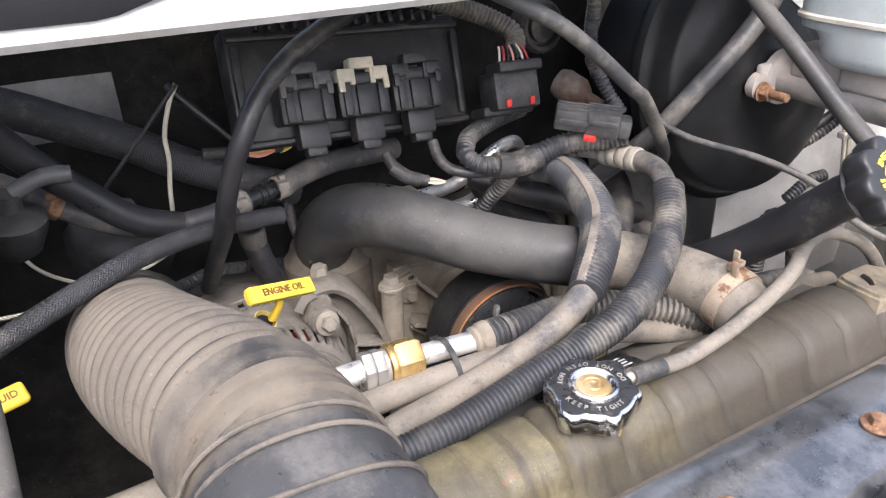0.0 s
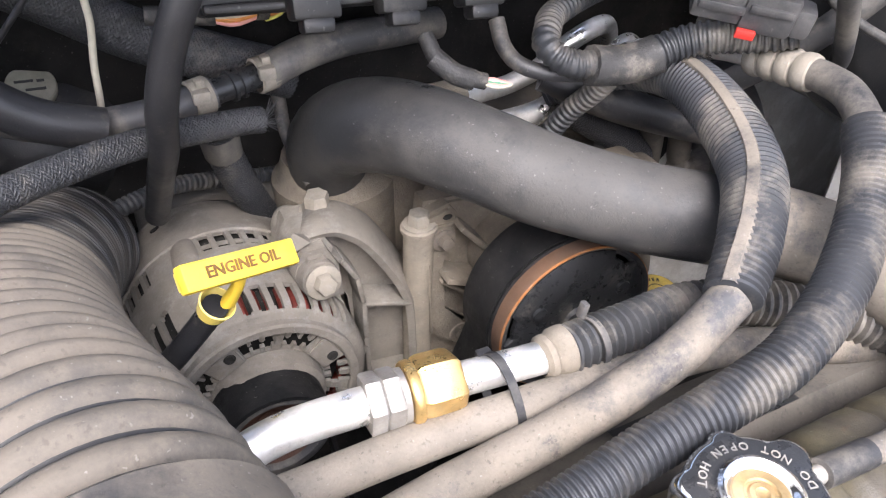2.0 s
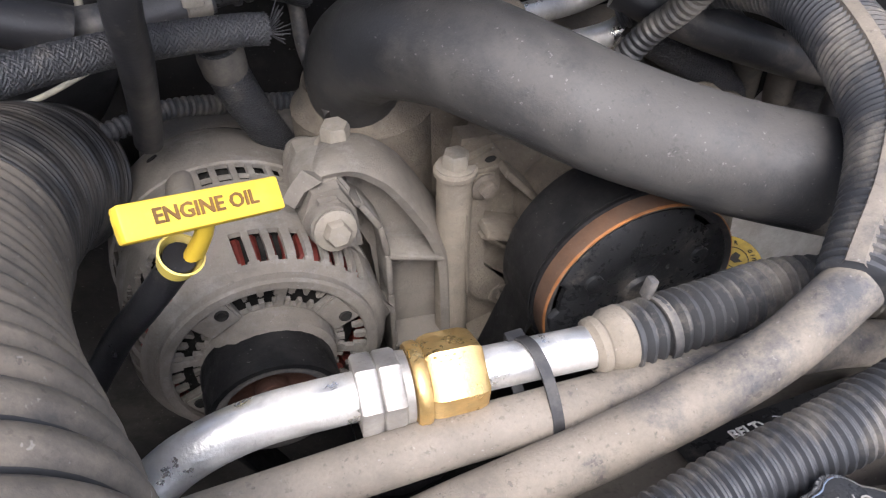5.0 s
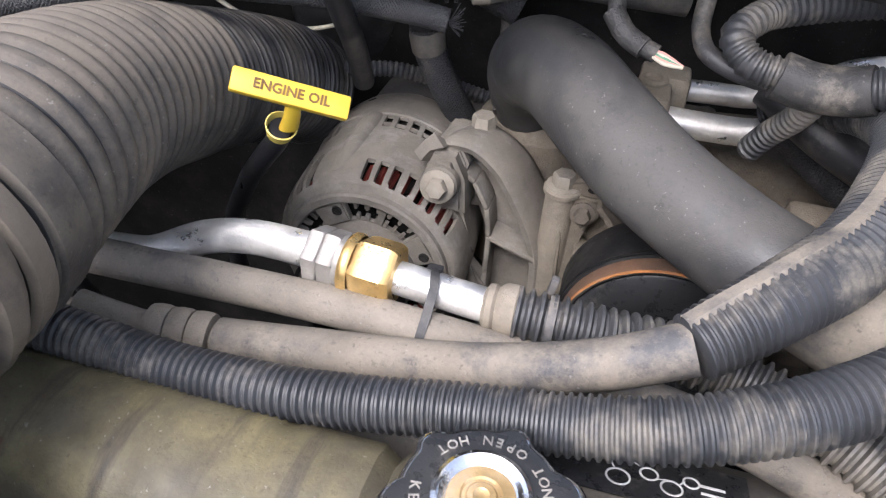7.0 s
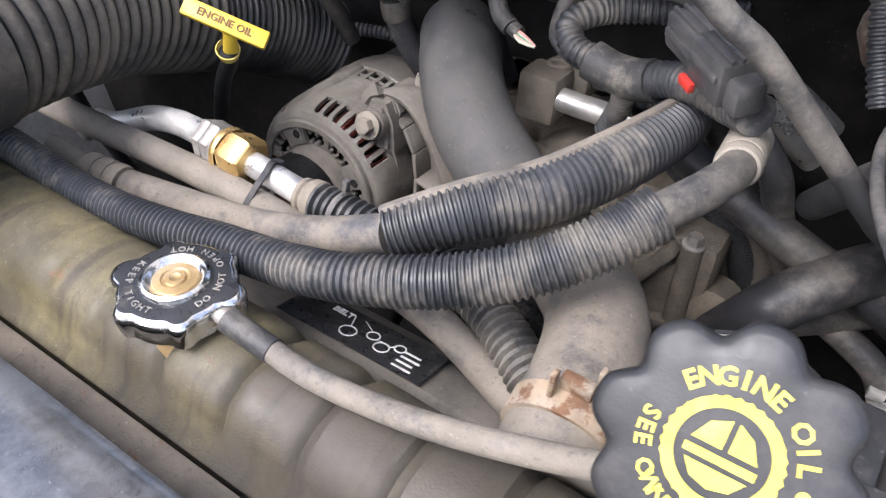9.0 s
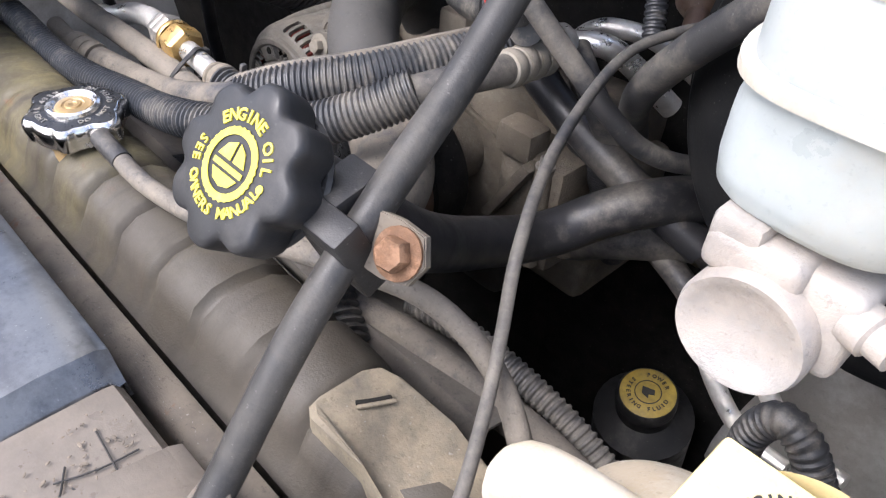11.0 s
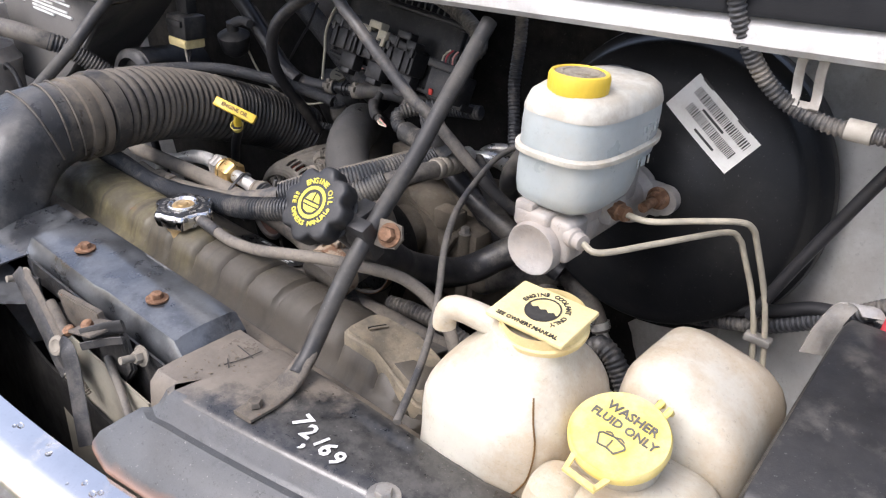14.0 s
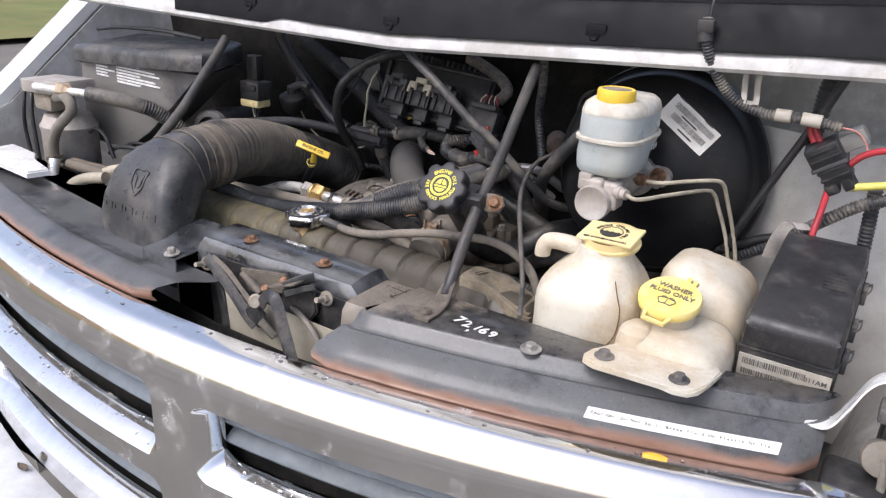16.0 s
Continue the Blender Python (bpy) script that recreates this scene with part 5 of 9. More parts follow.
box(bm := B(), (0, 0, -0.0065), (L_ * 0.97, 0.0095, 0.006), 0.001)
bm.transform(dm)
part("under_rib", bm, YELLOW_WORN, dip)
bm = B()
letters(bm, dm @ Matrix.Translation((0, 0, 0.0003)), "ENGINE OIL", 0.0078)
part("writing", bm, BROWN_INK, dip, "dark brown lettering")
# second dipstick, half hidden behind the intake hose
dip2 = thing("transmission_dipstick", (-0.36, 0.15, 0.95), "yellow transmission dipstick handle half hidden behind the intake hose", "dipstick")
dm2 = Matrix.Translation((-0.360, 0.142, 1.0655)) @ Matrix.Rotation(radians(18), 4, "Z") @ Matrix.Rotation(radians(38), 4, "X")
box(bm := B(), (0, 0, -0.0035), (0.052, 0.0150, 0.007), 0.0032, seg=3)
bm.transform(dm2)
part("handle", bm, YELLOW, dip2)
letters(bm := B(), dm2 @ Matrix.Translation((0, 0, 0.0003)), "TRANS FLUID", 0.0068)
part("writing", bm, BROWN_INK, dip2, "dark brown lettering")
tube(bm := B(), [(-0.360, 0.146, 1.063), (-0.362, 0.152, 1.048), (-0.366, 0.160, 1.02)], 0.0050, 12)
part("stem", bm, YELLOW_WORN, dip2)
tube(bm := B(), [(-0.366, 0.160, 1.022), (-0.370, 0.168, 0.99), (-0.38, 0.19, 0.90), (-0.38, 0.25, 0.75)], 0.0065, 12)
part("tube", bm, RUBBER_CLEAN, dip2, "black dipstick tube")
# ---- alternator ----
alt = thing("alternator", (-0.137, 0.34, 0.80), "dusty cast aluminium alternator with vent slots and a belt pulley", "alternator")
AC_ = (-0.146, 0.262, 0.8845)
am = axis_m(AC_, (-0.08, 1, 0.0), (0, 0, 1))     # z runs to the rear


def shell(bm, c, prof, hole, thick, n=360):
    """A cast drum about the y axis through c: profile of (radius, y); hole(angle, radius, y) leaves openings."""
    P = []
    for (ra, ya), (rb, yb) in zip(prof, prof[1:]):
        k = max(1, int(math.hypot(rb - ra, yb - ya) / 0.0011))
        P += [(ra + (rb - ra) * j / k, ya + (yb - ya) * j / k) for j in range(k)]
    P.append(prof[-1])
    R = [[bm.verts.new((c[0] - 0.08 * (y - c[1]) + 0.95 * r * math.cos(2 * math.pi * k / n), y, c[2] + 0.95 * r * math.sin(2 * math.pi * k / n))) for k in range(n)] for r, y in P]
    fs = []
    for j in range(len(P) - 1):
        r, y = (P[j][0] + P[j + 1][0]) / 2, (P[j][1] + P[j + 1][1]) / 2
        for k in range(n):
            if not hole((k + 0.5) * 360 / n, r, y):
                fs.append(bm.faces.new((R[j][k], R[j][(k + 1) % n], R[j + 1][(k + 1) % n], R[j + 1][k])))
    bmesh.ops.delete(bm, geom=[v for v in bm.verts if not v.link_faces], context="VERTS")
    bmesh.ops.recalc_face_normals(bm, faces=fs)
    bmesh.ops.solidify(bm, geom=fs, thickness=thick)
    return bm


def front_vents(a, r, y):
    if 0.266 < y < 0.2885 and r > 0.070:
        if 29 < a < 96:
            return abs((a - 30.0) % 8.2 - 4.1) < 2.55 - max(0, (0.2685 - y)) * 400
        if 205 < a < 335:
            return abs((a - 126) % 9.5 - 4.7) < 3.0 and y < 0.2865
    if 0.267 < y < 0.306 and r > 0.070 and 124 < a < 200:
        return abs((a - 124) % 9.5 - 4.7) < 3.1 - max(0.0, y - 0.301) * 300
    return False


def front_face(a, r, y):
    if not 0.0425 < r < 0.0612:
        return False
    d = (a - 30) % 90
    if d < 14 or d > 76 or abs(d - 45) < 3.0:
        return False
    t_ = abs((d - 15) % 9.6 - 4.8)
    if r > 0.0530:
        return t_ > 1.7 - max(0.0, 0.0545 - r) * 900
    if r < 0.0475:
        return t_ > 1.7
    return True


def rear_vents(a, r, y):
    if 0.3385 < y < 0.3565 and r > 0.07:
        if 56 < a < 104 or 129 < a < 176 or 200 < a < 340:
            return abs((a - 56) % 8.6 - 4.3) < 2.7 and (a > 120 or not 0.3440 < y < 0.3452)
    return False


bm = B()
lathe(bm, am, [(0.026, -0.012), (0.032, -0.014), (0.037, -0.012), (0.039, -0.004), (0.040, 0.004)], 48)
shell(bm, AC_, [(0.0415, 0.2625), (0.0600, 0.2600), (0.0605, 0.2575), (0.0620, 0.2562), (0.0672, 0.2562), (0.0688, 0.2578), (0.0692, 0.2625), (0.0712, 0.2635), (0.0740, 0.2645),
                (0.0765, 0.2672), (0.0785, 0.2710), (0.0800, 0.2770), (0.0810, 0.2850), (0.0815, 0.2950), (0.0815, 0.3250), (0.0812, 0.3380)], lambda a, r, y: front_vents(a, r, y) or front_face(a, r, y), 0.0035)
part("front_bracket", bm, CAST, alt, "cast bracket with radial vent slots", angle=32)
bm = B()
# pads with holes on the face, lug at the side
for a in (30, 120, 210, 300):
    q = Matrix.Translation((AC_[0], 0.2615, AC_[2])) @ Matrix.Rotation(radians(-a), 4, "Y")
    prism(bm, q @ Matrix.Rotation(radians(90), 4, "X"), [(0.040, -0.0110), (0.0575, -0.0132), (0.0575, 0.0132), (0.040, 0.0110)], 0.0, 0.0032, 0.0012)
    part("face_pad", bm, CAST, alt)
    bm = B()
prism(bm, Matrix(((1, 0, 0, 0), (0, 0, -1, 0.31), (0, 1, 0, 0), (0, 0, 0, 1))), [(-0.086, 0.955), (-0.081, 0.930), (-0.0725, 0.899), (-0.0705, 0.892), (-0.074, 0.876), (-0.060, 0.860), (-0.075, 0.840), (-0.085, 0.86), (-0.098, 0.92)], 0.0, 0.017, 0.003)
part("side_lug", bm, CAST, alt)
# screw holes drawn as dark discs, hole shade in their colour
for a in (30, 120, 210, 300):
    bm = B()
    lathe(bm, Matrix.Translation((AC_[0] + 0.0510 * math.cos(radians(a - 6)), 0.2584, AC_[2] + 0.0510 * math.sin(radians(a - 6)))) @ Matrix.Rotation(radians(90), 4, "X"), [(0.0, 0.0002), (0.0024, 0.0002), (0.0034, 0.0012), (0.0042, 0.0)], 14)
    part("screw_hole", bm, DARK, alt)
# drum filling the housing, near-black so the vent slots read as shaded
bm = B()
lathe(bm, am, [(0.0, 0.012), (0.053, 0.012), (0.057, 0.014), (0.059, 0.024), (0.066, 0.030), (0.070, 0.040), (0.070, 0.150), (0.05, 0.16), (0, 0.16)], 48)
part("dark_drum", bm, DARK, alt)
bm = B()
for k in range(46):
    q = am @ Matrix.Rotation(radians(360 * k / 46), 4, "Z")
    tube(bm, [q @ V(0.0605, 0, 0.010), q @ V(0.0650, 0.001, 0.0135), q @ V(0.0675, 0.002, 0.030)], 0.0028, 6)
part("winding", bm, BELT_RED, alt, "dark red copper winding behind the slots", kind="stuff")
bm = B()
shell(bm, AC_, [(0.0800, 0.3380), (0.0808, 0.3385), (0.0810, 0.3560), (0.0812, 0.3570), (0.0826, 0.3578), (0.0827, 0.3620), (0.0808, 0.3880), (0.0795, 0.3960), (0.0765, 0.4060), (0.0720, 0.4150), (0.0660, 0.4230),
                (0.0600, 0.4300), (0.0450, 0.4330)], rear_vents, 0.0032)
part("rear_bracket", bm, CAST, alt, "smooth cast rear bracket with vent slots", angle=32)
# near-black disc painted in for the drain hole's shade
bm = B()
lathe(bm, axis_m((-0.1885, 0.3900, 0.9535), (-0.42, 0.25, 0.88)), [(0.0, 0.0006), (0.0036, 0.0006), (0.0042, 0.0)], 16)
part("drain_hole", bm, DARK, alt, "small round hole")
bm = B()
# swollen boss between the two slot rows
tube(bm, [(-0.172, 0.276, 0.946), (-0.173, 0.30, 0.951), (-0.174, 0.340, 0.953), (-0.174, 0.3585, 0.951), (-0.174, 0.366, 0.946)], lambda f: 0.0115 * (1 - 0.45 * max(0, f - 0.9) / 0.1), 18, oval=0.8)
part("side_boss", bm, CAST, alt)
bm = B()
em = axis_m((-0.096, 0.276, 0.958), (0.08, -1, 0.25))
lathe(bm, em, [(0.0150, -0.075), (0.0140, -0.040), (0.0142, -0.006), (0.0132, -0.002), (0, -0.002)], 28)
prism(bm, Matrix(((1, 0, 0, 0), (0, 0, -1, 0.345), (0, 1, 0, 0), (0, 0, 0, 1))), [(-0.112, 0.956), (-0.104, 0.9755), (-0.088, 0.9755), (-0.080, 0.958), (-0.078, 0.93), (-0.10, 0.93)], 0.0, 0.060, 0.004)
part("mounting_ear", bm, CAST, alt)
bm = hexbolt(B(), V(-0.096, 0.274, 0.9590), (0.08, -1, 0.25), 0.0078, 0.0075, 0.0125)
part("bolt", bm, STEEL_DUST, alt, "flanged hexagon bolt")
bm = B()
pm = axis_m((-0.1500, 0.262, 0.8800), (0, -1, 0.0)) @ Matrix.Diagonal((0.86, 0.86, 1, 1))
lathe(bm, pm, [(0.030, 0.010), (0.0425, 0.012), (0.0435, 0.014), (0.0435, 0.034), (0.0425, 0.0365), (0.040, 0.0375), (0.036, 0.037), (0.0335, 0.034), (0.0330, 0.020), (0.010, 0.018)], 56)
part("pulley", bm, PLASTIC_GREY, alt, "dark pulley rim")
bm = B()
lathe(bm, pm, [(0.0332, 0.033), (0.0325, 0.031), (0.031, 0.022), (0.012, 0.020), (0.012, 0.028), (0.006, 0.029), (0, 0.029)], 40)
part("pulley_face", bm, mat("brown_rust", (0.10, 0.045, 0.028), 0.7, scale=60, bump=0.4), alt, "rust-brown hollow pulley face")

# ---- drive belt round alternator and compressor ----
belt = []
c1, r1 = V(-0.1500, 0, 0.880), 0.0392
c2, r2 = V(0.069, 0, 0.914), 0.0668
c3, r3 = V(-0.03, 0, 0.66), 0.075
cyc = [(c1, r1, 205, -20), (V(-0.075, 0, 0.775), 0.030, 205, 335), (c2, r2, 195, -25), (c3, r3, -30, -150)]
bm = B()
path = []
for c, r, a0, a1 in cyc:
    n = 18
    for k in range(n + 1):
        a = radians(a0 + (a1 - a0) * k / n)
        path.append(c + V(math.cos(a), 0, math.sin(a)) * r)
path.append(path[0])
y0, y1 = 0.2235, 0.2570
grid(bm, [[V(p.x, y0, p.z), V(p.x, y1, p.z)] for p in path], 0.003)
solid("drive_belt", bm, BELT, "black ribbed serpentine drive belt round the pulleys", "drive belt")

# ---- air-conditioning compressor ----
comp = thing("compressor", (0.07, 0.28, 0.80), "cast air-conditioning compressor with a black clutch and copper-coloured rim", "compressor")
pm = axis_m((0.069, 0.250, 0.914), (0, -1, 0.0))
bm = B()
lathe(bm, pm, [(0.030, -0.011), (0.0655, -0.011), (0.067, -0.008), (0.0655, 0.006), (0.0635, 0.008), (0.0635, 0.022), (0.0650, 0.024), (0.0655, 0.0285), (0.062, 0.030)], 72)
part("pulley", bm, BELT, comp, "black clutch pulley")
bm = B()
lathe(bm, pm, [(0.0600, 0.0285), (0.0638, 0.0290), (0.0640, 0.0305), (0.0634, 0.0400)], 72)
rim = part("rim", bm, COPPER, comp, "rust-brown rim")
lathe(bm := B(), pm, [(0.0634, 0.0400), (0.0631, 0.0412), (0.0623, 0.0414)], 72)
part("worn_edge", bm, COPPER_EDGE, rim, "bright copper worn edge")
lathe(bm := B(), pm, [(0.0623, 0.0414), (0.0605, 0.0405), (0.0590, 0.0375), (0.0560, 0.0370)], 72)
part("inner_lip", bm, PLASTIC_GREY, rim, "dark inner lip")


def plate_lobe(a, r, h):
    if r < 0.045:
        return 1.0
    d = math.degrees(a) % 120
    return 1.0 - (0.10 if 40 < d < 62 else 0.0)


bm = B()
lathe(bm, pm, [(0.0590, 0.036), (0.0590, 0.0400), (0.0575, 0.0410), (0.050, 0.0425), (0.030, 0.0435), (0.026, 0.041), (0.012, 0.041), (0.011, 0.044), (0.006, 0.045), (0.0, 0.045)], 96, plate_lobe)
clutch_plate = part("clutch_plate", bm, CAP_BLACK, comp, "black clutch face plate with rivets")
for a in (30, 150, 270):
    bm = B()
    q = pm @ Matrix.Rotation(radians(a), 4, "Z") @ Matrix.Translation((0.040, 0, 0.0425))
    lathe(bm, q, [(0.006, 0), (0.0055, 0.0025), (0.003, 0.003), (0, 0.003)], 14)
    part("rivet", bm, CAP_BLACK, clutch_plate)
bm = B()
lathe(bm, axis_m((0.069, 0.262, 0.914), (0, 1, 0)), [(0.034, 0), (0.036, 0.05), (0.046, 0.056), (0.056, 0.072), (0.056, 0.14), (0.060, 0.145), (0.060, 0.19), (0.03, 0.20), (0, 0.20)], 48)
part("body", bm, CAST_DIRTY, comp, "ribbed cast body")

# bracket casting with bolts that carries alternator and compressor
brkt = thing("accessory_bracket", (0.0, 0.33, 0.80), "dirty cast aluminium accessory bracket with ribs and bolts", "bracket")
bm = B()
def ymat(y):
    """Plate matrix: local x, y lie in the world's x, z; local z runs to the front from y."""
    return Matrix(((1, 0, 0, 0), (0, 0, -1, y), (0, 1, 0, 0), (0, 0, 0, 1)))


def bar(bm, xa, za, xb, zb, y0, y1, w, r=0.0015):
    d = V(xb - xa, 0, zb - za)
    box(bm, ((xa + xb) / 2, (y0 + y1) / 2, (za + zb) / 2), (d.length, y1 - y0, w), r, Matrix.Rotation(-math.atan2(d.z, d.x), 3, "Y"))


prism(bm, ymat(0.330), [(-0.004, 0.972), (0.040, 0.968), (0.115, 0.945), (0.135, 0.93), (0.135, 0.80), (0.02, 0.785), (-0.012, 0.785), (-0.014, 0.90)], 0.0, 0.018, 0.003)
prism(bm, ymat(0.314), [(-0.010, 0.966), (0.012, 0.972), (0.022, 0.958), (0.015, 0.935), (0.004, 0.920), (0.006, 0.87), (0.030, 0.850), (0.034, 0.826), (0.024, 0.820), (0.006, 0.835), (-0.008, 0.86)], 0.0, 0.012, 0.003)
part("plate", bm, CAST_DIRTY, brkt, "dirty cast plate")
for xa, za, xb, zb, y0, y1, w in ((0.016, 0.958, 0.050, 0.918, 0.288, 0.320, 0.005), (0.004, 0.913, 0.044, 0.895, 0.286, 0.320, 0.006), (0.004, 0.905, 0.040, 0.872, 0.296, 0.320, 0.004),
                                  (-0.009, 0.958, -0.005, 0.852, 0.296, 0.320, 0.003), (0.018, 0.955, -0.006, 0.955, 0.300, 0.320, 0.004), (0.022, 0.83, 0.05, 0.79, 0.292, 0.32, 0.006), (0.0, 0.800, 0.05, 0.815, 0.285, 0.32, 0.005)):
    bm = B()
    bar(bm, xa, za, xb, zb, y0, y1, w)
    part("rib", bm, CAST_DIRTY, brkt)
bm = B()
tube(bm, [(-0.014, 0.308, 0.78), (-0.013, 0.308, 0.88), (-0.0115, 0.306, 0.955)], 0.0118, 20)
lathe(bm, axis_m((-0.0115, 0.306, 0.953), (0, 0, 1)), [(0.0118, 0), (0.0140, 0.002), (0.0140, 0.005), (0.012, 0.0065), (0, 0.0065)], 24)
part("boss", bm, CAST_TAN, brkt, "upright cast boss")
part("bolt", hexbolt(B(), V(-0.0115, 0.306, 0.959), (0.02, 0, 1), 0.0088, 0.0095, 0.0125), STEEL_DUST, brkt, "hexagon bolt")
for p, r in (((0.006, 0.2995, 0.944), 0.0062), ((0.024, 0.3015, 0.838), 0.0058)):
    bm = B()
    lathe(bm, axis_m(p, (0, -1, 0.05)), [(0.0115, -0.012), (0.0112, -0.001), (0.0095, 0.0005), (0.0, 0.0005)], 22)
    part("boss", bm, CAST_DIRTY, brkt)
    part("bolt", hexbolt(B(), V(*p), (0, -1, 0.05), r, 0.006, 0.0092), LATCH_TAN, brkt, "dark hexagon bolt")
# slot laid on as a dark oval coloured like its shade
bm = B()
lathe(bm, axis_m((0.010, 0.3015, 0.9625), (0, -1, 0.1)), [(0.0, 0.0006), (0.0034, 0.0006), (0.0042, 0)], 14, lambda a, r, h: 1 - 0.45 * abs(math.sin(a)))
part("slot", bm, DARK, brkt)
# channelled alternator arm: arched flange, recessed web, inner rib, cross rib
bm = B()
fr = [(-0.114, 0.966), (-0.106, 0.977), (-0.095, 0.9815), (-0.078, 0.9805), (-0.064, 0.9715), (-0.053, 0.9595), (-0.039, 0.936), (-0.026, 0.908), (-0.020, 0.88), (-0.018, 0.80)]
rws = []
Q = spline([V(x, 0, z) for x, z in fr], 0.004)
for k, q in enumerate(Q):
    t = (Q[min(k + 1, len(Q) - 1)] - Q[max(k - 1, 0)]).normalized()
    nx, nz = -t.z, t.x
    if nx < 0 and nz < 0 or nx < -0.5:
        nx, nz = -nx, -nz
    x, z = q.x, q.z
    rws.append([V(x - nx * 0.006, 0.299, z - nz * 0.006), V(x - nx * 0.001, 0.2965, z - nz * 0.001), V(x + nx * 0.0015, 0.2990, z + nz * 0.0015), V(x + 0.005 + nx * 0.002, 0.314, z + nz * 0.002 - 0.001),
                V(x + 0.012 + nx * 0.001, 0.334, z + nz * 0.001 - 0.003), V(x + 0.014, 0.346, z - 0.009), V(x + 0.008, 0.352, z - 0.020)])
grid(bm, rws, 0.004)
part("flange", bm, CAST, brkt, "arched cast flange", angle=50)
bm = B()
prism(bm, ymat(0.330), [(-0.112, 0.952), (-0.111, 0.967), (-0.104, 0.976), (-0.095, 0.9795), (-0.086, 0.978), (-0.0800, 0.966), (-0.0830, 0.955), (-0.095, 0.944)], 0.0, 0.0325, 0.002)
part("arm_face", bm, CAST, brkt)
bm = B()
prism(bm, ymat(0.338), [(-0.102, 0.972), (-0.072, 0.972), (-0.055, 0.958), (-0.036, 0.93), (-0.022, 0.895), (-0.016, 0.80), (-0.062, 0.80), (-0.064, 0.90), (-0.085, 0.945)], 0.0, 0.018, 0.003)
part("web", bm, CAST, brkt, "recessed cast web")
bm = B()
ib = [(-0.098, 0.970), (-0.088, 0.963), (-0.075, 0.952), (-0.064, 0.931), (-0.0605, 0.906), (-0.0605, 0.870), (-0.0605, 0.80)]
for (xa, za), (xb, zb) in zip(ib, ib[1:]):
    bar(bm, xa, za, xb, zb, 0.2975, 0.33, 0.0045, 0.0018)
part("inner_rib", bm, CAST, brkt)
bm = B()
bar(bm, -0.060, 0.9055, -0.022, 0.892, 0.2965, 0.33, 0.0045, 0.0018)
part("cross_rib", bm, CAST, brkt)
bm = B()
bar(bm, -0.060, 0.818, -0.018, 0.812, 0.2965, 0.33, 0.0045, 0.0018)
part("cross_rib", bm, CAST, brkt)
bm = B()
lathe(bm, axis_m((-0.048, 0.3205, 0.880), (0, -1, 0)), [(0.0045, 0.0), (0.0045, 0.0012), (0.0035, 0.0012), (0.0035, 0.0)], 18)
part("cast_mark", bm, CAST, brkt)
bm = B()
lathe(bm, axis_m((-0.079, 0.336, 0.930), (0.0, -0.05, 1)), [(0.019, -0.01), (0.0180, 0.036), (0.0165, 0.042), (0.0150, 0.044), (0, 0.044)], 28)
lathe(bm, axis_m((-0.098, 0.355, 0.925), (0.0, -0.2, 1)), [(0.014, -0.01), (0.0130, 0.036), (0.0105, 0.044), (0.006, 0.047), (0, 0.0475)], 24)
part("pivot_boss", bm, CAST, brkt)
part("bolt", hexbolt(B(), V(-0.079, 0.3335, 0.9735), (0.02, -0.05, 1), 0.0092, 0.0145, 0.0135), STEEL_DUST, brkt, "tall hexagon bolt")

# ---- engine mass behind and below ----
eng = thing("engine_block", (0.0, 0.45, 0.5), "grimy engine block and intake castings under the hoses", "engine")
for c, s_, r, m_ in (((-0.06, 0.48, 0.80), (0.28, 0.16, 0.30), 0.02, ENGINE_DARK), ((0.10, 0.45, 0.90), (0.20, 0.16, 0.14), 0.015, CAST_DIRTY), ((0.14, 0.40, 0.86), (0.16, 0.12, 0.14), 0.012, CAST_DIRTY), ((-0.01, 0.42, 0.93), (0.09, 0.10, 0.10), 0.012, CAST_DIRTY)):
    box(bm := B(), c, s_, r, seg=3)
    part("casting", bm, m_, eng)
random.seed(12)
for k in range(14):
    bm = B()
    c = V(-0.02 + 0.30 * random.random(), 0.38 + 0.08 * random.random(), 0.82 + 0.18 * random.random())
    lathe(bm, axis_m(c, (random.uniform(-.5, .5), -0.6, 0.8)), [(0.014, -0.02), (0.013, 0.008), (0.010, 0.012), (0, 0.012)], 14)
    part("boss", bm, CAST_DIRTY, eng)
bm = B()
box(bm, (0.175, 0.315, 0.905), (0.07, 0.05, 0.11), 0.008)
box(bm, (0.155, 0.30, 0.965), (0.04, 0.03, 0.03), 0.006)
part("side_bracket", bm, CAST_DIRTY, eng)
tube(bm := B(), [(0.195, 0.285, 0.86), (0.193, 0.288, 0.90), (0.190, 0.290, 0.958)], 0.0085, 14)
part("bolt_post", bm, CAST_DIRTY, eng)
bm = B()
box(bm, (0.16, 0.285, 0.92), (0.010, 0.015, 0.08), 0.002, Matrix.Rotation(0.5, 3, "Y"))
box(bm, (0.17, 0.285, 0.88), (0.06, 0.012, 0.008), 0.002, Matrix.Rotation(-0.3, 3, "Y"))
part("rib", bm, CAST_DIRTY, eng)
bm = B()
lathe(bm, axis_m((0.215, 0.30, 0.90), (0, -1, 0.1)), [(0.022, -0.02), (0.022, 0.008), (0.016, 0.012), (0, 0.012)], 20)
part("boss", bm, CAST_DIRTY, eng)
part("bolt", hexbolt(B(), V(0.190, 0.290, 0.958), (0, 0, 1), 0.0062, 0.008, 0.0085), STEEL, eng, "hexagon bolt")
bm = B()
lathe(bm, axis_m((-0.045, 0.40, 0.93), (0, 0, 1)), [(0.05, -0.1), (0.05, 0.03), (0.044, 0.036), (0.040, 0.05), (0, 0.05)], 28)
part("thermostat_housing", bm, CAST_DIRTY, eng)

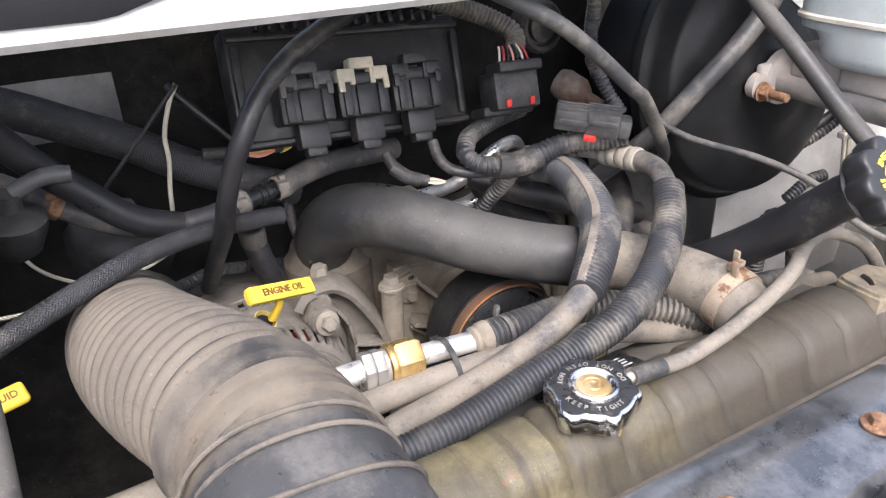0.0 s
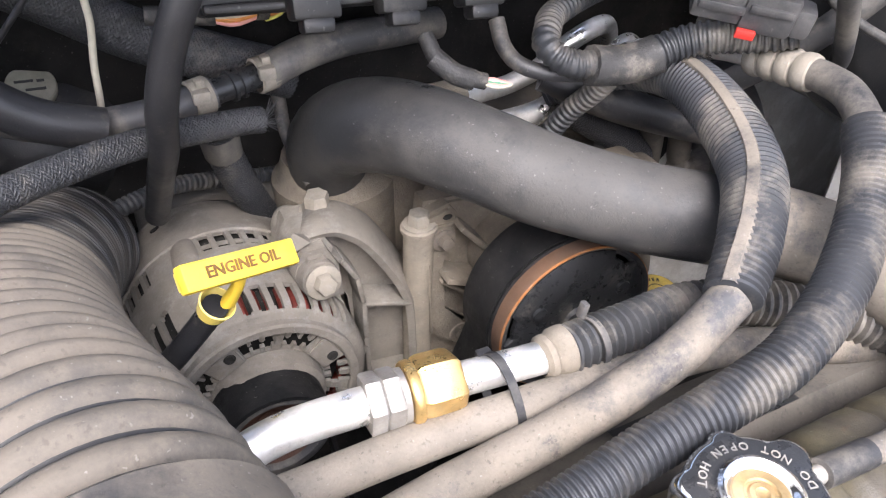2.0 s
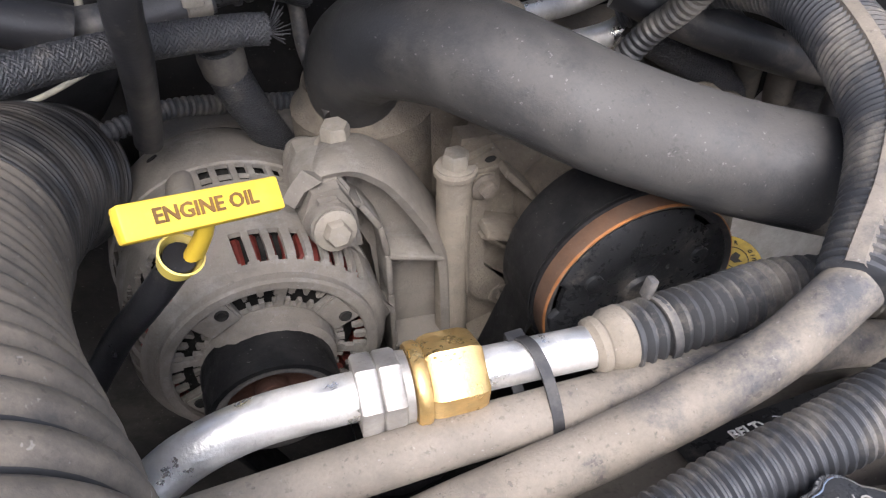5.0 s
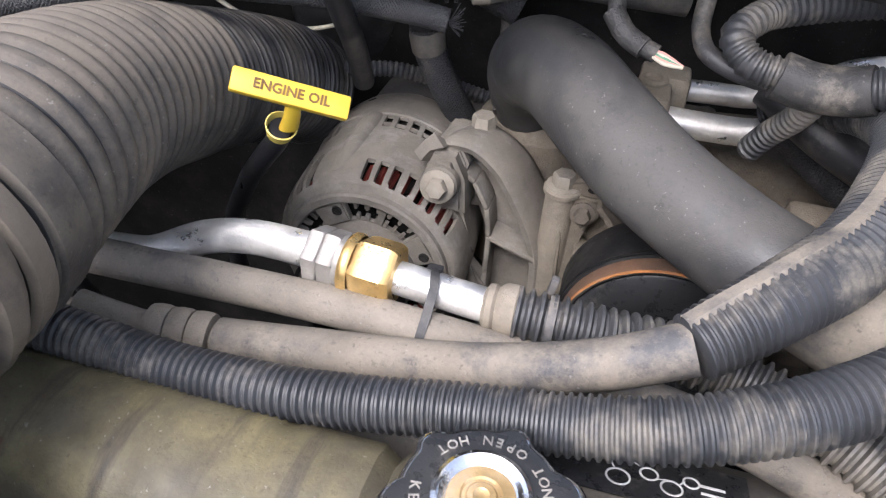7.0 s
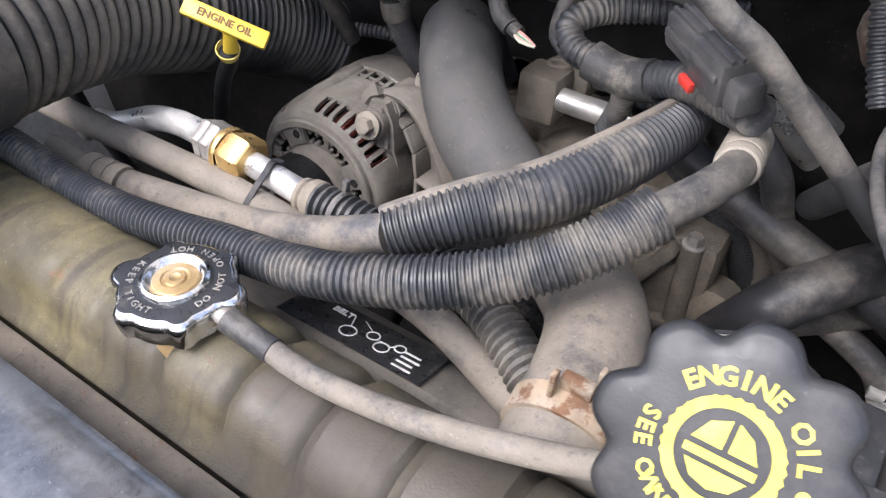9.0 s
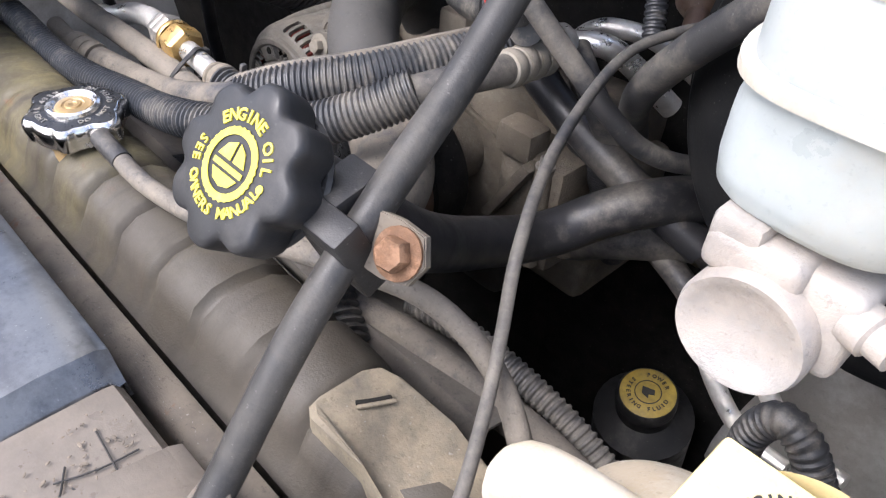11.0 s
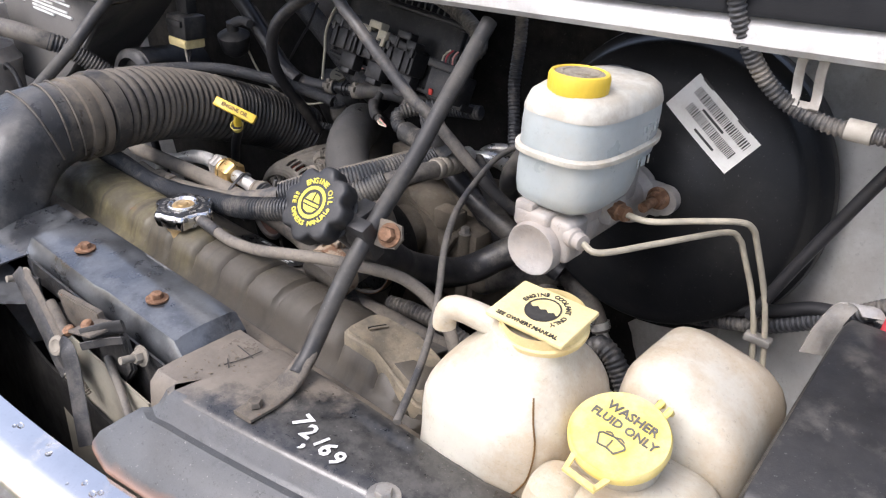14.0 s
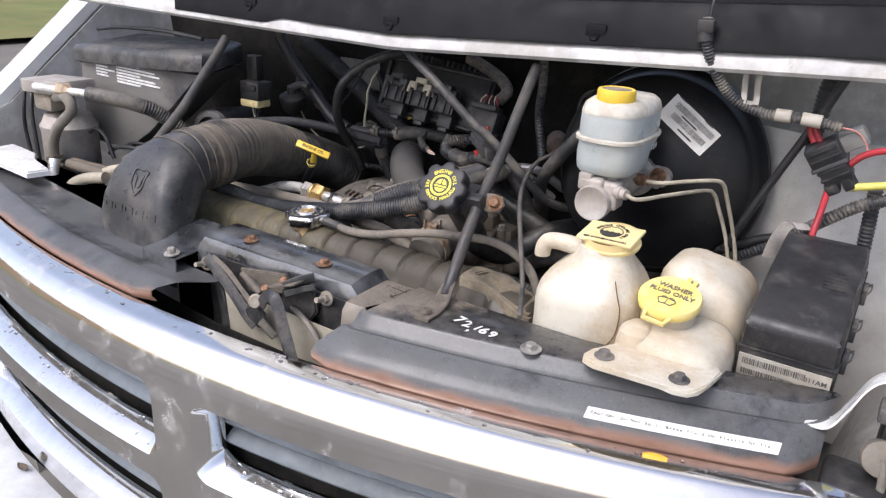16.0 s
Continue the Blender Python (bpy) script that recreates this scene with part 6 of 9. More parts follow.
# refrigerant manifold block with two aluminium pipes
man = thing("manifold_block", (0.04, 0.345, 0.98), "cast aluminium pipe block with two bare pipes on the compressor", "pipe block")
bm = B()
box(bm, (0.030, 0.348, 1.004), (0.036, 0.034, 0.042), 0.005)
part("block", bm, CAST_TAN, man, "olive-grey cast block")
box(bm := B(), (0.042, 0.378, 1.012), (0.036, 0.028, 0.030), 0.004)
part("rear_block", bm, CAST_TAN, man)
lathe(bm := B(), axis_m((0.034, 0.360, 1.0250), (0, 0, 1)), [(0.011, -0.02), (0.0105, 0.0015), (0.0088, 0.003), (0.0062, 0.003), (0.0055, 0.0005), (0, 0.0005)], 24)
part("screw_seat", bm, CAST_TAN, man, "round recessed screw seat")
tube(bm := B(), [(0.040, 0.378, 1.013), (0.076, 0.384, 1.012), (0.105, 0.388, 1.012), (0.130, 0.384, 1.022), (0.150, 0.378, 1.040), (0.172, 0.378, 1.050), (0.205, 0.395, 1.045), (0.24, 0.43, 1.01)], 0.0080, 18)
part("pipe", bm, ALU, man, "bare aluminium pipe")
tube(bm := B(), [(0.040, 0.342, 1.006), (0.075, 0.345, 1.004), (0.108, 0.345, 1.006), (0.130, 0.340, 1.018), (0.146, 0.333, 1.036), (0.166, 0.332, 1.047), (0.195, 0.350, 1.045), (0.235, 0.39, 1.00)], 0.0098, 18)
part("pipe", bm, ALU, man, "bare aluminium pipe")

# power steering pump low on the east side with its yellow cap
ps = thing("steering_reservoir", (0.31, 0.36, 0.66), "black power steering reservoir with a yellow printed cap", "fluid reservoir")
pc = V(0.312, 0.365, 0.722)
lathe(bm := B(), axis_m(pc, (0, -0.25, 1)), [(0.052, -0.12), (0.052, -0.045), (0.030, -0.03), (0.027, -0.012), (0, -0.012)], 28)
part("body", bm, PLASTIC, ps)
lathe(bm := B(), axis_m(pc, (0, -0.25, 1)), [(0.027, -0.018), (0.0305, -0.016), (0.0305, -0.003), (0.028, 0.0)], 36)
part("cap", bm, PLASTIC, ps)
lathe(bm := B(), axis_m(pc, (0, -0.25, 1)), [(0.0282, -0.0005), (0.026, 0.0008), (0, 0.0012)], 36)
face = part("cap_face", bm, mat("grimy_yellow", (0.42, 0.30, 0.06), 0.5, dust=0.35, dustcol=(0.2, 0.16, 0.08), scale=60), ps, "dusty yellow cap face")
bm = B()
q = axis_m(pc, (0, -0.25, 1)) @ Matrix.Translation((0, 0, 0.0014))
ring_letters(bm, q, "POWER", 0.0058, 0.0195, 90, 17)
ring_letters(bm, q, "STEERING FLUID", 0.0058, 0.0195, 270, 15, inward=True)
lathe(bm, q, [(0.0135, 0), (0.0135, 0.0003), (0.0125, 0.0003), (0.0125, 0)], 30)
prism(bm, q, [(-0.008, 0.002), (0.004, 0.006), (0.007, 0.001), (0.002, -0.002), (0.004, -0.006), (-0.004, -0.005)], 0, 0.0004)
part("print", bm, BLACK_INK, ps)

# fan shroud plate with a printed belt-routing label
bm = B()
grid(bm, [[V(x, 0.050, 0.88), V(x, 0.054, 0.952), V(x, 0.062, 0.961), V(x, 0.090, 0.954), V(x, 0.115, 0.935), V(x, 0.118, 0.75)] for x in lin(-0.28, 0.34, 24)], 0.002)
shroud = solid("fan_shroud", bm, mat("dusty_shroud", (0.06, 0.058, 0.055), 0.6, dust=0.6, dustcol=(0.22, 0.195, 0.16), scale=16, speck=0.4), "dusty black fan shroud with a printed belt diagram", "fan shroud")
bm = B()
lm = Matrix.Translation((0.055, 0.075, 0.9605)) @ Matrix.Rotation(-0.25, 4, "X") @ Matrix.Rotation(0.02, 4, "Z")
prism(bm, lm, [(-0.05, -0.016), (0.055, -0.016), (0.055, 0.018), (-0.05, 0.018)], 0, 0.0006)
lab = part("label", bm, CAP_BLACK, shroud, "black label with white belt diagram")
bm = B()
up = lm @ Matrix.Translation((0, 0, 0.0008))
letters(bm, up @ Matrix.Translation((-0.018, 0.010, 0)), "BELT", 0.007)
for cx, cy, r in ((-0.004, -0.004, 0.0058), (0.010, 0.003, 0.0045), (0.020, -0.003, 0.0052), (0.029, 0.004, 0.004)):
    lathe(bm, up @ Matrix.Translation((cx, cy, 0)), [(r, 0), (r, 0.0004), (r - 0.0009, 0.0004), (r - 0.0009, 0)], 24)
for xa, ya_, xb, yb in ((-0.006, 0.002, -0.010, 0.012), (0.006, 0.007, -0.002, 0.012), (0.014, 0.001, 0.018, 0.002), (0.024, 0.001, 0.026, 0.004)):
    prism(bm, up, [(xa - 0.0004, ya_), (xa + 0.0004, ya_), (xb + 0.0004, yb), (xb - 0.0004, yb)], 0, 0.0004)
for k in range(4):
    prism(bm, up, [(0.033, -0.012 + 0.005 * k), (0.046 - 0.002 * (k % 2), -0.012 + 0.005 * k), (0.046 - 0.002 * (k % 2), -0.0105 + 0.005 * k), (0.033, -0.0105 + 0.005 * k)], 0, 0.0004)
part("print", bm, WHITE_INK, lab)

# oil filler: tube, clip, knobbed cap
fil = thing("oil_filler", (0.262, -0.02, 1.05), "black oil filler tube with a knobbed black cap printed in yellow", "oil filler")
oc = V(0.261, -0.027, 1.1265)
on = V(0.02, -0.78, 0.62).normalized()
om = axis_m(oc, on, (0, 0.5, 1))


def knob(a, r, h):
    k = min(1.0, max(0.0, (r - 0.0245) / 0.005))
    return 1.0 + 0.088 * k * (math.cos(8 * a) - 0.22 * math.cos(16 * a))


bm = B()
lathe(bm, om, [(0.0, -0.022), (0.026, -0.022), (0.0315, -0.0205), (0.0330, -0.017), (0.0334, -0.005), (0.0330, -0.0018), (0.0318, -0.0003), (0.0300, 0.0005), (0.0245, 0.0009), (0, 0.0010)], 128, knob)
cap = part("cap", bm, CAP_PLASTIC, fil, "matt black knobbed cap")
bm = B()
q = om @ Matrix.Translation((0, 0, 0.0012))
lathe(bm, q, [(0.0150, 0), (0.0150, 0.0004), (0.0118, 0.0004), (0.0118, 0)], 64, lambda a, r, h: 1 + (0.025 * math.cos(30 * a) if r > 0.014 else 0))
for pts_ in ([(-0.0085, 0.0012), (-0.0005, 0.0012), (-0.0005, 0.0092), (-0.0055, 0.0068)], [(0.0012, 0.0012), (0.0085, 0.0012), (0.0055, 0.0068), (0.0012, 0.0092)], [(-0.0092, -0.0005), (-0.0092, -0.0028), (0.0092, -0.0028), (0.0092, -0.0005)], [(-0.008, -0.0042), (0.008, -0.0042), (0.005, -0.0082), (0, -0.0096), (-0.005, -0.0082)]):
    prism(bm, q, pts_, 0, 0.0004)
ring_letters(bm, q, "ENGINE OIL", 0.0070, 0.0197, 76, 13.0, bold=0.028)
ring_letters(bm, q, "SEE OWNERS MANUAL", 0.0063, 0.0197, 262, 11.0, inward=True, bold=0.022)
lathe(bm, q @ Matrix.Translation((0.0205 * math.cos(radians(-2)), 0.0205 * math.sin(radians(-2)), 0)), [(0.0018, 0), (0.0018, 0.0004), (0, 0.0004)], 14)
part("print", bm, YELLOW_INK, cap, "yellow printed words and symbol")
bm = B()
lathe(bm, om, [(0.021, -0.020), (0.0300, -0.0215), (0.0312, -0.0235), (0.0300, -0.0255), (0.022, -0.026), (0.0235, -0.027), (0.0235, -0.030), (0.021, -0.031), (0.020, -0.036)], 40)
part("neck", bm, PLASTIC, fil)
t0 = oc - on * 0.030
tube(bm := B(), [t0, t0 - on * 0.020, t0 - on * 0.045 + V(0, 0, -0.004), (0.254, 0.072, 1.036), (0.240, 0.118, 0.998), (0.233, 0.165, 0.970), (0.233, 0.216, 0.947), (0.243, 0.247, 0.946), (0.258, 0.268, 0.958), (0.278, 0.285, 0.972), (0.300, 0.312, 0.978), (0.335, 0.36, 0.975), (0.37, 0.41, 0.96)], 0.0185, 24, 0.006)
part("tube", bm, RUBBER_CLEAN, fil, "shiny black filler tube")
bm = B()
box(bm, (0.288, 0.008, 1.104), (0.020, 0.030, 0.034), 0.002, Matrix.Rotation(0.25, 3, "X"))
box(bm, (0.300, -0.005, 1.100), (0.030, 0.014, 0.040), 0.002, Matrix.Rotation(0.45, 3, "X"))
part("clip", bm, PLASTIC, fil, "black plastic clip on the brace rod")

# ---- brace rods from the support panel to the cowl ----
def brace(pts, r, foot=True):
    ob = thing("brace_rod", pts[0], "black painted steel brace rod from the support panel to the cowl", "brace rod", "brace rods")
    tube(bm := B(), pts, r, 18, 0.008, wob=0.01)
    part("rod", bm, ROD, ob)
    return ob


rod = brace([(0.319, -0.098, 1.010), (0.3155, -0.080, 1.022), (0.310, -0.035, 1.076), (0.305, 0.010, 1.117), (0.300, 0.058, 1.156), (0.294, 0.100, 1.194), (0.289, 0.133, 1.222), (0.286, 0.158, 1.245), (0.285, 0.175, 1.262)], 0.0078)
bm = B()
loft(bm, [ring_at(c, (1, 0.1, 0), (0, 0.3 if k < 2 else 0.05, 1), w, h, 20, 2.2 + 0.6 * k) for k, (c, w, h) in enumerate((((0.3155, -0.080, 1.022), 0.0082, 0.0082), ((0.3185, -0.098, 1.011), 0.0105, 0.0065), ((0.321, -0.114, 1.0060), 0.0112, 0.0034), ((0.323, -0.130, 1.0048), 0.0112, 0.0024), ((0.324, -0.156, 1.0046), 0.0098, 0.0022)))])
part("foot", bm, LATCH_TAN, rod, "flattened dusty foot")
part("bolt", hexbolt(B(), V(0.323, -0.143, 1.0065), (0, 0, 1), 0.0062, 0.005, 0.0), LATCH_TAN, rod, "dusty bolt")
bm = B()
bmx = axis_m((0.326, 0.004, 1.108), (0.15, -0.85, 0.5))
prism(bm, bmx, [(-0.026, -0.011), (-0.004, -0.0125), (0.008, -0.010), (0.0125, 0.0), (0.008, 0.0105), (-0.004, 0.0125), (-0.026, 0.011)], -0.002, 0.002, 0.0006)
part("clamp_plate", bm, LIP, rod, "tan dusty clamp plate")
part("bolt", hexbolt(B(), bmx @ V(0, 0, 0.002), (0.15, -0.85, 0.5), 0.0072, 0.007, 0.0108), STEEL_RUST, rod, "rust-brown hexagon bolt")
rod2 = brace([(-0.345, -0.060, 1.000), (-0.345, -0.030, 1.050), (-0.345, -0.005, 1.078), (-0.344, 0.053, 1.128), (-0.350, 0.100, 1.170), (-0.356, 0.140, 1.205), (-0.36, 0.175, 1.24)], 0.0085)

# ---- brake booster and master cylinder ----
boo = thing("brake_booster", (0.47, 0.30, 1.0), "large black brake servo drum with a white printed label", "brake booster")
bmx = axis_m((0.447, 0.232, 1.122), (0.0, -1, 0.10))
bm = B()
lathe(bm, bmx, [(0.140, -0.15), (0.150, -0.115), (0.152, -0.070), (0.157, -0.066), (0.159, -0.058), (0.157, -0.050), (0.150, -0.047), (0.146, -0.040), (0.1425, -0.022), (0.1395, -0.0175), (0.134, -0.0155), (0.118, -0.006), (0.085, 0.0), (0.060, 0.004), (0.055, 0.008), (0.0, 0.008)], 88)
part("shell", bm, BOOSTER, boo, "black painted pressed-steel shell")
tube(bm := B(), [(0.402, 0.240, 1.222), (0.402, 0.214, 1.228), (0.400, 0.205, 1.228)], 0.011, 16)
part("check_valve", bm, PLASTIC, boo)
# printed label on the shell
la = [V(0.472, 0.2375, 1.242), V(0.4465, 0.2355, 1.213), V(0.511, 0.2305, 1.157), V(0.5415, 0.2335, 1.195)]
bx = (la[3] - la[0]).normalized()
by = (la[0] - la[1])
by = (by - bx * by.dot(bx)).normalized()
bz = bx.cross(by)
lc = sum(la, V(0, 0, 0)) / 4
lbm = Matrix(((bx.x, by.x, bz.x, lc.x), (bx.y, by.y, bz.y, lc.y), (bx.z, by.z, bz.z, lc.z), (0, 0, 0, 1)))
lw, lh = (la[3] - la[0]).length / 2, (la[0] - la[1]).length / 2
BPROF = [(0.150, -0.047), (0.146, -0.040), (0.1425, -0.022), (0.1395, -0.0175), (0.134, -0.0155), (0.118, -0.006), (0.085, 0.0), (0.060, 0.004), (0.055, 0.008), (0.0, 0.008)]
bin_ = bmx.inverted()


def on_shell(x, y, off):
    """A point of the label, laid on the drum."""
    q = bin_ @ (lbm @ V(x, y, 0))
    r = math.hypot(q.x, q.y)
    return bmx @ V(q.x, q.y, float(np.interp(r, [p[0] for p in BPROF[::-1]], [p[1] for p in BPROF[::-1]])) + off)


bm = B()
cr = 0.004
for a_, b_ in ((lw, lh),):
    grid(bm, [[on_shell(-a_ + 2 * a_ * i / 28, -b_ + 2 * b_ * j / 14, 0.0014 if a_ == lw else 0.00135) for i in range(29)] for j in range(15)])
lab = part("label", bm, PAPER, boo, "white paper label with bar codes")
bm = B()
random.seed(4)


def ink(xa, xb, ya, yb):
    grid(bm, [[on_shell(x, y, 0.0019) for x in ((xa, xb) if xb - xa < 0.003 else lin(xa, xb, 5))] for y in (ya, (ya + yb) / 2, yb)])


for y, x0, x1, h in ((0.0095, -0.76, 0.86, 0.0042), (-0.0045, -0.62, 0.80, 0.0042)):
    x = lw * x0
    while x < lw * x1:
        w = random.choice((0.0006, 0.0009, 0.0014))
        ink(x, x + w, y - h, y + h)
        x += w + random.choice((0.0008, 0.0012))
for x, y, w in ((-lw * 0.86, 0.0195, 0.014), (lw * 0.30, 0.0190, 0.015), (-lw * 0.35, 0.0024, 0.028), (-lw * 0.15, -0.0135, 0.026)):
    ink(x, x + w, y - 0.0011, y + 0.0011)
part("print", bm, BLACK_INK, lab)

mc = thing("brake_master_cylinder", (0.437, 0.13, 1.10), "pale cast brake master cylinder with a milky fluid reservoir", "brake cylinder")
mm = axis_m((0.437, 0.220, 1.124), (0.0, -1, -0.02))
bm = B()
lathe(bm, mm, [(0.0, 0), (0.030, 0), (0.030, 0.010), (0.022, 0.014), (0.020, 0.03), (0.020, 0.10), (0.0215, 0.106), (0.0215, 0.150), (0.0228, 0.154), (0.0232, 0.158), (0.0232, 0.166), (0.0220, 0.169), (0.0190, 0.1685), (0.0175, 0.1672), (0.0, 0.1668)], 40)
for s in (-1, 1):
    q = mm @ Matrix.Translation((s * 0.038, 0.004 * s, 0))
    lathe(bm, q, [(0.014, 0), (0.014, 0.010), (0, 0.010)], 20)
box(bm, (0.436, 0.216, 1.126), (0.076, 0.010, 0.034), 0.004)
box(bm, (0.435, 0.106, 1.150), (0.044, 0.060, 0.040), 0.006, seg=3)
box(bm, (0.437, 0.165, 1.148), (0.038, 0.060, 0.036), 0.006, seg=3)
box(bm, (0.449, 0.076, 1.131), (0.034, 0.030, 0.036), 0.005, seg=3)
box(bm, (0.430, 0.071, 1.143), (0.034, 0.030, 0.018), 0.005, seg=3)
box(bm, (0.422, 0.066, 1.151), (0.018, 0.018, 0.012), 0.003)
box(bm, (0.455, 0.140, 1.138), (0.024, 0.026, 0.026), 0.005)
part("body", bm, CAST_WHITE, mc, "pale sand-cast cylinder body")
for p in ((0.472, 0.208, 1.131), (0.398, 0.208, 1.115)):
    bm = hexbolt(B(), p, (0, -1, 0), 0.0085, 0.010, 0.011)
    tube(bm, [p, V(*p) + V(0, -0.02, 0), V(*p) + V(0, -0.032, 0)], 0.0048, 10)
    part("stud", bm, STEEL_RUST, mc, "rusty stud and nut")
for p, a in (((0.468, 0.066, 1.138), (1, -0.35, 0.0)), ((0.470, 0.133, 1.141), (1, -0.3, 0.05))):
    bm = B()
    lathe(bm, axis_m(p, a), [(0.0085, -0.006), (0.0085, 0.002), (0.0068, 0.003), (0.0068, 0.010), (0, 0.011)], 6 if p[1] > 0.1 else 18)
    part("fitting", bm, STEEL_RUST if p[1] > 0.1 else CAST_WHITE, mc)
# reservoir: two-part bowl with a seam and a step under the rear
bm = B()


def stadium(c, w, l, n=48, p=3.2):
    return ring_at(c, (1, 0, 0), (0, 1, 0), w, l, n, p)


RX, RY = 0.4365, 0.124
zs = [(1.1465, 0.028, 0.036, -0.026), (1.1480, 0.034, 0.044, -0.023), (1.1535, 0.0380, 0.0490, -0.0215), (1.164, 0.0395, 0.0520, -0.0195), (1.180, 0.0402, 0.0545, -0.0165), (1.1865, 0.0404, 0.057, -0.0130), (1.1885, 0.0405, 0.066, -0.001), (1.196, 0.0406, 0.0672, 0.0),
      (1.1978, 0.0438, 0.0705, 0.0), (1.2010, 0.0440, 0.0707, 0.0), (1.2026, 0.0410, 0.0675, 0.0), (1.220, 0.0412, 0.0677, 0.0), (1.233, 0.0404, 0.0665, 0.0), (1.2415, 0.0375, 0.0635, 0.0), (1.2465, 0.031, 0.057, 0.0), (1.2482, 0.015, 0.03, 0.0)]
loft(bm, [stadium((RX, RY + dy * 0.7, z if z > 1.18 else 1.18 - (1.18 - z) * 0.78), w, l) for z, w, l, dy in zs])
res = part("reservoir", bm, RESERVOIR, mc, "milky translucent reservoir with blue-grey fluid")
bm = B()
loft(bm, [stadium((RX, RY, z), w, l) for z, w, l in ((1.2300, 0.0395, 0.0655), (1.2305, 0.0412, 0.0674), (1.2335, 0.0409, 0.0670), (1.2420, 0.0380, 0.0640), (1.2472, 0.0315, 0.0575), (1.2490, 0.0155, 0.031))])
part("reservoir_top", bm, RES_TOP, res, "cream dusty top of the reservoir")
bm = B()
loft(bm, [stadium((RX, RY, z), w, l) for z, w, l in ((1.1972, 0.0405, 0.067), (1.1976, 0.0443, 0.0710), (1.2014, 0.0445, 0.0712), (1.2030, 0.0405, 0.067))])
part("seam", bm, RES_TOP, res, "cream moulded seam")
for z in (1.214, 1.186):
    for j in range(3):
        part("level_mark", box(B(), (RX + 0.0412, 0.135 + 0.009 * j, z), (0.0012, 0.0015 if j != 1 else 0.006, 0.008), 0.0003), RESERVOIR, res)
bm = B()
rm_ = axis_m((RX + 0.002, 0.088, 1.2455), (0, 0, 1))
lathe(bm, rm_, [(0.0200, 0), (0.0232, 0.001), (0.0236, 0.004), (0.0236, 0.013), (0.0225, 0.0155), (0.0205, 0.0162), (0.0195, 0.0152), (0.0195, 0.0145)], 96, lambda a, r, h: 1 + (0.012 * math.cos(32 * a) if r > 0.0225 else 0))
rcap2 = part("reservoir_cap", bm, YELLOW, mc, "bright yellow ribbed screw cap")
bm = B()
lathe(bm, rm_, [(0.0197, 0.0142), (0.0190, 0.0150), (0.0150, 0.0151), (0.0145, 0.0158), (0.0135, 0.0158), (0.0130, 0.0150), (0.008, 0.0151), (0.0075, 0.0157), (0.0, 0.0157)], 48)
part("cap_disc", bm, mat("cap_grime", (0.16, 0.13, 0.08), 0.85, dust=0.6, scale=90, bump=0.6), rcap2, "dirty brown cap centre")
# brake lines
for pts in ([(0.478, 0.130, 1.1415), (0.500, 0.130, 1.143), (0.530, 0.155, 1.146), (0.556, 0.179, 1.1465), (0.564, 0.192, 1.139), (0.568, 0.202, 1.123), (0.584, 0.220, 1.064), (0.597, 0.220, 1.01), (0.605, 0.218, 0.96)],
            [(0.477, 0.063, 1.138), (0.492, 0.064, 1.135), (0.515, 0.115, 1.1335), (0.543, 0.192, 1.1275), (0.552, 0.207, 1.119), (0.557, 0.213, 1.105), (0.574, 0.220, 1.060), (0.587, 0.220, 1.01), (0.595, 0.218, 0.96)]):
    tube(bm := B(), pts, 0.0027, 12, 0.004)
    solid("brake_line", bm, LINE_BEIGE, "thin beige coated steel brake line bent downwards", "brake line", "brake lines")
bm = B()
box(bm, (0.588, 0.220, 1.025), (0.024, 0.012, 0.008), 0.002)
solid("line_clip", bm, STEEL, "small steel clip holding two brake lines", "clip")
# ---- coolant bottle ----
cool = thing("coolant_bottle", (0.475, -0.005, 0.95), "milky white coolant overflow bottle with a flat yellow cap", "coolant bottle")
bm = B()
CB = [(0.86, 0.061, 0.063, 0), (0.935, 0.064, 0.067, 0), (0.975, 0.0655, 0.069, 0), (1.020, 0.0655, 0.069, 0), (1.034, 0.0648, 0.068, 0.0005), (1.043, 0.0625, 0.0655, 0.001), (1.052, 0.0575, 0.060, 0.002), (1.062, 0.0500, 0.052, 0.004), (1.071, 0.0420, 0.043, 0.006), (1.078, 0.0355, 0.036, 0.008), (1.084, 0.0315, 0.0315, 0.009), (1.0945, 0.0295, 0.0295, 0.010)]


def cool_ring(z, off=0.0):
    """The bottle's outline at a height, 96 points round."""
    w, l, dx = (float(np.interp(z, [q[0] for q in CB], [q[k] for q in CB])) for k in (1, 2, 3))
    return ring_at((0.476 + dx, -0.004, z), (0.995, 0.08, 0), (-0.08, 0.995, 0), w + off, l + off, 96, 3.1)


rg_ = [cool_ring(z) for z in lin(0.86, 1.03, 17) + lin(1.034, 1.0945, 16)]
for r_ in rg_:
    for q in r_:
        d_ = V(q.x - 0.476, q.y + 0.004, 0).normalized()
        q += d_ * 0.0022 * noise.noise(q * 22)
loft(bm, rg_)
body = part("body", bm, BOTTLE, cool, "milky translucent blow-moulded body with amber staining")
bm = B()
tube(bm, [(0.463, -0.006, 1.082), (0.440, -0.012, 1.086), (0.424, -0.015, 1.087), (0.413, -0.017, 1.084), (0.409, -0.018, 1.074), (0.409, -0.018, 1.066)], lambda f: 0.0115 - 0.002 * f, 18, 0.004)
part("spout", bm, BOTTLE, cool, "short moulded overflow spout")
bm = B()
tube(bm, [cool_ring(z, 0.0006)[k] for z, k in ((1.068, 80), (1.055, 81), (1.042, 82), (1.025, 82), (1.008, 81), (0.992, 78), (0.976, 75), (0.960, 73))], 0.0007, 6)
part("mould_seam", bm, BROWN_INK, cool)
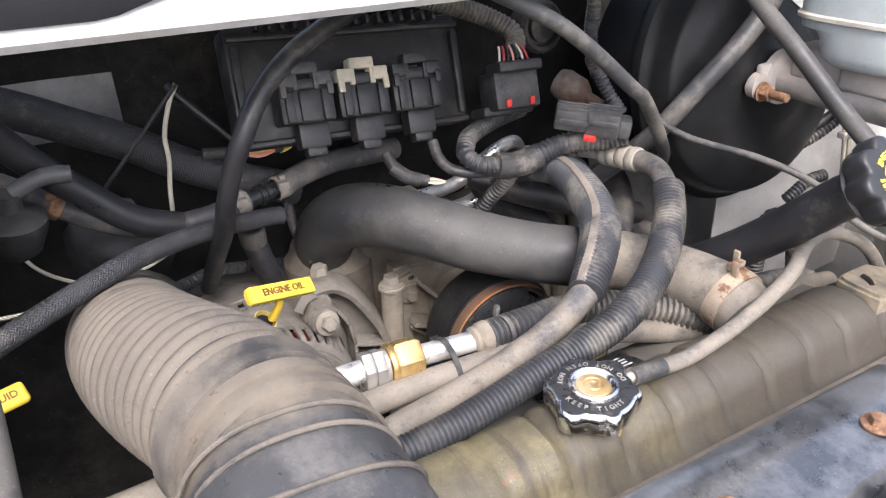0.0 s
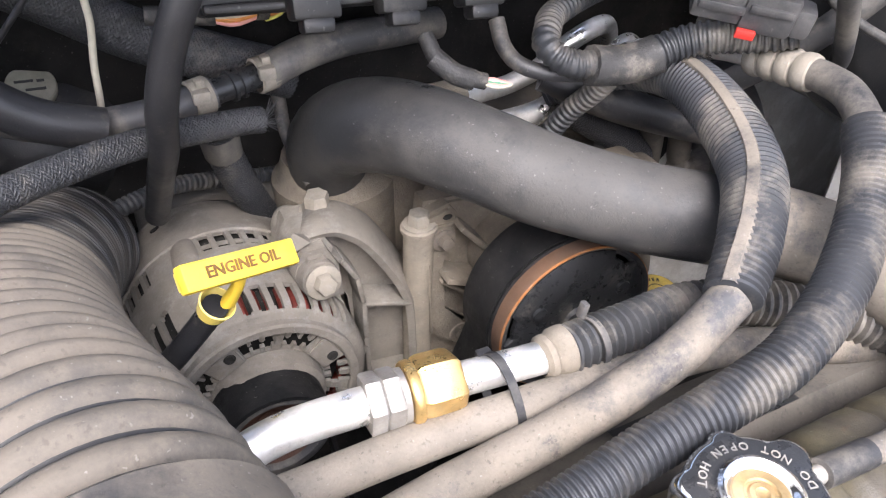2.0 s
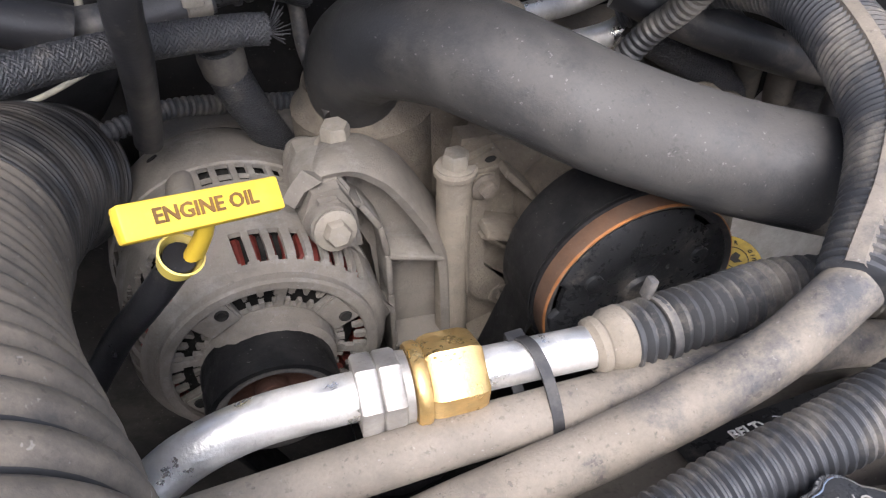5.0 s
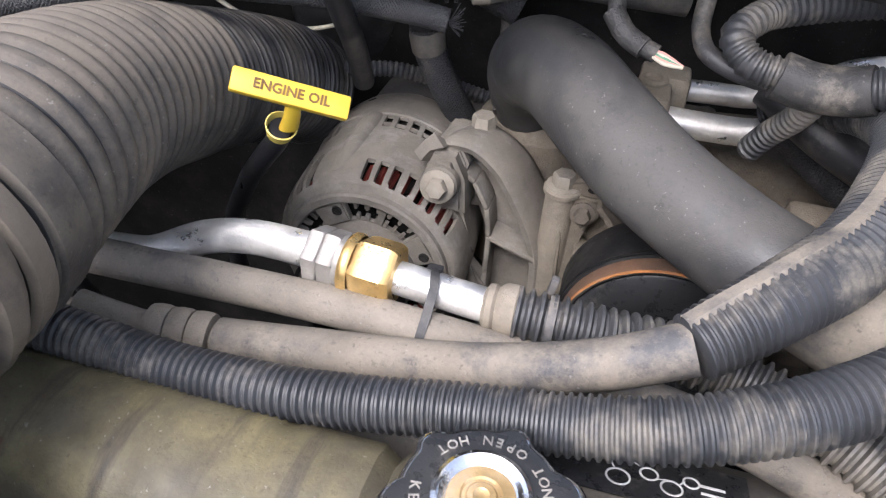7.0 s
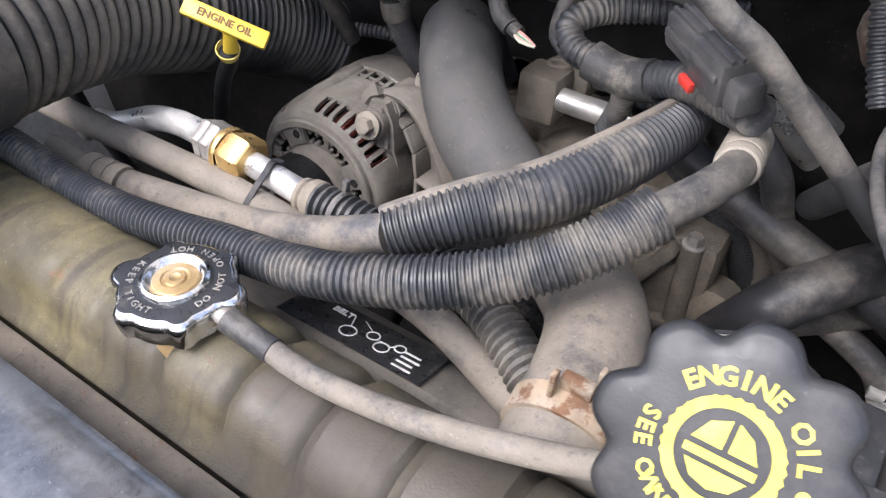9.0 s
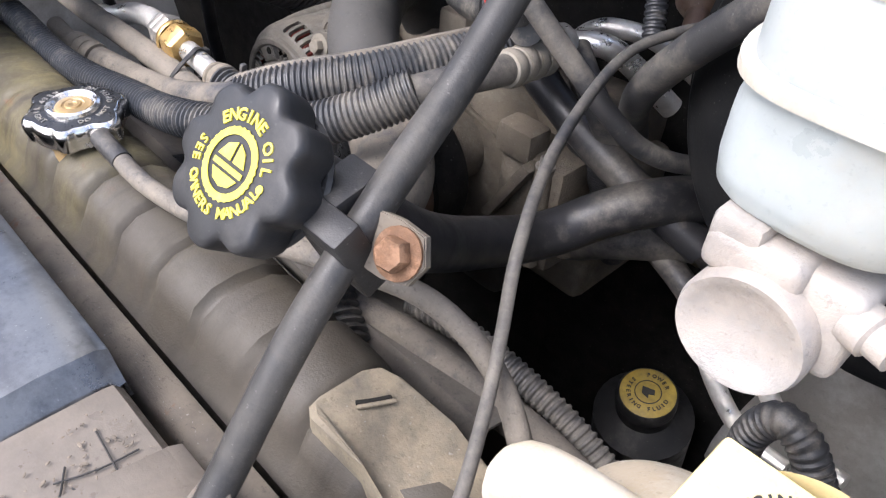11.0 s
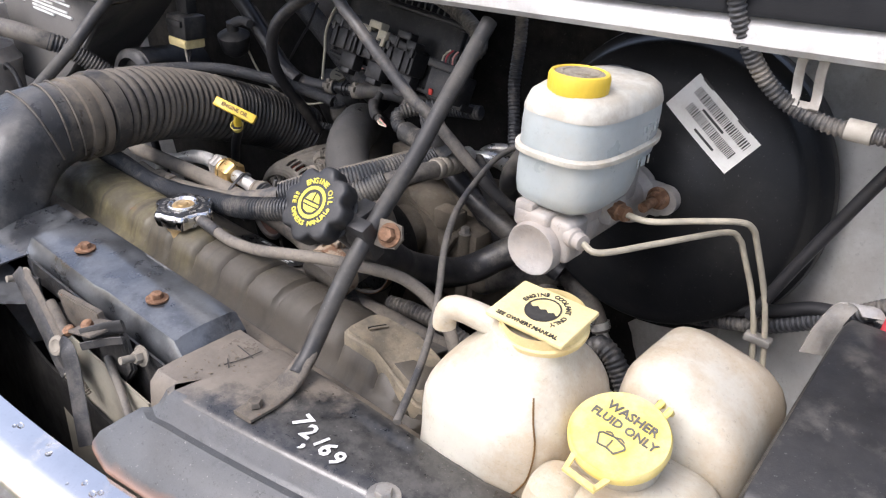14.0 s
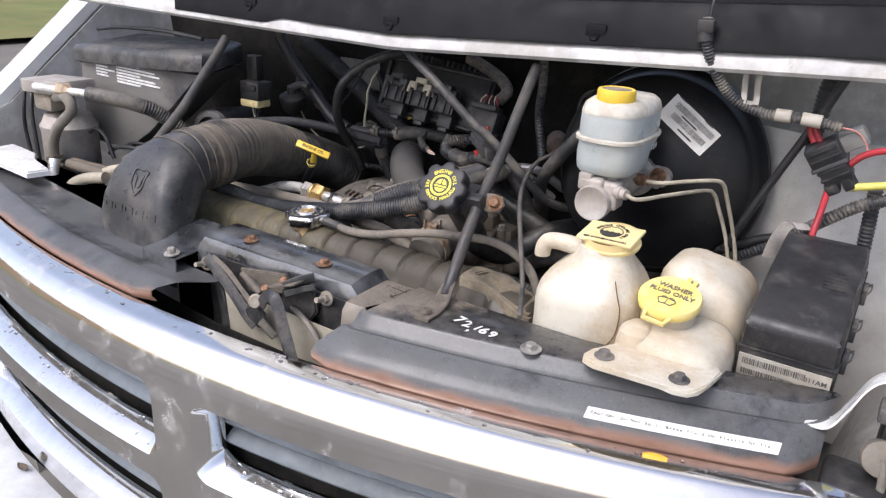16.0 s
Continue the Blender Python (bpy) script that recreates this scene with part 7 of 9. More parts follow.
la = [V(0.453, -0.0265, 1.1045), V(0.4545, 0.022, 1.112), V(0.5215, 0.0205, 1.1145), V(0.519, -0.0285, 1.1075)]
cc = sum(la, V(0, 0, 0)) / 4
bx = ((la[3] - la[0]) + (la[2] - la[1])).normalized()
by = ((la[1] - la[0]) + (la[2] - la[3]))
by = (by - bx * by.dot(bx)).normalized()
bz = bx.cross(by)
ccm = Matrix(((bx.x, by.x, bz.x, cc.x), (bx.y, by.y, bz.y, cc.y), (bx.z, by.z, bz.z, cc.z), (0, 0, 0, 1)))
bm = B()
lathe(bm, ccm @ Matrix.Translation((0.002, 0, -0.020)), [(0.029, 0.004), (0.0325, 0.004), (0.0335, 0.006), (0.0335, 0.009), (0.0315, 0.010), (0.0315, 0.019)], 44)
part("cap_collar", bm, YELLOW_PALE, cool)
bm = B()
box(bm, (0, 0, -0.002), (0.068, 0.0495, 0.0042), 0.0018)
bm.transform(ccm)
cap = part("cap", bm, YELLOW_PALE, cool, "flat pale yellow square cap")
bm = B()
up = ccm @ Matrix.Translation((0, 0.0015, 0.0003))
R0 = 0.0135
arc = [(R0 * math.cos(radians(a)), R0 * math.sin(radians(a)) * 0.95) for a in lin(180, 360, 24)]
wave = [(x, 0.0012 * math.sin(x * 900)) for x in lin(R0, -R0, 16)][1:-1]
prism(bm, up, arc + wave, 0, 0.0004)
lathe(bm, up, [(R0 + 0.0004, 0), (R0 + 0.0004, 0.0004), (R0 - 0.0009, 0.0004), (R0 - 0.0009, 0)], 40)
ring_letters(bm, up, "ENGINE COOLANT ONLY", 0.0055, 0.0182, 68, 11.5)
letters(bm, ccm @ Matrix.Translation((0, -0.0195, 0.0003)), "SEE OWNERS MANUAL", 0.0052)
part("print", bm, BLACK_INK, cap, "black printed words and fluid symbol")

# ---- washer bottle ----
wash = thing("washer_bottle", (0.59, 0.02, 0.95), "milky white washer fluid bottle with a round yellow cap", "washer bottle")
bm = B()
zs = [(0.86, 0.050, 0.055), (0.95, 0.054, 0.060), (1.00, 0.055, 0.062), (1.030, 0.0545, 0.0615), (1.048, 0.0525, 0.059), (1.060, 0.049, 0.055), (1.069, 0.043, 0.048), (1.075, 0.034, 0.037), (1.079, 0.02, 0.022)]
loft(bm, [ring_at((0.592 - 0.10 * max(0.0, z - 1.04), 0.080, z), (1, 0, 0), (0, 1, 0), w, l, 64, 5.0) for z, w, l in zs])
for v in bm.verts:
    if v.co.z > 1.0:
        v.co.z -= 0.30 * max(0.0, v.co.x - 0.575) * (v.co.z - 1.0) / 0.079
    v.co += V(0, 0, 0.0035) * noise.noise(v.co * 17) + V(0.003, 0.003, 0) * noise.noise(v.co * 21 + V(5, 0, 0))
part("rear_tank", bm, BOTTLE, wash, "taller rear half of the bottle")
bm = B()
zs = [(0.86, 0.056, 0.055), (0.96, 0.0585, 0.058), (0.998, 0.0585, 0.058), (1.010, 0.0570, 0.057), (1.019, 0.053, 0.054), (1.026, 0.046, 0.047), (1.030, 0.03, 0.03)]
loft(bm, [ring_at((0.592, -0.032, z), (1, 0, 0), (0, 1, 0), w, l, 64, 4.0) for z, w, l in zs])
for v in bm.verts:
    v.co += V(0, 0, 0.003) * noise.noise(v.co * 19 + V(0, 3, 0)) + V(0.002, 0.002, 0) * noise.noise(v.co * 23)
part("front_tank", bm, BOTTLE, wash, "lower front half of the bottle")
bm = B()
loft(bm, [ring_at((0.552, -0.062, z), (1, 0, 0), (0, 1, 0), w, l, 32, 2.6) for z, w, l in ((0.95, 0.020, 0.024), (1.015, 0.0205, 0.024), (1.028, 0.018, 0.021), (1.034, 0.011, 0.013))])
part("front_lobe", bm, BOTTLE, wash, "small bulge beside the filler neck")
tube(bm := B(), [(0.574, 0.016, 1.020), (0.575, 0.0185, 1.040), (0.5755, 0.026, 1.058), (0.576, 0.045, 1.0735)], 0.0008, 6)
part("mould_seam", bm, BROWN_INK, wash)
wn_ = V(0.03, -0.28, 0.96).normalized()
wc = V(0.572, -0.024, 1.060)
wm = axis_m(wc, wn_, (0.1, 1, 0.3))
bm = B()
lathe(bm, wm, [(0.034, -0.050), (0.031, -0.035), (0.0295, -0.012), (0.0295, -0.005), (0, -0.005)], 40)
part("neck", bm, BOTTLE, wash)
bm = B()
fl = Matrix.Translation((0, 0, 1.008))
outl = [(0.520, -0.136), (0.517, -0.126), (0.520, -0.112), (0.530, -0.104), (0.535, -0.085), (0.55, -0.070), (0.64, -0.060), (0.650, -0.075), (0.645, -0.105), (0.640, -0.125), (0.632, -0.136), (0.618, -0.1395), (0.604, -0.137), (0.560, -0.140), (0.534, -0.142)]
prism(bm, fl, outl[::-1], 0.0, 0.007, 0.002)
part("flange", bm, BOTTLE, wash, "flat bolted flange")
for p in ((0.538, -0.121, 1.0148), (0.618, -0.119, 1.0148)):
    part("bolt", hexbolt(B(), p, (0, 0, 1), 0.0066, 0.006, 0.0108), PLASTIC_GREY, wash, "dark grey hexagon bolt with washer")
bm = B()
lathe(bm, wm, [(0.0315, -0.010), (0.0345, -0.009), (0.0352, -0.006), (0.0352, -0.001), (0.0338, 0.0012), (0.0325, 0.0005), (0.031, 0.0), (0, 0.0004)], 56)
cap = part("cap", bm, YELLOW_WORN, wash, "round yellow flip cap")
q = wm @ Matrix.Translation((0.0, -0.036, -0.004))
bm = B()
for pts_ in ([(-0.016, 0.004), (-0.012, 0.004), (-0.010, -0.008), (-0.013, -0.009)], [(0.016, 0.004), (0.012, 0.004), (0.010, -0.008), (0.013, -0.009)], [(-0.013, -0.006), (0.013, -0.006), (0.013, -0.010), (-0.013, -0.010)]):
    prism(bm, q, pts_, -0.001, 0.002)
part("tab", bm, YELLOW_WORN, cap, "open yellow finger tab")
for px, py in ((0.006, 0.036), (0.014, 0.034)):
    tube(bm := B(), [wm @ V(px, py - 0.002, -0.003), wm @ V(px + 0.001, py + 0.004, 0.0), wm @ V(px + 0.001, py + 0.006, -0.006)], 0.0025, 10)
    part("hinge", bm, YELLOW_WORN, cap)
bm = B()
q = wm @ Matrix.Translation((0, 0, 0.0008))
letters(bm, q @ Matrix.Translation((0, 0.015, 0)), "WASHER", 0.0100)
letters(bm, q @ Matrix.Translation((0, 0.0045, 0)), "FLUID ONLY", 0.0092)
fan = [(-0.0105, -0.009), (-0.009, -0.007), (0, -0.0052), (0.009, -0.007), (0.0105, -0.009), (0.0065, -0.0165), (0, -0.0155), (-0.0065, -0.0165)]
for a, b in zip(fan, fan[1:] + fan[:1]):
    d = Vector((b[0] - a[0], b[1] - a[1])).normalized()
    n = Vector((-d.y, d.x)) * 0.0006
    prism(bm, q, [(a[0] - n.x, a[1] - n.y), (b[0] - n.x, b[1] - n.y), (b[0] + n.x, b[1] + n.y), (a[0] + n.x, a[1] + n.y)], 0, 0.0004)
prism(bm, q, [(-0.0005, -0.0145), (0.0005, -0.0145), (0.0005, -0.008), (-0.0005, -0.008)], 0, 0.0004)
for s in (-1, 1):
    prism(bm, q, [(s * 0.001, -0.0045), (s * 0.004, -0.003), (s * 0.0075, -0.0045), (s * 0.0075, -0.0055), (s * 0.004, -0.0042), (s * 0.001, -0.0055)], 0, 0.0004)
part("print", bm, GREY_INK, cap, "dark printed words and windscreen symbol")

# ---- fuse box ----
fuse = thing("fuse_box", (0.70, 0.09, 0.98), "dusty black plastic fuse box with a hinged lid and white label", "fuse box")
fx = Matrix.Translation((0.7015, -0.030, 1.060)) @ Matrix.Rotation(radians(11.5), 4, "X")
bm = B()
secs = []
for y, w, z1 in ((0.0, 0.044, -0.006), (0.004, 0.0465, 0.0), (0.012, 0.0475, 0.004), (0.11, 0.048, 0.006), (0.19, 0.0475, 0.006), (0.205, 0.046, 0.003), (0.212, 0.043, -0.004)):
    secs.append([fx @ V(s * w, y, z) for s, z in ((-1.03, -0.032), (-1.02, -0.010), (-1.0, -0.004), (-0.94, z1 - 0.001), (-0.88, z1), (0.88, z1), (0.94, z1 - 0.001), (1.0, -0.004), (1.02, -0.010), (1.03, -0.032))])
loft(bm, secs)
part("lid", bm, PLASTIC, fuse, "dusty black lid")
bm = B()
box(bm, fx @ V(0, 0.106, -0.035), (0.1005, 0.2145, 0.0035), 0.0012, Matrix.Rotation(radians(11.5), 3, "X"))
part("lid_rim", bm, PLASTIC, fuse)
bm = B()
box(bm, fx @ V(0, 0.106, -0.073), (0.0985, 0.212, 0.074), 0.003, Matrix.Rotation(radians(11.5), 3, "X"))
box(bm, fx @ V(0.0, 0.006, -0.098), (0.090, 0.016, 0.016), 0.003, Matrix.Rotation(radians(11.5), 3, "X"))
part("base", bm, PLASTIC, fuse)
for y in (0.03, 0.09, 0.17):
    bm = B()
    box(bm, fx @ V(0.0525, y, -0.040), (0.006, 0.020, 0.022), 0.0015, Matrix.Rotation(radians(11.5), 3, "X"))
    tube(bm, [fx @ V(0.055, y - 0.010, -0.034), fx @ V(0.058, y - 0.008, -0.030), fx @ V(0.058, y + 0.008, -0.030), fx @ V(0.055, y + 0.010, -0.034)], 0.0012, 8)
    part("latch", bm, PLASTIC_GREY, fuse)
bm = B()
box(bm, fx @ V(0.004, -0.005, -0.086), (0.026, 0.006, 0.014), 0.0015, Matrix.Rotation(radians(11.5), 3, "X"))
box(bm, fx @ V(0.004, -0.009, -0.086), (0.016, 0.004, 0.006), 0.001, Matrix.Rotation(radians(11.5), 3, "X"))
part("latch", bm, PLASTIC_GREY, fuse)
lm = fx @ Matrix.Translation((0.0, -0.0005, -0.0580)) @ Matrix.Rotation(radians(90), 4, "X")
bm = B()
prism(bm, lm, [(-0.0465, -0.0145), (0.0465, -0.0145), (0.0465, 0.0145), (-0.0465, 0.0145)], -0.002, 0.0006)
lab = part("label", bm, PAPER_TAN, fuse, "white label with bar codes and a part code")
bm = B()
random.seed(9)
for y, h, x1 in ((0.006, 0.0042, 0.022), (-0.008, 0.0036, 0.012), (-0.008, 0.0036, 0.040)):
    x = -0.042 if x1 < 0.03 else 0.020
    while x < x1:
        w = random.choice((0.0006, 0.001, 0.0016))
        prism(bm, lm, [(x, y - h), (x + w, y - h), (x + w, y + h), (x, y + h)], 0.0005, 0.0010)
        x += w + random.choice((0.0007, 0.0011))
letters(bm, lm @ Matrix.Translation((0.032, 0.004, 0.0010)), "011AM", 0.0078)
part("print", bm, GREY_INK, lab)
bm = B()
letters(bm, fx @ Matrix.Translation((0.022, 0.10, 0.0062)), "I I I I I", 0.001)
for k in range(6):
    prism(bm, fx @ Matrix.Translation((0.025, 0.090 + 0.007 * k, 0.0058)), [(-0.014, -0.0014), (0.012 - 0.003 * (k % 3), -0.0014), (0.012 - 0.003 * (k % 3), 0.0014), (-0.014, 0.0014)], 0, 0.0008)
part("embossing", bm, PLASTIC, fuse)

# strap clip behind the fuse box, and the white wheel-house panel
bm = B()
grid(bm, [[V(x, 0.30 + 0.35 * (0.66 - x) * (1 if x < 0.66 else -0.2), z) for z in (0.75, 0.95, 1.05, 1.12, 1.17, 1.20)] for x in lin(0.52, 0.90, 10)], 0.002)
solid("wheelhouse_panel", bm, mat("white_wheelhouse", (0.62, 0.62, 0.60), 0.45, dust=0.3, dustcol=(0.42, 0.39, 0.34), scale=7, bump=0.05), "white painted wheel-house panel beside the brake servo", "wheel-house", kind="structure")
bm = B()
Q = spline([(0.640, 0.165, 1.065), (0.644, 0.170, 1.090), (0.652, 0.178, 1.110), (0.664, 0.182, 1.112), (0.672, 0.180, 1.106)], 0.003)
grid(bm, [[q + V(-0.008, -0.004, 0), q + V(0.008, 0.004, 0)] for q in Q], 0.0015)
solid("strap_clip", bm, STEEL, "bent dull steel strap clip behind the fuse box", "clip")
bm = B()
Q = spline([(0.575, 0.185, 1.292), (0.575, 0.183, 1.275), (0.577, 0.182, 1.258), (0.578, 0.176, 1.250)], 0.003)
grid(bm, [[q + V(-0.011, 0, 0), q + V(-0.004, 0, 0)] for q in Q], 0.0015)
grid(bm, [[q + V(0.004, 0, 0), q + V(0.011, 0, 0)] for q in Q], 0.0015)
grid(bm, [[q + V(-0.011, 0, 0), q + V(0.011, 0, 0)] for q in Q[-3:]], 0.0016)
solid("slotted_bracket", bm, STEEL, "slotted steel bracket under the cowl", "bracket")

# ---- wiring at the east side ----
def wire(name, pts, r, material, label, cat="wire", rib=None, n=10, group=""):
    tube(bm := B(), pts, r, n if not rib else 14, 0.006, rib=rib)
    return solid(name, bm, material, label, cat, group)


lo = wire("lamp_loom", [(0.517, 0.150, 1.350), (0.519, 0.148, 1.328), (0.528, 0.158, 1.298), (0.545, 0.172, 1.268), (0.566, 0.180, 1.250), (0.596, 0.182, 1.241), (0.624, 0.183, 1.241), (0.655, 0.184, 1.240), (0.684, 0.184, 1.236)], 0.0068, LOOM_DUSTY, "dusty black corrugated loom hanging from the cowl", "wiring loom", (0.0042, 0.0011))
for a, b in (((0.610, 0.183, 1.2412), (0.628, 0.183, 1.2413)), ((0.640, 0.1835, 1.2408), (0.662, 0.184, 1.240))):
    tube(bm := B(), [a, Vector(a).lerp(Vector(b), 0.5), b], 0.0082, 16, 0.004)
    part("tape", bm, PAPER_TAN, lo, "dirty white tape band")
bm = B()
tube(bm, [(0.518, 0.150, 1.345), (0.517, 0.150, 1.335), (0.519, 0.149, 1.322)], 0.0095, 12)
box(bm, (0.518, 0.147, 1.340), (0.020, 0.014, 0.016), 0.003)
part("clip", bm, TAPE, lo)
wire("wire", [(0.519, 0.152, 1.350), (0.520, 0.156, 1.375), (0.524, 0.165, 1.40)], 0.0016, RUBBER_CLEAN, "thin black wire rising to the hood")
wire("wire", [(0.684, 0.184, 1.2365), (0.700, 0.190, 1.234), (0.712, 0.196, 1.222), (0.716, 0.198, 1.212)], 0.0012, WIRE_PINK, "thin pink and white wire to a connector")
wire("washer_hose", [(0.700, 0.21, 1.330), (0.676, 0.215, 1.292), (0.655, 0.218, 1.238), (0.625, 0.220, 1.168), (0.595, 0.222, 1.095), (0.575, 0.225, 1.04)], 0.0055, RUBBER_CLEAN, "black rubber hose slanting down from the cowl", "hose")
wire("wiring_loom", [(0.66, 0.245, 1.31), (0.655, 0.240, 1.27), (0.653, 0.238, 1.235), (0.650, 0.236, 1.20)], 0.011, LOOM, "black corrugated loom behind the servo", "wiring loom", (0.0052, 0.0013))
wire("wiring_loom", [(0.500, 0.270, 0.985), (0.540, 0.262, 1.002), (0.583, 0.250, 1.023), (0.632, 0.240, 1.058), (0.660, 0.225, 1.085), (0.696, 0.21, 1.120), (0.733, 0.205, 1.148), (0.79, 0.20, 1.17)], 0.0082, LOOM, "black corrugated loom behind the fuse box", "wiring loom", (0.0052, 0.0013))
wire("wiring_loom", [(0.490, 0.268, 0.992), (0.534, 0.258, 1.016), (0.585, 0.246, 1.042), (0.630, 0.240, 1.067), (0.69, 0.22, 1.075)], 0.0065, RUBBER_CLEAN, "black cable behind the washer bottle", "cable")
wire("wiring_loom", [(0.735, 0.23, 1.16), (0.738, 0.228, 1.10), (0.742, 0.225, 1.03)], 0.009, LOOM, "black corrugated loom at the wheel-house", "wiring loom", (0.0052, 0.0013))
conn = thing("power_connector", (0.680, 0.20, 1.17), "dark grey multi-way power connector with red cables", "connector")
cr = Matrix.Rotation(radians(-35), 3, "Y") @ Matrix.Rotation(radians(10), 3, "X")
cm_ = Matrix.Translation((0.680, 0.198, 1.192)) @ cr.to_4x4()
bm = B()
for s, x, z, w, h in ((0, 0, 0.012, 0.040, 0.030), (0, 0.001, -0.014, 0.034, 0.026), (0, -0.010, -0.030, 0.016, 0.016), (0, 0.008, -0.030, 0.013, 0.020)):
    box(bm, cm_ @ V(x, 0, z), (w, 0.030, h), 0.003, cr)
lathe(bm, axis_m(cm_ @ V(0.012, -0.006, -0.028), cr @ V(0, 0, -1)), [(0.0065, -0.01), (0.0065, 0.014), (0.005, 0.015), (0, 0.012)], 16)
house = part("housing", bm, PLASTIC, conn, "dark ribbed plastic housing")
for z in (0.020, 0.010, -0.006, -0.016):
    part("rib", box(B(), cm_ @ V(0.0, -0.0155, z), (0.034, 0.003, 0.0035), 0.0008, cr), PLASTIC, house)
part("strap", box(B(), cm_ @ V(0.0, 0.0, -0.001), (0.043, 0.033, 0.005), 0.001, cr), PLASTIC_GREY, house)
bm = B()
box(bm, (0.698, 0.205, 1.222), (0.034, 0.022, 0.022), 0.003, cr)
part("housing", bm, mat("pale_grey_plastic", (0.22, 0.23, 0.23), 0.5, dust=0.3, scale=30), conn, "pale grey plastic housing")
for pts in ([(0.650, 0.205, 1.240), (0.650, 0.202, 1.225), (0.658, 0.200, 1.212)], [(0.656, 0.207, 1.240), (0.656, 0.204, 1.226), (0.664, 0.202, 1.214)], [(0.686, 0.195, 1.160), (0.684, 0.190, 1.130), (0.682, 0.180, 1.105), (0.681, 0.170, 1.075)], [(0.700, 0.200, 1.190), (0.715, 0.20, 1.206), (0.74, 0.195, 1.217), (0.79, 0.19, 1.225)]):
    tube(bm := B(), pts, 0.0042, 12)
    part("cable", bm, WIRE_RED, conn, "red battery cable")
tube(bm := B(), [(0.703, 0.196, 1.164), (0.725, 0.195, 1.170), (0.75, 0.194, 1.176), (0.79, 0.19, 1.18)], 0.0048, 12)
part("cable", bm, WIRE_YELLOW, conn, "yellow sleeved cable")

# ---- east headlamp corner ----
bm = B()
Q = spline([(0.735, -0.058, 0.984), (0.755, -0.056, 0.986), (0.768, -0.053, 1.010), (0.781, -0.051, 1.040), (0.800, -0.050, 1.052), (0.86, -0.048, 1.056)], 0.004)
grid(bm, [[q + V(0, -0.012, 0.001), q + V(0, 0.004, 0), q + V(0, 0.016, -0.002)] for q in Q], 0.002)
solid("headlamp_bracket", bm, WHITE, "white painted bent bracket at the headlamp", "bracket")
hl = thing("headlamp", (0.83, -0.07, 0.90), "headlamp housing with adjusting screws beside the grille", "headlamp")
bm = B()
box(bm, (0.835, -0.035, 0.985), (0.07, 0.05, 0.10), 0.008)
box(bm, (0.790, -0.075, 0.900), (0.06, 0.06, 0.10), 0.008)
part("housing", bm, PLASTIC, hl)
bm = B()
lathe(bm, axis_m((0.806, -0.072, 0.975), (0.2, -0.9, 0.4)), [(0.018, -0.01), (0.018, 0.006), (0.010, 0.010), (0, 0.010)], 20)
tube(bm, [(0.808, -0.080, 0.98), (0.812, -0.085, 0.955), (0.812, -0.085, 0.935)], 0.004, 10)
part("adjuster", bm, CAST, hl)
bm = B()
box(bm, (0.808, -0.060, 1.020), (0.030, 0.030, 0.016), 0.003)
part("connector", bm, PLASTIC_GREY, hl)

# ---- writing and label on the support panel ----
bm = B()
wmx = Matrix.Translation((0.385, -0.131, 1.0035)) @ Matrix.Rotation(radians(-3), 4, "Z") @ Matrix.Diagonal((0.85, 0.85, 1, 1))
for i, (ch, dx, dy, s, rot) in enumerate((("7", -0.030, 0.004, 0.026, -8), ("2", -0.014, 0.000, 0.025, 6), (",", -0.004, -0.008, 0.026, 0), ("1", 0.003, 0.000, 0.022, -12), ("6", 0.014, -0.002, 0.025, -5), ("9", 0.029, -0.003, 0.024, 4))):
    letters(bm, wmx @ Matrix.Translation((dx, dy, 0)) @ Matrix.Rotation(radians(rot), 4, "Z") @ Matrix.Diagonal((1, 1.0, 1, 1)), ch, s, 0.0002)
part("chalk_number", bm, WHITE_INK, panel_e, "hand-written white paint number")
bm = B()
for pts_ in ([(0.255, -0.125), (0.262, -0.090)], [(0.240, -0.100), (0.285, -0.104)], [(0.262, -0.120), (0.280, -0.112)], [(0.250, -0.118), (0.275, -0.135)], [(0.285, -0.118), (0.29, -0.098)]):
    tube(bm, [V(*pts_[0], 1.0012), V((pts_[0][0] + pts_[1][0]) / 2 + 0.002, (pts_[0][1] + pts_[1][1]) / 2, 1.0014), V(*pts_[1], 1.0012)], 0.0005, 6)
part("marker_scrawl", bm, BLACK_INK, panel_e, "black marker scrawl")
part("bolt", hexbolt(B(), V(0.459, -0.136, 1.0025), (0, 0, 1), 0.0068, 0.006, 0.0125), STEEL, panel_e, "grey bolt with washer")
# caution strip on the sloping face
bm = B()
rws = []
for x in lin(0.541, 0.722, 24):
    y0 = yc(x)
    rws.append([V(x, y0 + 0.0095, 0.9665), V(x, y0 + 0.0215, 0.9735)])
grid(bm, rws, 0.0006)
strip = part("caution_label", bm, PAPER, panel_e, "white torn caution label strip")
bm = B()
text_ = "CAUTION: Do Not Spill Brake Fluid On Plastic Grille"
for i, ch in enumerate(text_):
    if ch == " ":
        continue
    x = 0.547 + 0.0033 * i
    y0 = yc(x)
    d = V(0.01, yc(x + 0.01) - y0, 0).normalized()
    nn = V(0, -0.50, 0.866)
    u = nn.cross(d).normalized()
    nn = d.cross(u)
    q = Matrix(((d.x, u.x, nn.x, x), (d.y, u.y, nn.y, y0 + 0.0155), (d.z, u.z, nn.z, 0.9704), (0, 0, 0, 1)))
    letters(bm, q @ Matrix.Translation((0, 0, 0.0006)), ch, 0.0050, 0.0002, bold=0.0)
part("writing", bm, GREY_INK, strip, "grey printed caution words")
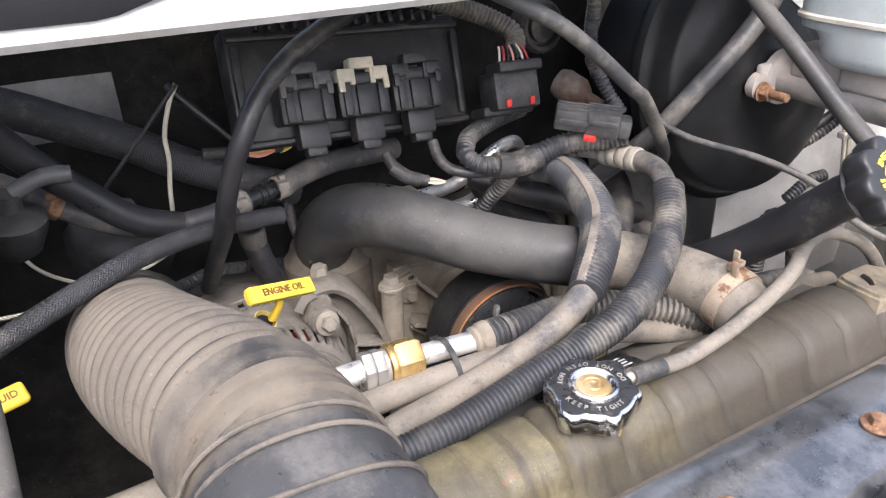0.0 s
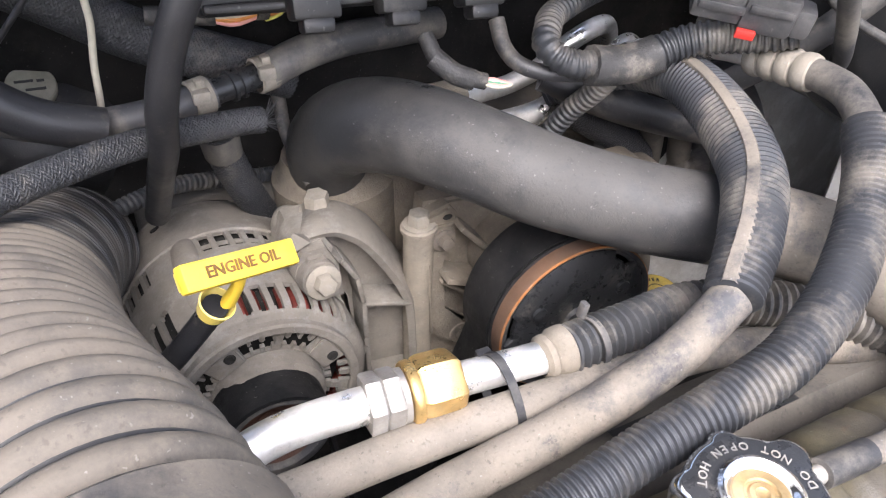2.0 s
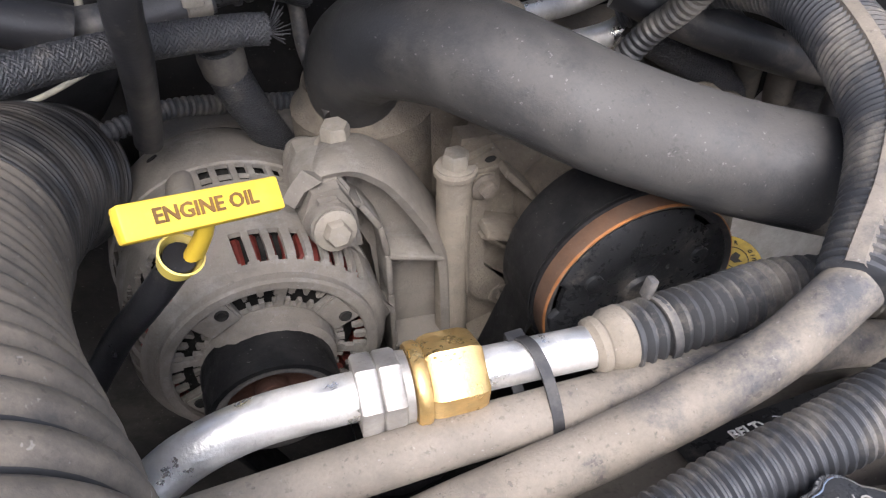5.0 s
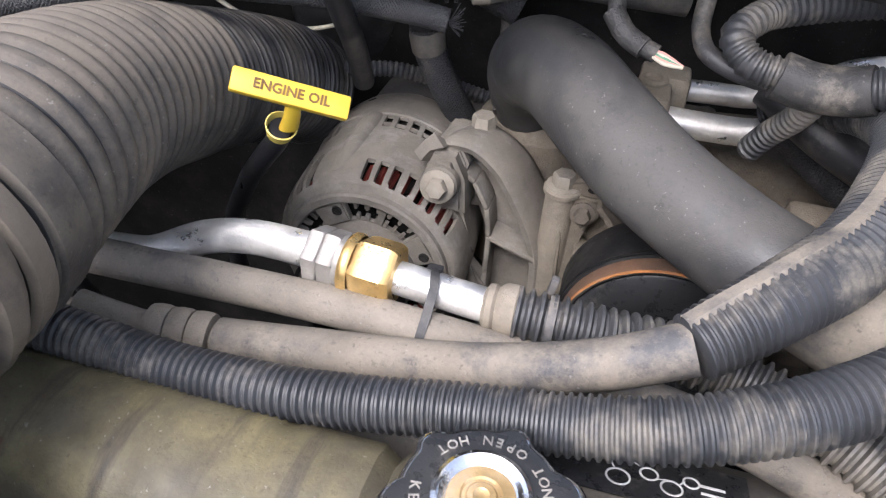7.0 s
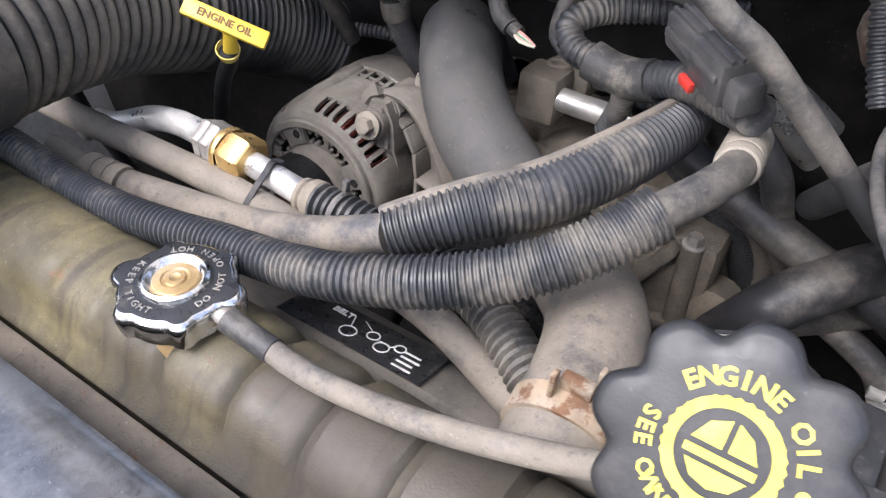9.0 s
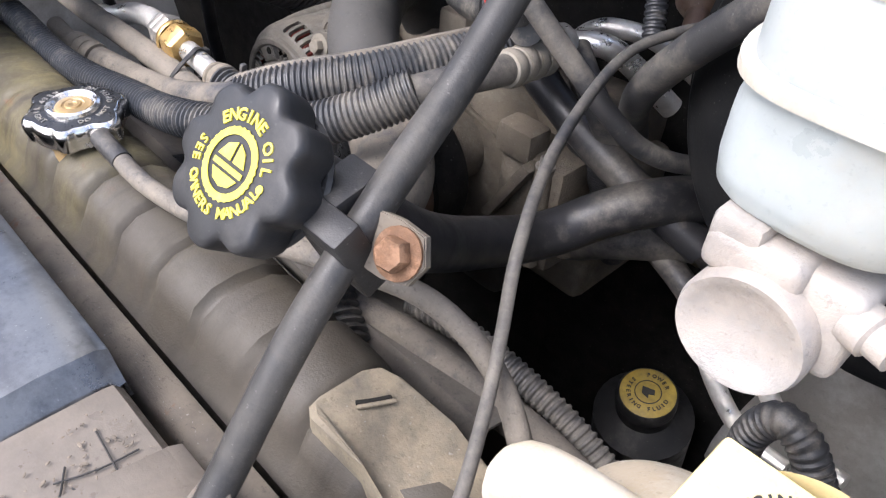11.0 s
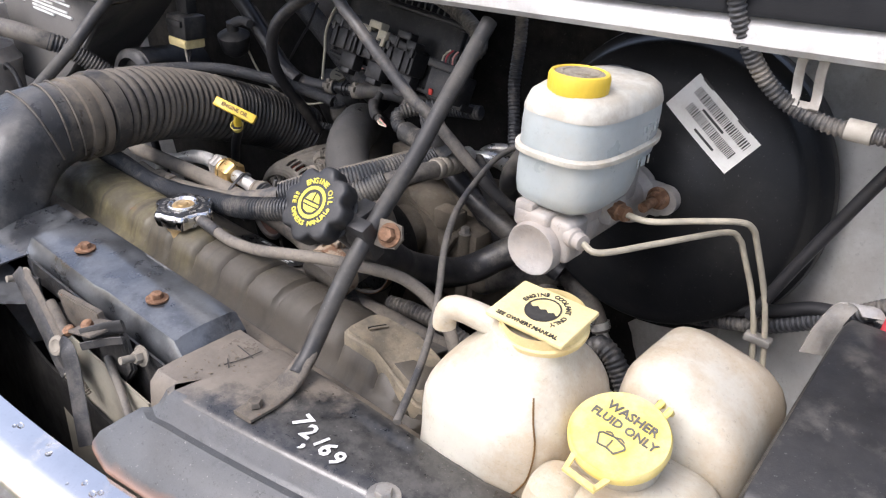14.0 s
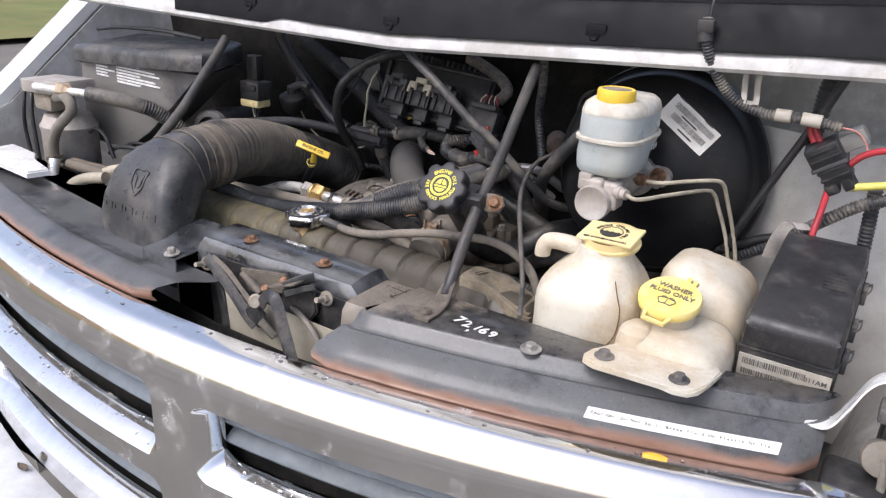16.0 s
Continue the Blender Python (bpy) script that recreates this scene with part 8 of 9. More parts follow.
# ---- engine computer with three plugs ----
ecm = thing("engine_computer", (0.0, 0.36, 1.09), "black engine computer box with three large cable plugs", "control unit")
em = Matrix.Translation((-0.010, 0.345, 1.158)) @ Matrix.Rotation(radians(-20), 4, "X") @ Matrix.Rotation(radians(4), 4, "Y")
er = em.to_3x3()
bm = B()
box(bm, em @ V(0, 0.030, 0.012), (0.240, 0.040, 0.112), 0.006, er)
part("case", bm, PLASTIC, ecm)
for z in (0.056, -0.040):
    part("flange", box(B(), em @ V(0, 0.008, z), (0.236, 0.010, 0.006), 0.002, er), PLASTIC, ecm)
for x in (-0.112, 0.112):
    part("flange", box(B(), em @ V(x, 0.008, 0.008), (0.008, 0.010, 0.084), 0.002, er), PLASTIC, ecm)
for k in range(16):
    bm = B()
    box(bm, em @ V(-0.09 + 0.012 * k, 0.012, 0.066), (0.004, 0.03, 0.010), 0.001, er)
    part("fin", bm, PLASTIC, ecm)
ep = em @ Matrix.Translation((0, 0, -0.010))
for i, x in enumerate((-0.062, -0.007, 0.048)):
    bm = B()
    box(bm, ep @ V(x, -0.012, 0.000), (0.051, 0.032, 0.034), 0.003, er)
    box(bm, ep @ V(x, -0.014, 0.0175), (0.030, 0.030, 0.010), 0.002, er)
    plug = part("plug", bm, PLASTIC, ecm, "black ribbed cable plug")
    for s in (-0.017, 0.0, 0.017):
        part("rib", box(B(), ep @ V(x + s, -0.029, -0.002), (0.008 if s else 0.016, 0.005, 0.027), 0.001, er), PLASTIC, plug)
    bm = B()
    for sx in (-0.0175, 0.0175):
        box(bm, ep @ V(x + sx, -0.022, 0.021), (0.015, 0.020, 0.012), 0.0015, er)
        box(bm, ep @ V(x + sx * 1.25, -0.031, 0.012), (0.006, 0.004, 0.012), 0.001, er)
    box(bm, ep @ V(x, -0.024, 0.031), (0.024, 0.016, 0.010), 0.0015, er)
    for sx in (-0.010, 0.010):
        box(bm, ep @ V(x + sx, -0.024, 0.022), (0.005, 0.014, 0.020), 0.001, er)
    part("lever", bm, (PLASTIC_GREY, mat("cream_plastic", (0.55, 0.50, 0.38), 0.5, dust=0.25, scale=30), PLASTIC)[i], plug, ("dark grey locking lever", "cream locking lever", "black locking lever")[i])
    bm = B()
    box(bm, ep @ V(x + 0.006, -0.006, -0.028), (0.030, 0.020, 0.024), 0.003, er)
    box(bm, ep @ V(x + 0.006, -0.008, -0.043), (0.020, 0.016, 0.010), 0.003, er)
    part("boot", bm, PLASTIC, plug)
for pts, m_, nm in (([(0.000, 0.318, 1.098), (0.003, 0.305, 1.085), (0.012, 0.295, 1.078), (0.030, 0.290, 1.072)], TAPE, "taped cable"), ([(0.052, 0.318, 1.100), (0.052, 0.305, 1.085), (0.060, 0.290, 1.076), (0.085, 0.277, 1.072), (0.120, 0.265, 1.075)], RUBBER, "black cable")):
    tube(bm := B(), pts, 0.0055, 14)
    part("cable", bm, m_, ecm)
for k, m_ in enumerate((WIRE_PINK, WIRE_WHITE, WIRE_GREEN, WIRE_PINK, WIRE_WHITE)):
    tube(bm := B(), [(0.022, 0.292, 1.074), (0.034, 0.286 - 0.001 * k, 1.0745 - 0.001 * k), (0.046, 0.284, 1.069)], 0.0013, 8)
    part("wire", bm, m_, ecm)
for k, m_ in enumerate((WIRE_PINK, WIRE_WHITE, WIRE_ORANGE, WIRE_PINK)):
    tube(bm := B(), [(-0.122, 0.381, 1.108 - 0.001 * k), (-0.108, 0.376, 1.110 - 0.0028 * k), (-0.092, 0.379, 1.108 - 0.0015 * k)], 0.0016, 8)
    part("wire", bm, m_, ecm)

for k, m_ in enumerate((WIRE_ORANGE, WIRE_ORANGE, WIRE_YELLOW)):
    tube(bm := B(), [(-0.086, 0.384, 1.103 - 0.002 * k), (-0.077, 0.381, 1.106 - 0.002 * k), (-0.068, 0.384, 1.111 - 0.001 * k)], 0.0016, 8)
    part("wire", bm, m_, ecm)
tube(bm := B(), [(-0.16, 0.386, 1.112), (-0.135, 0.384, 1.109), (-0.118, 0.381, 1.107)], 0.006, 12)
part("cable", bm, TAPE, ecm)
tube(bm := B(), [(-0.093, 0.380, 1.106), (-0.085, 0.383, 1.104)], 0.005, 12)
part("cable", bm, TAPE, ecm)

# second plug beside the computer with open wires
pl2 = thing("wiring_plug", (0.135, 0.31, 1.11), "black wiring plug with bare coloured wires", "connector")
bm = B()
box(bm, (0.136, 0.305, 1.140), (0.052, 0.034, 0.038), 0.003, er)
box(bm, (0.138, 0.300, 1.165), (0.050, 0.030, 0.010), 0.002, er)
box(bm, (0.132, 0.312, 1.118), (0.060, 0.030, 0.010), 0.003, er)
part("housing", bm, PLASTIC, pl2)
for p in ((0.122, 0.284, 1.135), (0.150, 0.284, 1.133)):
    part("lock", box(B(), p, (0.006, 0.003, 0.008), 0.001), RED, pl2, "small red locking tab")
for k in range(7):
    tube(bm := B(), [(0.122 + 0.006 * k, 0.302, 1.166), (0.124 + 0.005 * k, 0.304, 1.178), (0.128 + 0.004 * k, 0.312, 1.184)], 0.0012, 8)
    part("wire", bm, (WIRE_WHITE, WIRE_RED, PLASTIC, WIRE_PINK, PLASTIC, WIRE_WHITE, WIRE_RED)[k], pl2)
wire("wiring_loom", [(0.150, 0.315, 1.175), (0.158, 0.330, 1.190), (0.140, 0.345, 1.205), (0.10, 0.355, 1.222), (0.06, 0.36, 1.235)], 0.0105, LOOM_DUSTY, "thick dusty corrugated loom above the plug", "wiring loom", (0.0048, 0.0012))

# grey in-line connector with a red lock, on the taped harness
gc = thing("inline_connector", (0.18, 0.24, 1.10), "grey in-line connector with a red lock", "connector")
ca, cb = V(0.151, 0.247, 1.1265), V(0.206, 0.202, 1.1175)
cx_ = (cb - ca).normalized()
cz_ = (V(0, -0.25, 1) - cx_ * V(0, -0.25, 1).dot(cx_)).normalized()
cy_ = cz_.cross(cx_)
gr = Matrix((cx_, cy_, cz_)).transposed()


def along(f, v=0.0, w=0.0):
    return ca.lerp(cb, f) + cy_ * v + cz_ * w


bm = B()
box(bm, along(0.22), (0.032, 0.020, 0.022), 0.003, gr)
box(bm, along(0.64), (0.032, 0.024, 0.026), 0.003, gr)
box(bm, along(0.24, -0.0105, 0.0), (0.028, 0.003, 0.006), 0.001, gr)
box(bm, along(0.64, -0.0125, 0.004), (0.026, 0.003, 0.005), 0.001, gr)
box(bm, along(0.93, 0.0, -0.003), (0.014, 0.018, 0.020), 0.004, gr)
housing = part("housing", bm, GREY_PLUG, gc, "dark grey ribbed housing")
for v in (-0.006, 0.0, 0.006):
    part("rib", box(B(), along(0.22, v, 0.0115), (0.030, 0.0022, 0.003), 0.0006, gr), GREY_PLUG, housing)
    part("rib", box(B(), along(0.64, v, 0.0135), (0.030, 0.0026, 0.003), 0.0006, gr), GREY_PLUG, housing)
bm = B()
box(bm, along(0.50, -0.014, -0.0125), (0.012, 0.004, 0.006), 0.001, gr)
part("lock", bm, RED, gc, "bright red lock tab")
wire("wiring_harness", [(0.17, 0.33, 1.110), (0.13, 0.325, 1.105), (0.092, 0.310, 1.100), (0.078, 0.295, 1.098), (0.070, 0.282, 1.092), (0.080, 0.272, 1.083), (0.098, 0.268, 1.080)], 0.0095, LOOM, "corrugated harness branch curling down", "wiring loom", (0.0046, 0.0012))
wire("wiring_harness", [(0.095, 0.268, 1.080), (0.112, 0.266, 1.077), (0.130, 0.262, 1.079), (0.142, 0.258, 1.084)], 0.0135, TAPE, "cloth-taped black harness joint", "wiring loom")
wire("wiring_harness", [(0.138, 0.259, 1.083), (0.155, 0.254, 1.090), (0.172, 0.242, 1.096), (0.195, 0.226, 1.099), (0.210, 0.21, 1.105)], 0.0115, LOOM, "corrugated harness leading to a connector", "wiring loom", (0.0050, 0.0013))
wire("wiring_harness", [(0.120, 0.270, 1.072), (0.116, 0.285, 1.050), (0.108, 0.300, 1.030), (0.10, 0.31, 1.01)], 0.0085, LOOM_DUSTY, "dusty corrugated branch behind the pipes", "wiring loom", (0.0048, 0.0012))
wire("wiring_harness", [(0.00, 0.305, 1.088), (0.010, 0.296, 1.079), (0.022, 0.291, 1.074)], 0.007, TAPE, "taped wires below the computer plugs", "wiring loom")

# ---- hoses under the cowl ----
def hose(pts, r, label, material=RUBBER, rib=None, name="hose"):
    tube(bm := B(), pts, r, 18, 0.006, rib=rib, wob=0.01)
    return solid(name, bm, material, label, "hose")


def strands(bm, pts, r, n=9, turns=46.0, rad=0.00055, oval=1.0):
    """Fine strands wound both ways round a line."""
    P = spline(pts, 0.0016)
    F = frames_along(P)
    L = len(P)
    for s in (-1, 1):
        for k in range(n):
            ring0 = None
            for i in range(L):
                t, u, v = F[i]
                a = 2 * math.pi * k / n + s * turns * i * 0.0016 * 6.283 / 1.0
                rr = r + 0.0003 * (1 if (int(a * n / 3.1416) + (s > 0)) % 2 else -1)
                d = u * math.cos(a) + v * math.sin(a)
                w = (t * 0.7 + (v * math.cos(a) - u * math.sin(a)) * 0.7 * s).normalized().cross(d) * (rad * 2.0)
                c = P[i] + d * rr
                ring = [bm.verts.new(c - w), bm.verts.new(c + d * rad * 0.8), bm.verts.new(c + w)]
                if ring0:
                    bm.faces.new((ring0[0], ring0[1], ring[1], ring[0]))
                    bm.faces.new((ring0[1], ring0[2], ring[2], ring[1]))
                ring0 = ring
    return bm


hh = hose([(-0.335, 0.365, 1.128), (-0.307, 0.360, 1.113), (-0.288, 0.357, 1.100), (-0.270, 0.355, 1.088), (-0.245, 0.352, 1.074), (-0.211, 0.348, 1.065), (-0.178, 0.346, 1.065), (-0.155, 0.350, 1.066), (-0.132, 0.354, 1.069)], 0.0102, "black rubber heater hose with a joiner", RUBBER_GREY, name="heater_hose")
cd = V(0.9, 0.25, 0.06)
for c in ((-0.141, 0.353, 1.068), (-0.096, 0.366, 1.070)):
    bm = B()
    lathe(bm, axis_m(c, cd), [(0.0106, -0.007), (0.0122, -0.006), (0.0122, 0.006), (0.0106, 0.007)], 22)
    box(bm, V(*c) + V(0, -0.011, 0.005), (0.011, 0.007, 0.008), 0.001)
    box(bm, V(*c) + V(0.001, -0.006, 0.012), (0.006, 0.006, 0.005), 0.001)
    part("clamp", bm, STEEL_DUST, hh, "dull steel hose clamp")
bm = B()
tube(bm, [(-0.138, 0.354, 1.068), (-0.118, 0.359, 1.069), (-0.10, 0.365, 1.070)], 0.0082, 16)
for f_ in (-0.004, 0.003):
    lathe(bm, axis_m(V(-0.116, 0.360, 1.069) + cd * f_, cd), [(0.008, -0.0015), (0.0105, -0.0012), (0.0105, 0.0012), (0.008, 0.0015)], 20)
part("joiner", bm, CAP_BLACK, hh, "shiny black joiner")
bm = B()
lathe(bm, axis_m((-0.294, 0.358, 1.104), (0.8, 0, -0.6)), [(0.0105, -0.006), (0.0125, -0.005), (0.0125, 0.005), (0.0105, 0.006)], 20)
box(bm, (-0.292, 0.345, 1.122), (0.008, 0.010, 0.016), 0.002, Matrix.Rotation(0.5, 3, "Y"))
box(bm, (-0.284, 0.345, 1.131), (0.006, 0.008, 0.009), 0.002)
part("clamp", bm, STEEL_RUST, hh, "rusty hose clamp")
tube(bm := B(), [(-0.36, 0.37, 1.145), (-0.335, 0.366, 1.130), (-0.318, 0.362, 1.119)], 0.0120, 18)
part("pipe", bm, CAST, hh, "dull metal pipe end")
hose([(-0.094, 0.366, 1.070), (-0.069, 0.372, 1.076), (-0.034, 0.380, 1.078), (0.000, 0.385, 1.076), (0.045, 0.395, 1.072)], 0.0118, "black rubber hose running behind the intake", RUBBER_GREY, name="heater_hose")
dm_ = thing("idle_motor", (-0.24, 0.46, 0.98), "grimy dark throttle housing with a pale printed disc", "housing")
lathe(bm := B(), axis_m((-0.238, 0.462, 1.046), (0.1, -0.55, 0.8)), [(0.062, -0.08), (0.058, -0.02), (0.045, -0.006), (0.020, 0.0), (0, 0.0)], 36)
part("housing", bm, PLASTIC, dm_)
lathe(bm := B(), axis_m((-0.240, 0.458, 1.050), (0.1, -0.55, 0.8)), [(0.0165, -0.006), (0.0165, 0.0), (0.0155, 0.001), (0, 0.001)], 32)
disc_ = part("disc", bm, LIP_PALE, dm_, "pale olive disc")
bm = B()
q = axis_m((-0.240, 0.458, 1.050), (0.1, -0.55, 0.8), (0, 0.8, 0.5)) @ Matrix.Translation((0, 0, 0.0012))
for xa, xb, y in ((-0.010, 0.002, 0.003), (0.004, 0.009, 0.0025), (-0.004, 0.009, -0.004)):
    prism(bm, q, [(xa, y - 0.001), (xb, y - 0.001), (xb, y + 0.001), (xa, y + 0.001)], 0, 0.0003)
part("print", bm, BLACK_INK, disc_)
BR = [(-0.43, 0.160, 1.055), (-0.390, 0.174, 1.069), (-0.346, 0.192, 1.079), (-0.304, 0.212, 1.086), (-0.255, 0.244, 1.088), (-0.212, 0.282, 1.078), (-0.170, 0.308, 1.069), (-0.124, 0.325, 1.060), (-0.109, 0.328, 1.057)]
braid = wire("braided_cable", BR, 0.0078, RUBBER_CLEAN, "black braided cable sleeve with a frayed end", "cable")


part("braid", strands(B(), BR, 0.0080, 18, 24.0, 0.00036), BRAID, braid, "grey-black woven strands", kind="stuff")
bm = B()
random.seed(3)
for k in range(26):
    a = random.uniform(0, 6.28)
    d = V(random.uniform(0.4, 1), 0.3 + 0.6 * math.cos(a), 0.7 * math.sin(a)).normalized()
    p = V(-0.109, 0.328, 1.056)
    tube(bm, [p, p + d * 0.006, p + d * random.uniform(0.009, 0.015) + V(0, 0, 0.002)], 0.0003, 4)
part("frayed_end", bm, BRAID, braid, "frayed strands", kind="stuff")
hose([(-0.184, 0.360, 0.985), (-0.180, 0.342, 1.010), (-0.176, 0.318, 1.040), (-0.172, 0.290, 1.072), (-0.169, 0.268, 1.108), (-0.160, 0.258, 1.141), (-0.147, 0.254, 1.169), (-0.128, 0.262, 1.194), (-0.098, 0.272, 1.216), (-0.060, 0.285, 1.232), (-0.01, 0.31, 1.245)], 0.0084, "black rubber hose looping up to the cowl", RUBBER_CLEAN, name="vacuum_hose")
hose([(0.040, 0.190, 1.262), (0.076, 0.178, 1.242), (0.103, 0.175, 1.226), (0.140, 0.175, 1.198), (0.186, 0.180, 1.161), (0.206, 0.186, 1.147), (0.237, 0.200, 1.114), (0.258, 0.211, 1.090), (0.277, 0.223, 1.067), (0.292, 0.242, 1.046), (0.31, 0.275, 1.03), (0.33, 0.33, 1.02)], 0.0068, "black rubber hose crossing in front of the cowl", RUBBER_GREY, name="vacuum_hose")
hose([(0.402, 0.212, 1.228), (0.385, 0.206, 1.208), (0.354, 0.210, 1.172), (0.318, 0.222, 1.132), (0.285, 0.240, 1.088), (0.265, 0.27, 1.05), (0.25, 0.31, 1.01)], 0.0105, "black servo vacuum hose along the brake servo", RUBBER_GREY, name="vacuum_hose")
BT = [(-0.40, 0.425, 1.215), (-0.313, 0.420, 1.178), (-0.258, 0.416, 1.149), (-0.218, 0.413, 1.127), (-0.176, 0.410, 1.098), (-0.139, 0.405, 1.079), (-0.104, 0.400, 1.064), (-0.07, 0.40, 1.05)]
bh = hose(BT, 0.0165, "thick black braided hose behind the intake hose", RUBBER_CLEAN, name="heater_hose")
part("braid", strands(B(), BT, 0.0168, 26, 14.0, 0.00042), BRAID, bh, "black woven strands", kind="stuff")
wire("wire", [(-0.170, 0.392, 1.180), (-0.180, 0.389, 1.164), (-0.190, 0.386, 1.137), (-0.191, 0.385, 1.113), (-0.196, 0.385, 1.085), (-0.199, 0.385, 1.058), (-0.206, 0.385, 1.035)], 0.0023, WIRE_WHITE, "cream wire hanging beside the black hose")
wire("wire", [(-0.335, 0.340, 1.090), (-0.322, 0.350, 1.055), (-0.300, 0.360, 1.030), (-0.275, 0.372, 1.014), (-0.239, 0.385, 1.010), (-0.20, 0.39, 1.022)], 0.0018, WIRE_WHITE, "cream wire looping over the intake hose")
wire("wire", [(-0.175, 0.358, 1.188), (-0.195, 0.364, 1.165), (-0.218, 0.369, 1.139), (-0.245, 0.373, 1.110), (-0.272, 0.378, 1.080)], 0.0019, RUBBER_CLEAN, "thin black wire slanting down")
wire("cable", [(-0.178, 0.402, 1.178), (-0.155, 0.394, 1.150), (-0.131, 0.385, 1.122)], 0.0042, RUBBER_CLEAN, "black cable slanting behind the hose", "cable")
wire("cable", [(0.300, 0.300, 1.120), (0.282, 0.262, 1.115), (0.270, 0.234, 1.105), (0.277, 0.190, 1.093), (0.302, 0.125, 1.086), (0.326, 0.079, 1.069), (0.343, 0.054, 1.043), (0.360, 0.028, 1.027), (0.385, -0.016, 1.014), (0.413, -0.075, 1.003)], 0.0034, RUBBER_GREY, "black bowden cable hanging to the support panel", "cable")
hose([(-0.262, 0.37, 0.970), (-0.241, 0.375, 0.977), (-0.217, 0.380, 0.981), (-0.195, 0.392, 0.980), (-0.166, 0.408, 0.976), (-0.120, 0.425, 0.960), (-0.066, 0.435, 0.945)], 0.0068, "small corrugated loom behind the alternator", LOOM, (0.0046, 0.0012), name="wiring_loom")
SD = [(-0.134, 0.358, 1.040), (-0.131, 0.363, 1.018), (-0.123, 0.375, 0.988), (-0.112, 0.392, 0.955), (-0.10, 0.41, 0.92)]
sd = hose(SD, 0.0115, "black braided sleeve going down behind the alternator", RUBBER_CLEAN, name="braided_sleeve")
part("braid", strands(B(), SD, 0.0118, 20, 18.0, 0.00040), BRAID, sd, "grey woven strands", kind="stuff")
lathe(bm := B(), axis_m((-0.1325, 0.361, 1.026), (-0.1, -0.2, 1)), [(0.0115, -0.008), (0.0130, -0.006), (0.0135, 0.006), (0.0125, 0.012)], 22)
part("cuff", bm, RUBBER, sd, "dusty cuff")
hose([(-0.084, 0.405, 1.060), (-0.081, 0.400, 1.031), (-0.081, 0.395, 1.012), (-0.078, 0.385, 0.994), (-0.074, 0.362, 0.978)], 0.0050, "thin dusty hose down to the bracket bolt", RUBBER, name="vacuum_hose")
hose([(0.165, 0.345, 1.035), (0.185, 0.33, 1.015), (0.205, 0.32, 0.99), (0.225, 0.335, 0.96), (0.235, 0.345, 0.92), (0.24, 0.35, 0.86)], 0.0105, "black hose dropping behind the engine", RUBBER, name="heater_hose")
hose([(0.19, 0.30, 1.06), (0.210, 0.29, 1.048), (0.225, 0.29, 1.03), (0.235, 0.31, 0.99), (0.250, 0.325, 0.95), (0.27, 0.34, 0.92)], 0.0105, "black hose between engine and servo", RUBBER, name="heater_hose")
hose([(0.17, 0.34, 0.86), (0.215, 0.31, 0.885), (0.255, 0.305, 0.915), (0.295, 0.33, 0.925), (0.34, 0.37, 0.93), (0.39, 0.42, 0.93)], 0.0165, "thick dusty black hose low beside the engine", RUBBER, name="heater_hose")
for dx in (0.0, 0.036):
    ob = thing("heater_pipe", (0.36 + dx, 0.31, 0.80), "pale metal heater pipe with a rubber hose and steel clamp", "pipe", "heater pipes")
    o = V(dx, 0.012 * (dx > 0), 0.012 * (dx > 0))
    tube(bm := B(), [V(0.250, 0.325, 0.930) + o, V(0.290, 0.325, 0.915) + o, V(0.330, 0.320, 0.898) + o, V(0.345, 0.318, 0.880) + o, V(0.352, 0.316, 0.868) + o], 0.0110, 18)
    part("hose", bm, RUBBER, ob)
    tube(bm := B(), [V(0.350, 0.316, 0.872) + o, V(0.372, 0.312, 0.845) + o, V(0.400, 0.308, 0.822) + o, V(0.425, 0.305, 0.812) + o, V(0.455, 0.30, 0.815) + o], 0.0078, 16)
    part("pipe", bm, ALU, ob)
    bm = B()
    lathe(bm, axis_m(V(0.349, 0.317, 0.876) + o, (0.45, -0.1, -0.8)), [(0.0112, -0.005), (0.0128, -0.0045), (0.0128, 0.0045), (0.0112, 0.005)], 22)
    box(bm, V(0.340, 0.308, 0.886) + o, (0.012, 0.010, 0.008), 0.001)
    part("clamp", bm, ALU, ob, "bright steel spring clamp")
hose([(0.440, 0.215, 0.80), (0.436, 0.208, 0.88), (0.434, 0.205, 0.925), (0.444, 0.203, 0.952), (0.460, 0.201, 0.950), (0.474, 0.199, 0.935), (0.492, 0.196, 0.905), (0.505, 0.195, 0.84)], 0.0115, "black corrugated loom arching below the cylinder", LOOM, (0.0052, 0.0013), name="wiring_loom")
hose([(0.520, 0.24, 0.945), (0.55, 0.235, 0.965), (0.575, 0.23, 0.97)], 0.008, "black corrugated loom with a red band", LOOM, (0.005, 0.0012), name="wiring_loom")
hose([(0.195, 0.066, 0.958), (0.25, 0.075, 0.955), (0.30, 0.082, 0.950), (0.352, 0.088, 0.945), (0.40, 0.09, 0.935)], 0.0115, "tan dusty hose continuing along the shroud", RUBBER_TAN, name="return_hose")
hose([(0.235, 0.10, 0.955), (0.27, 0.105, 0.958), (0.31, 0.108, 0.955), (0.36, 0.11, 0.945), (0.40, 0.11, 0.93)], 0.009, "dusty corrugated loom along the shroud", LOOM_DUSTY, (0.005, 0.0013), name="wiring_loom")

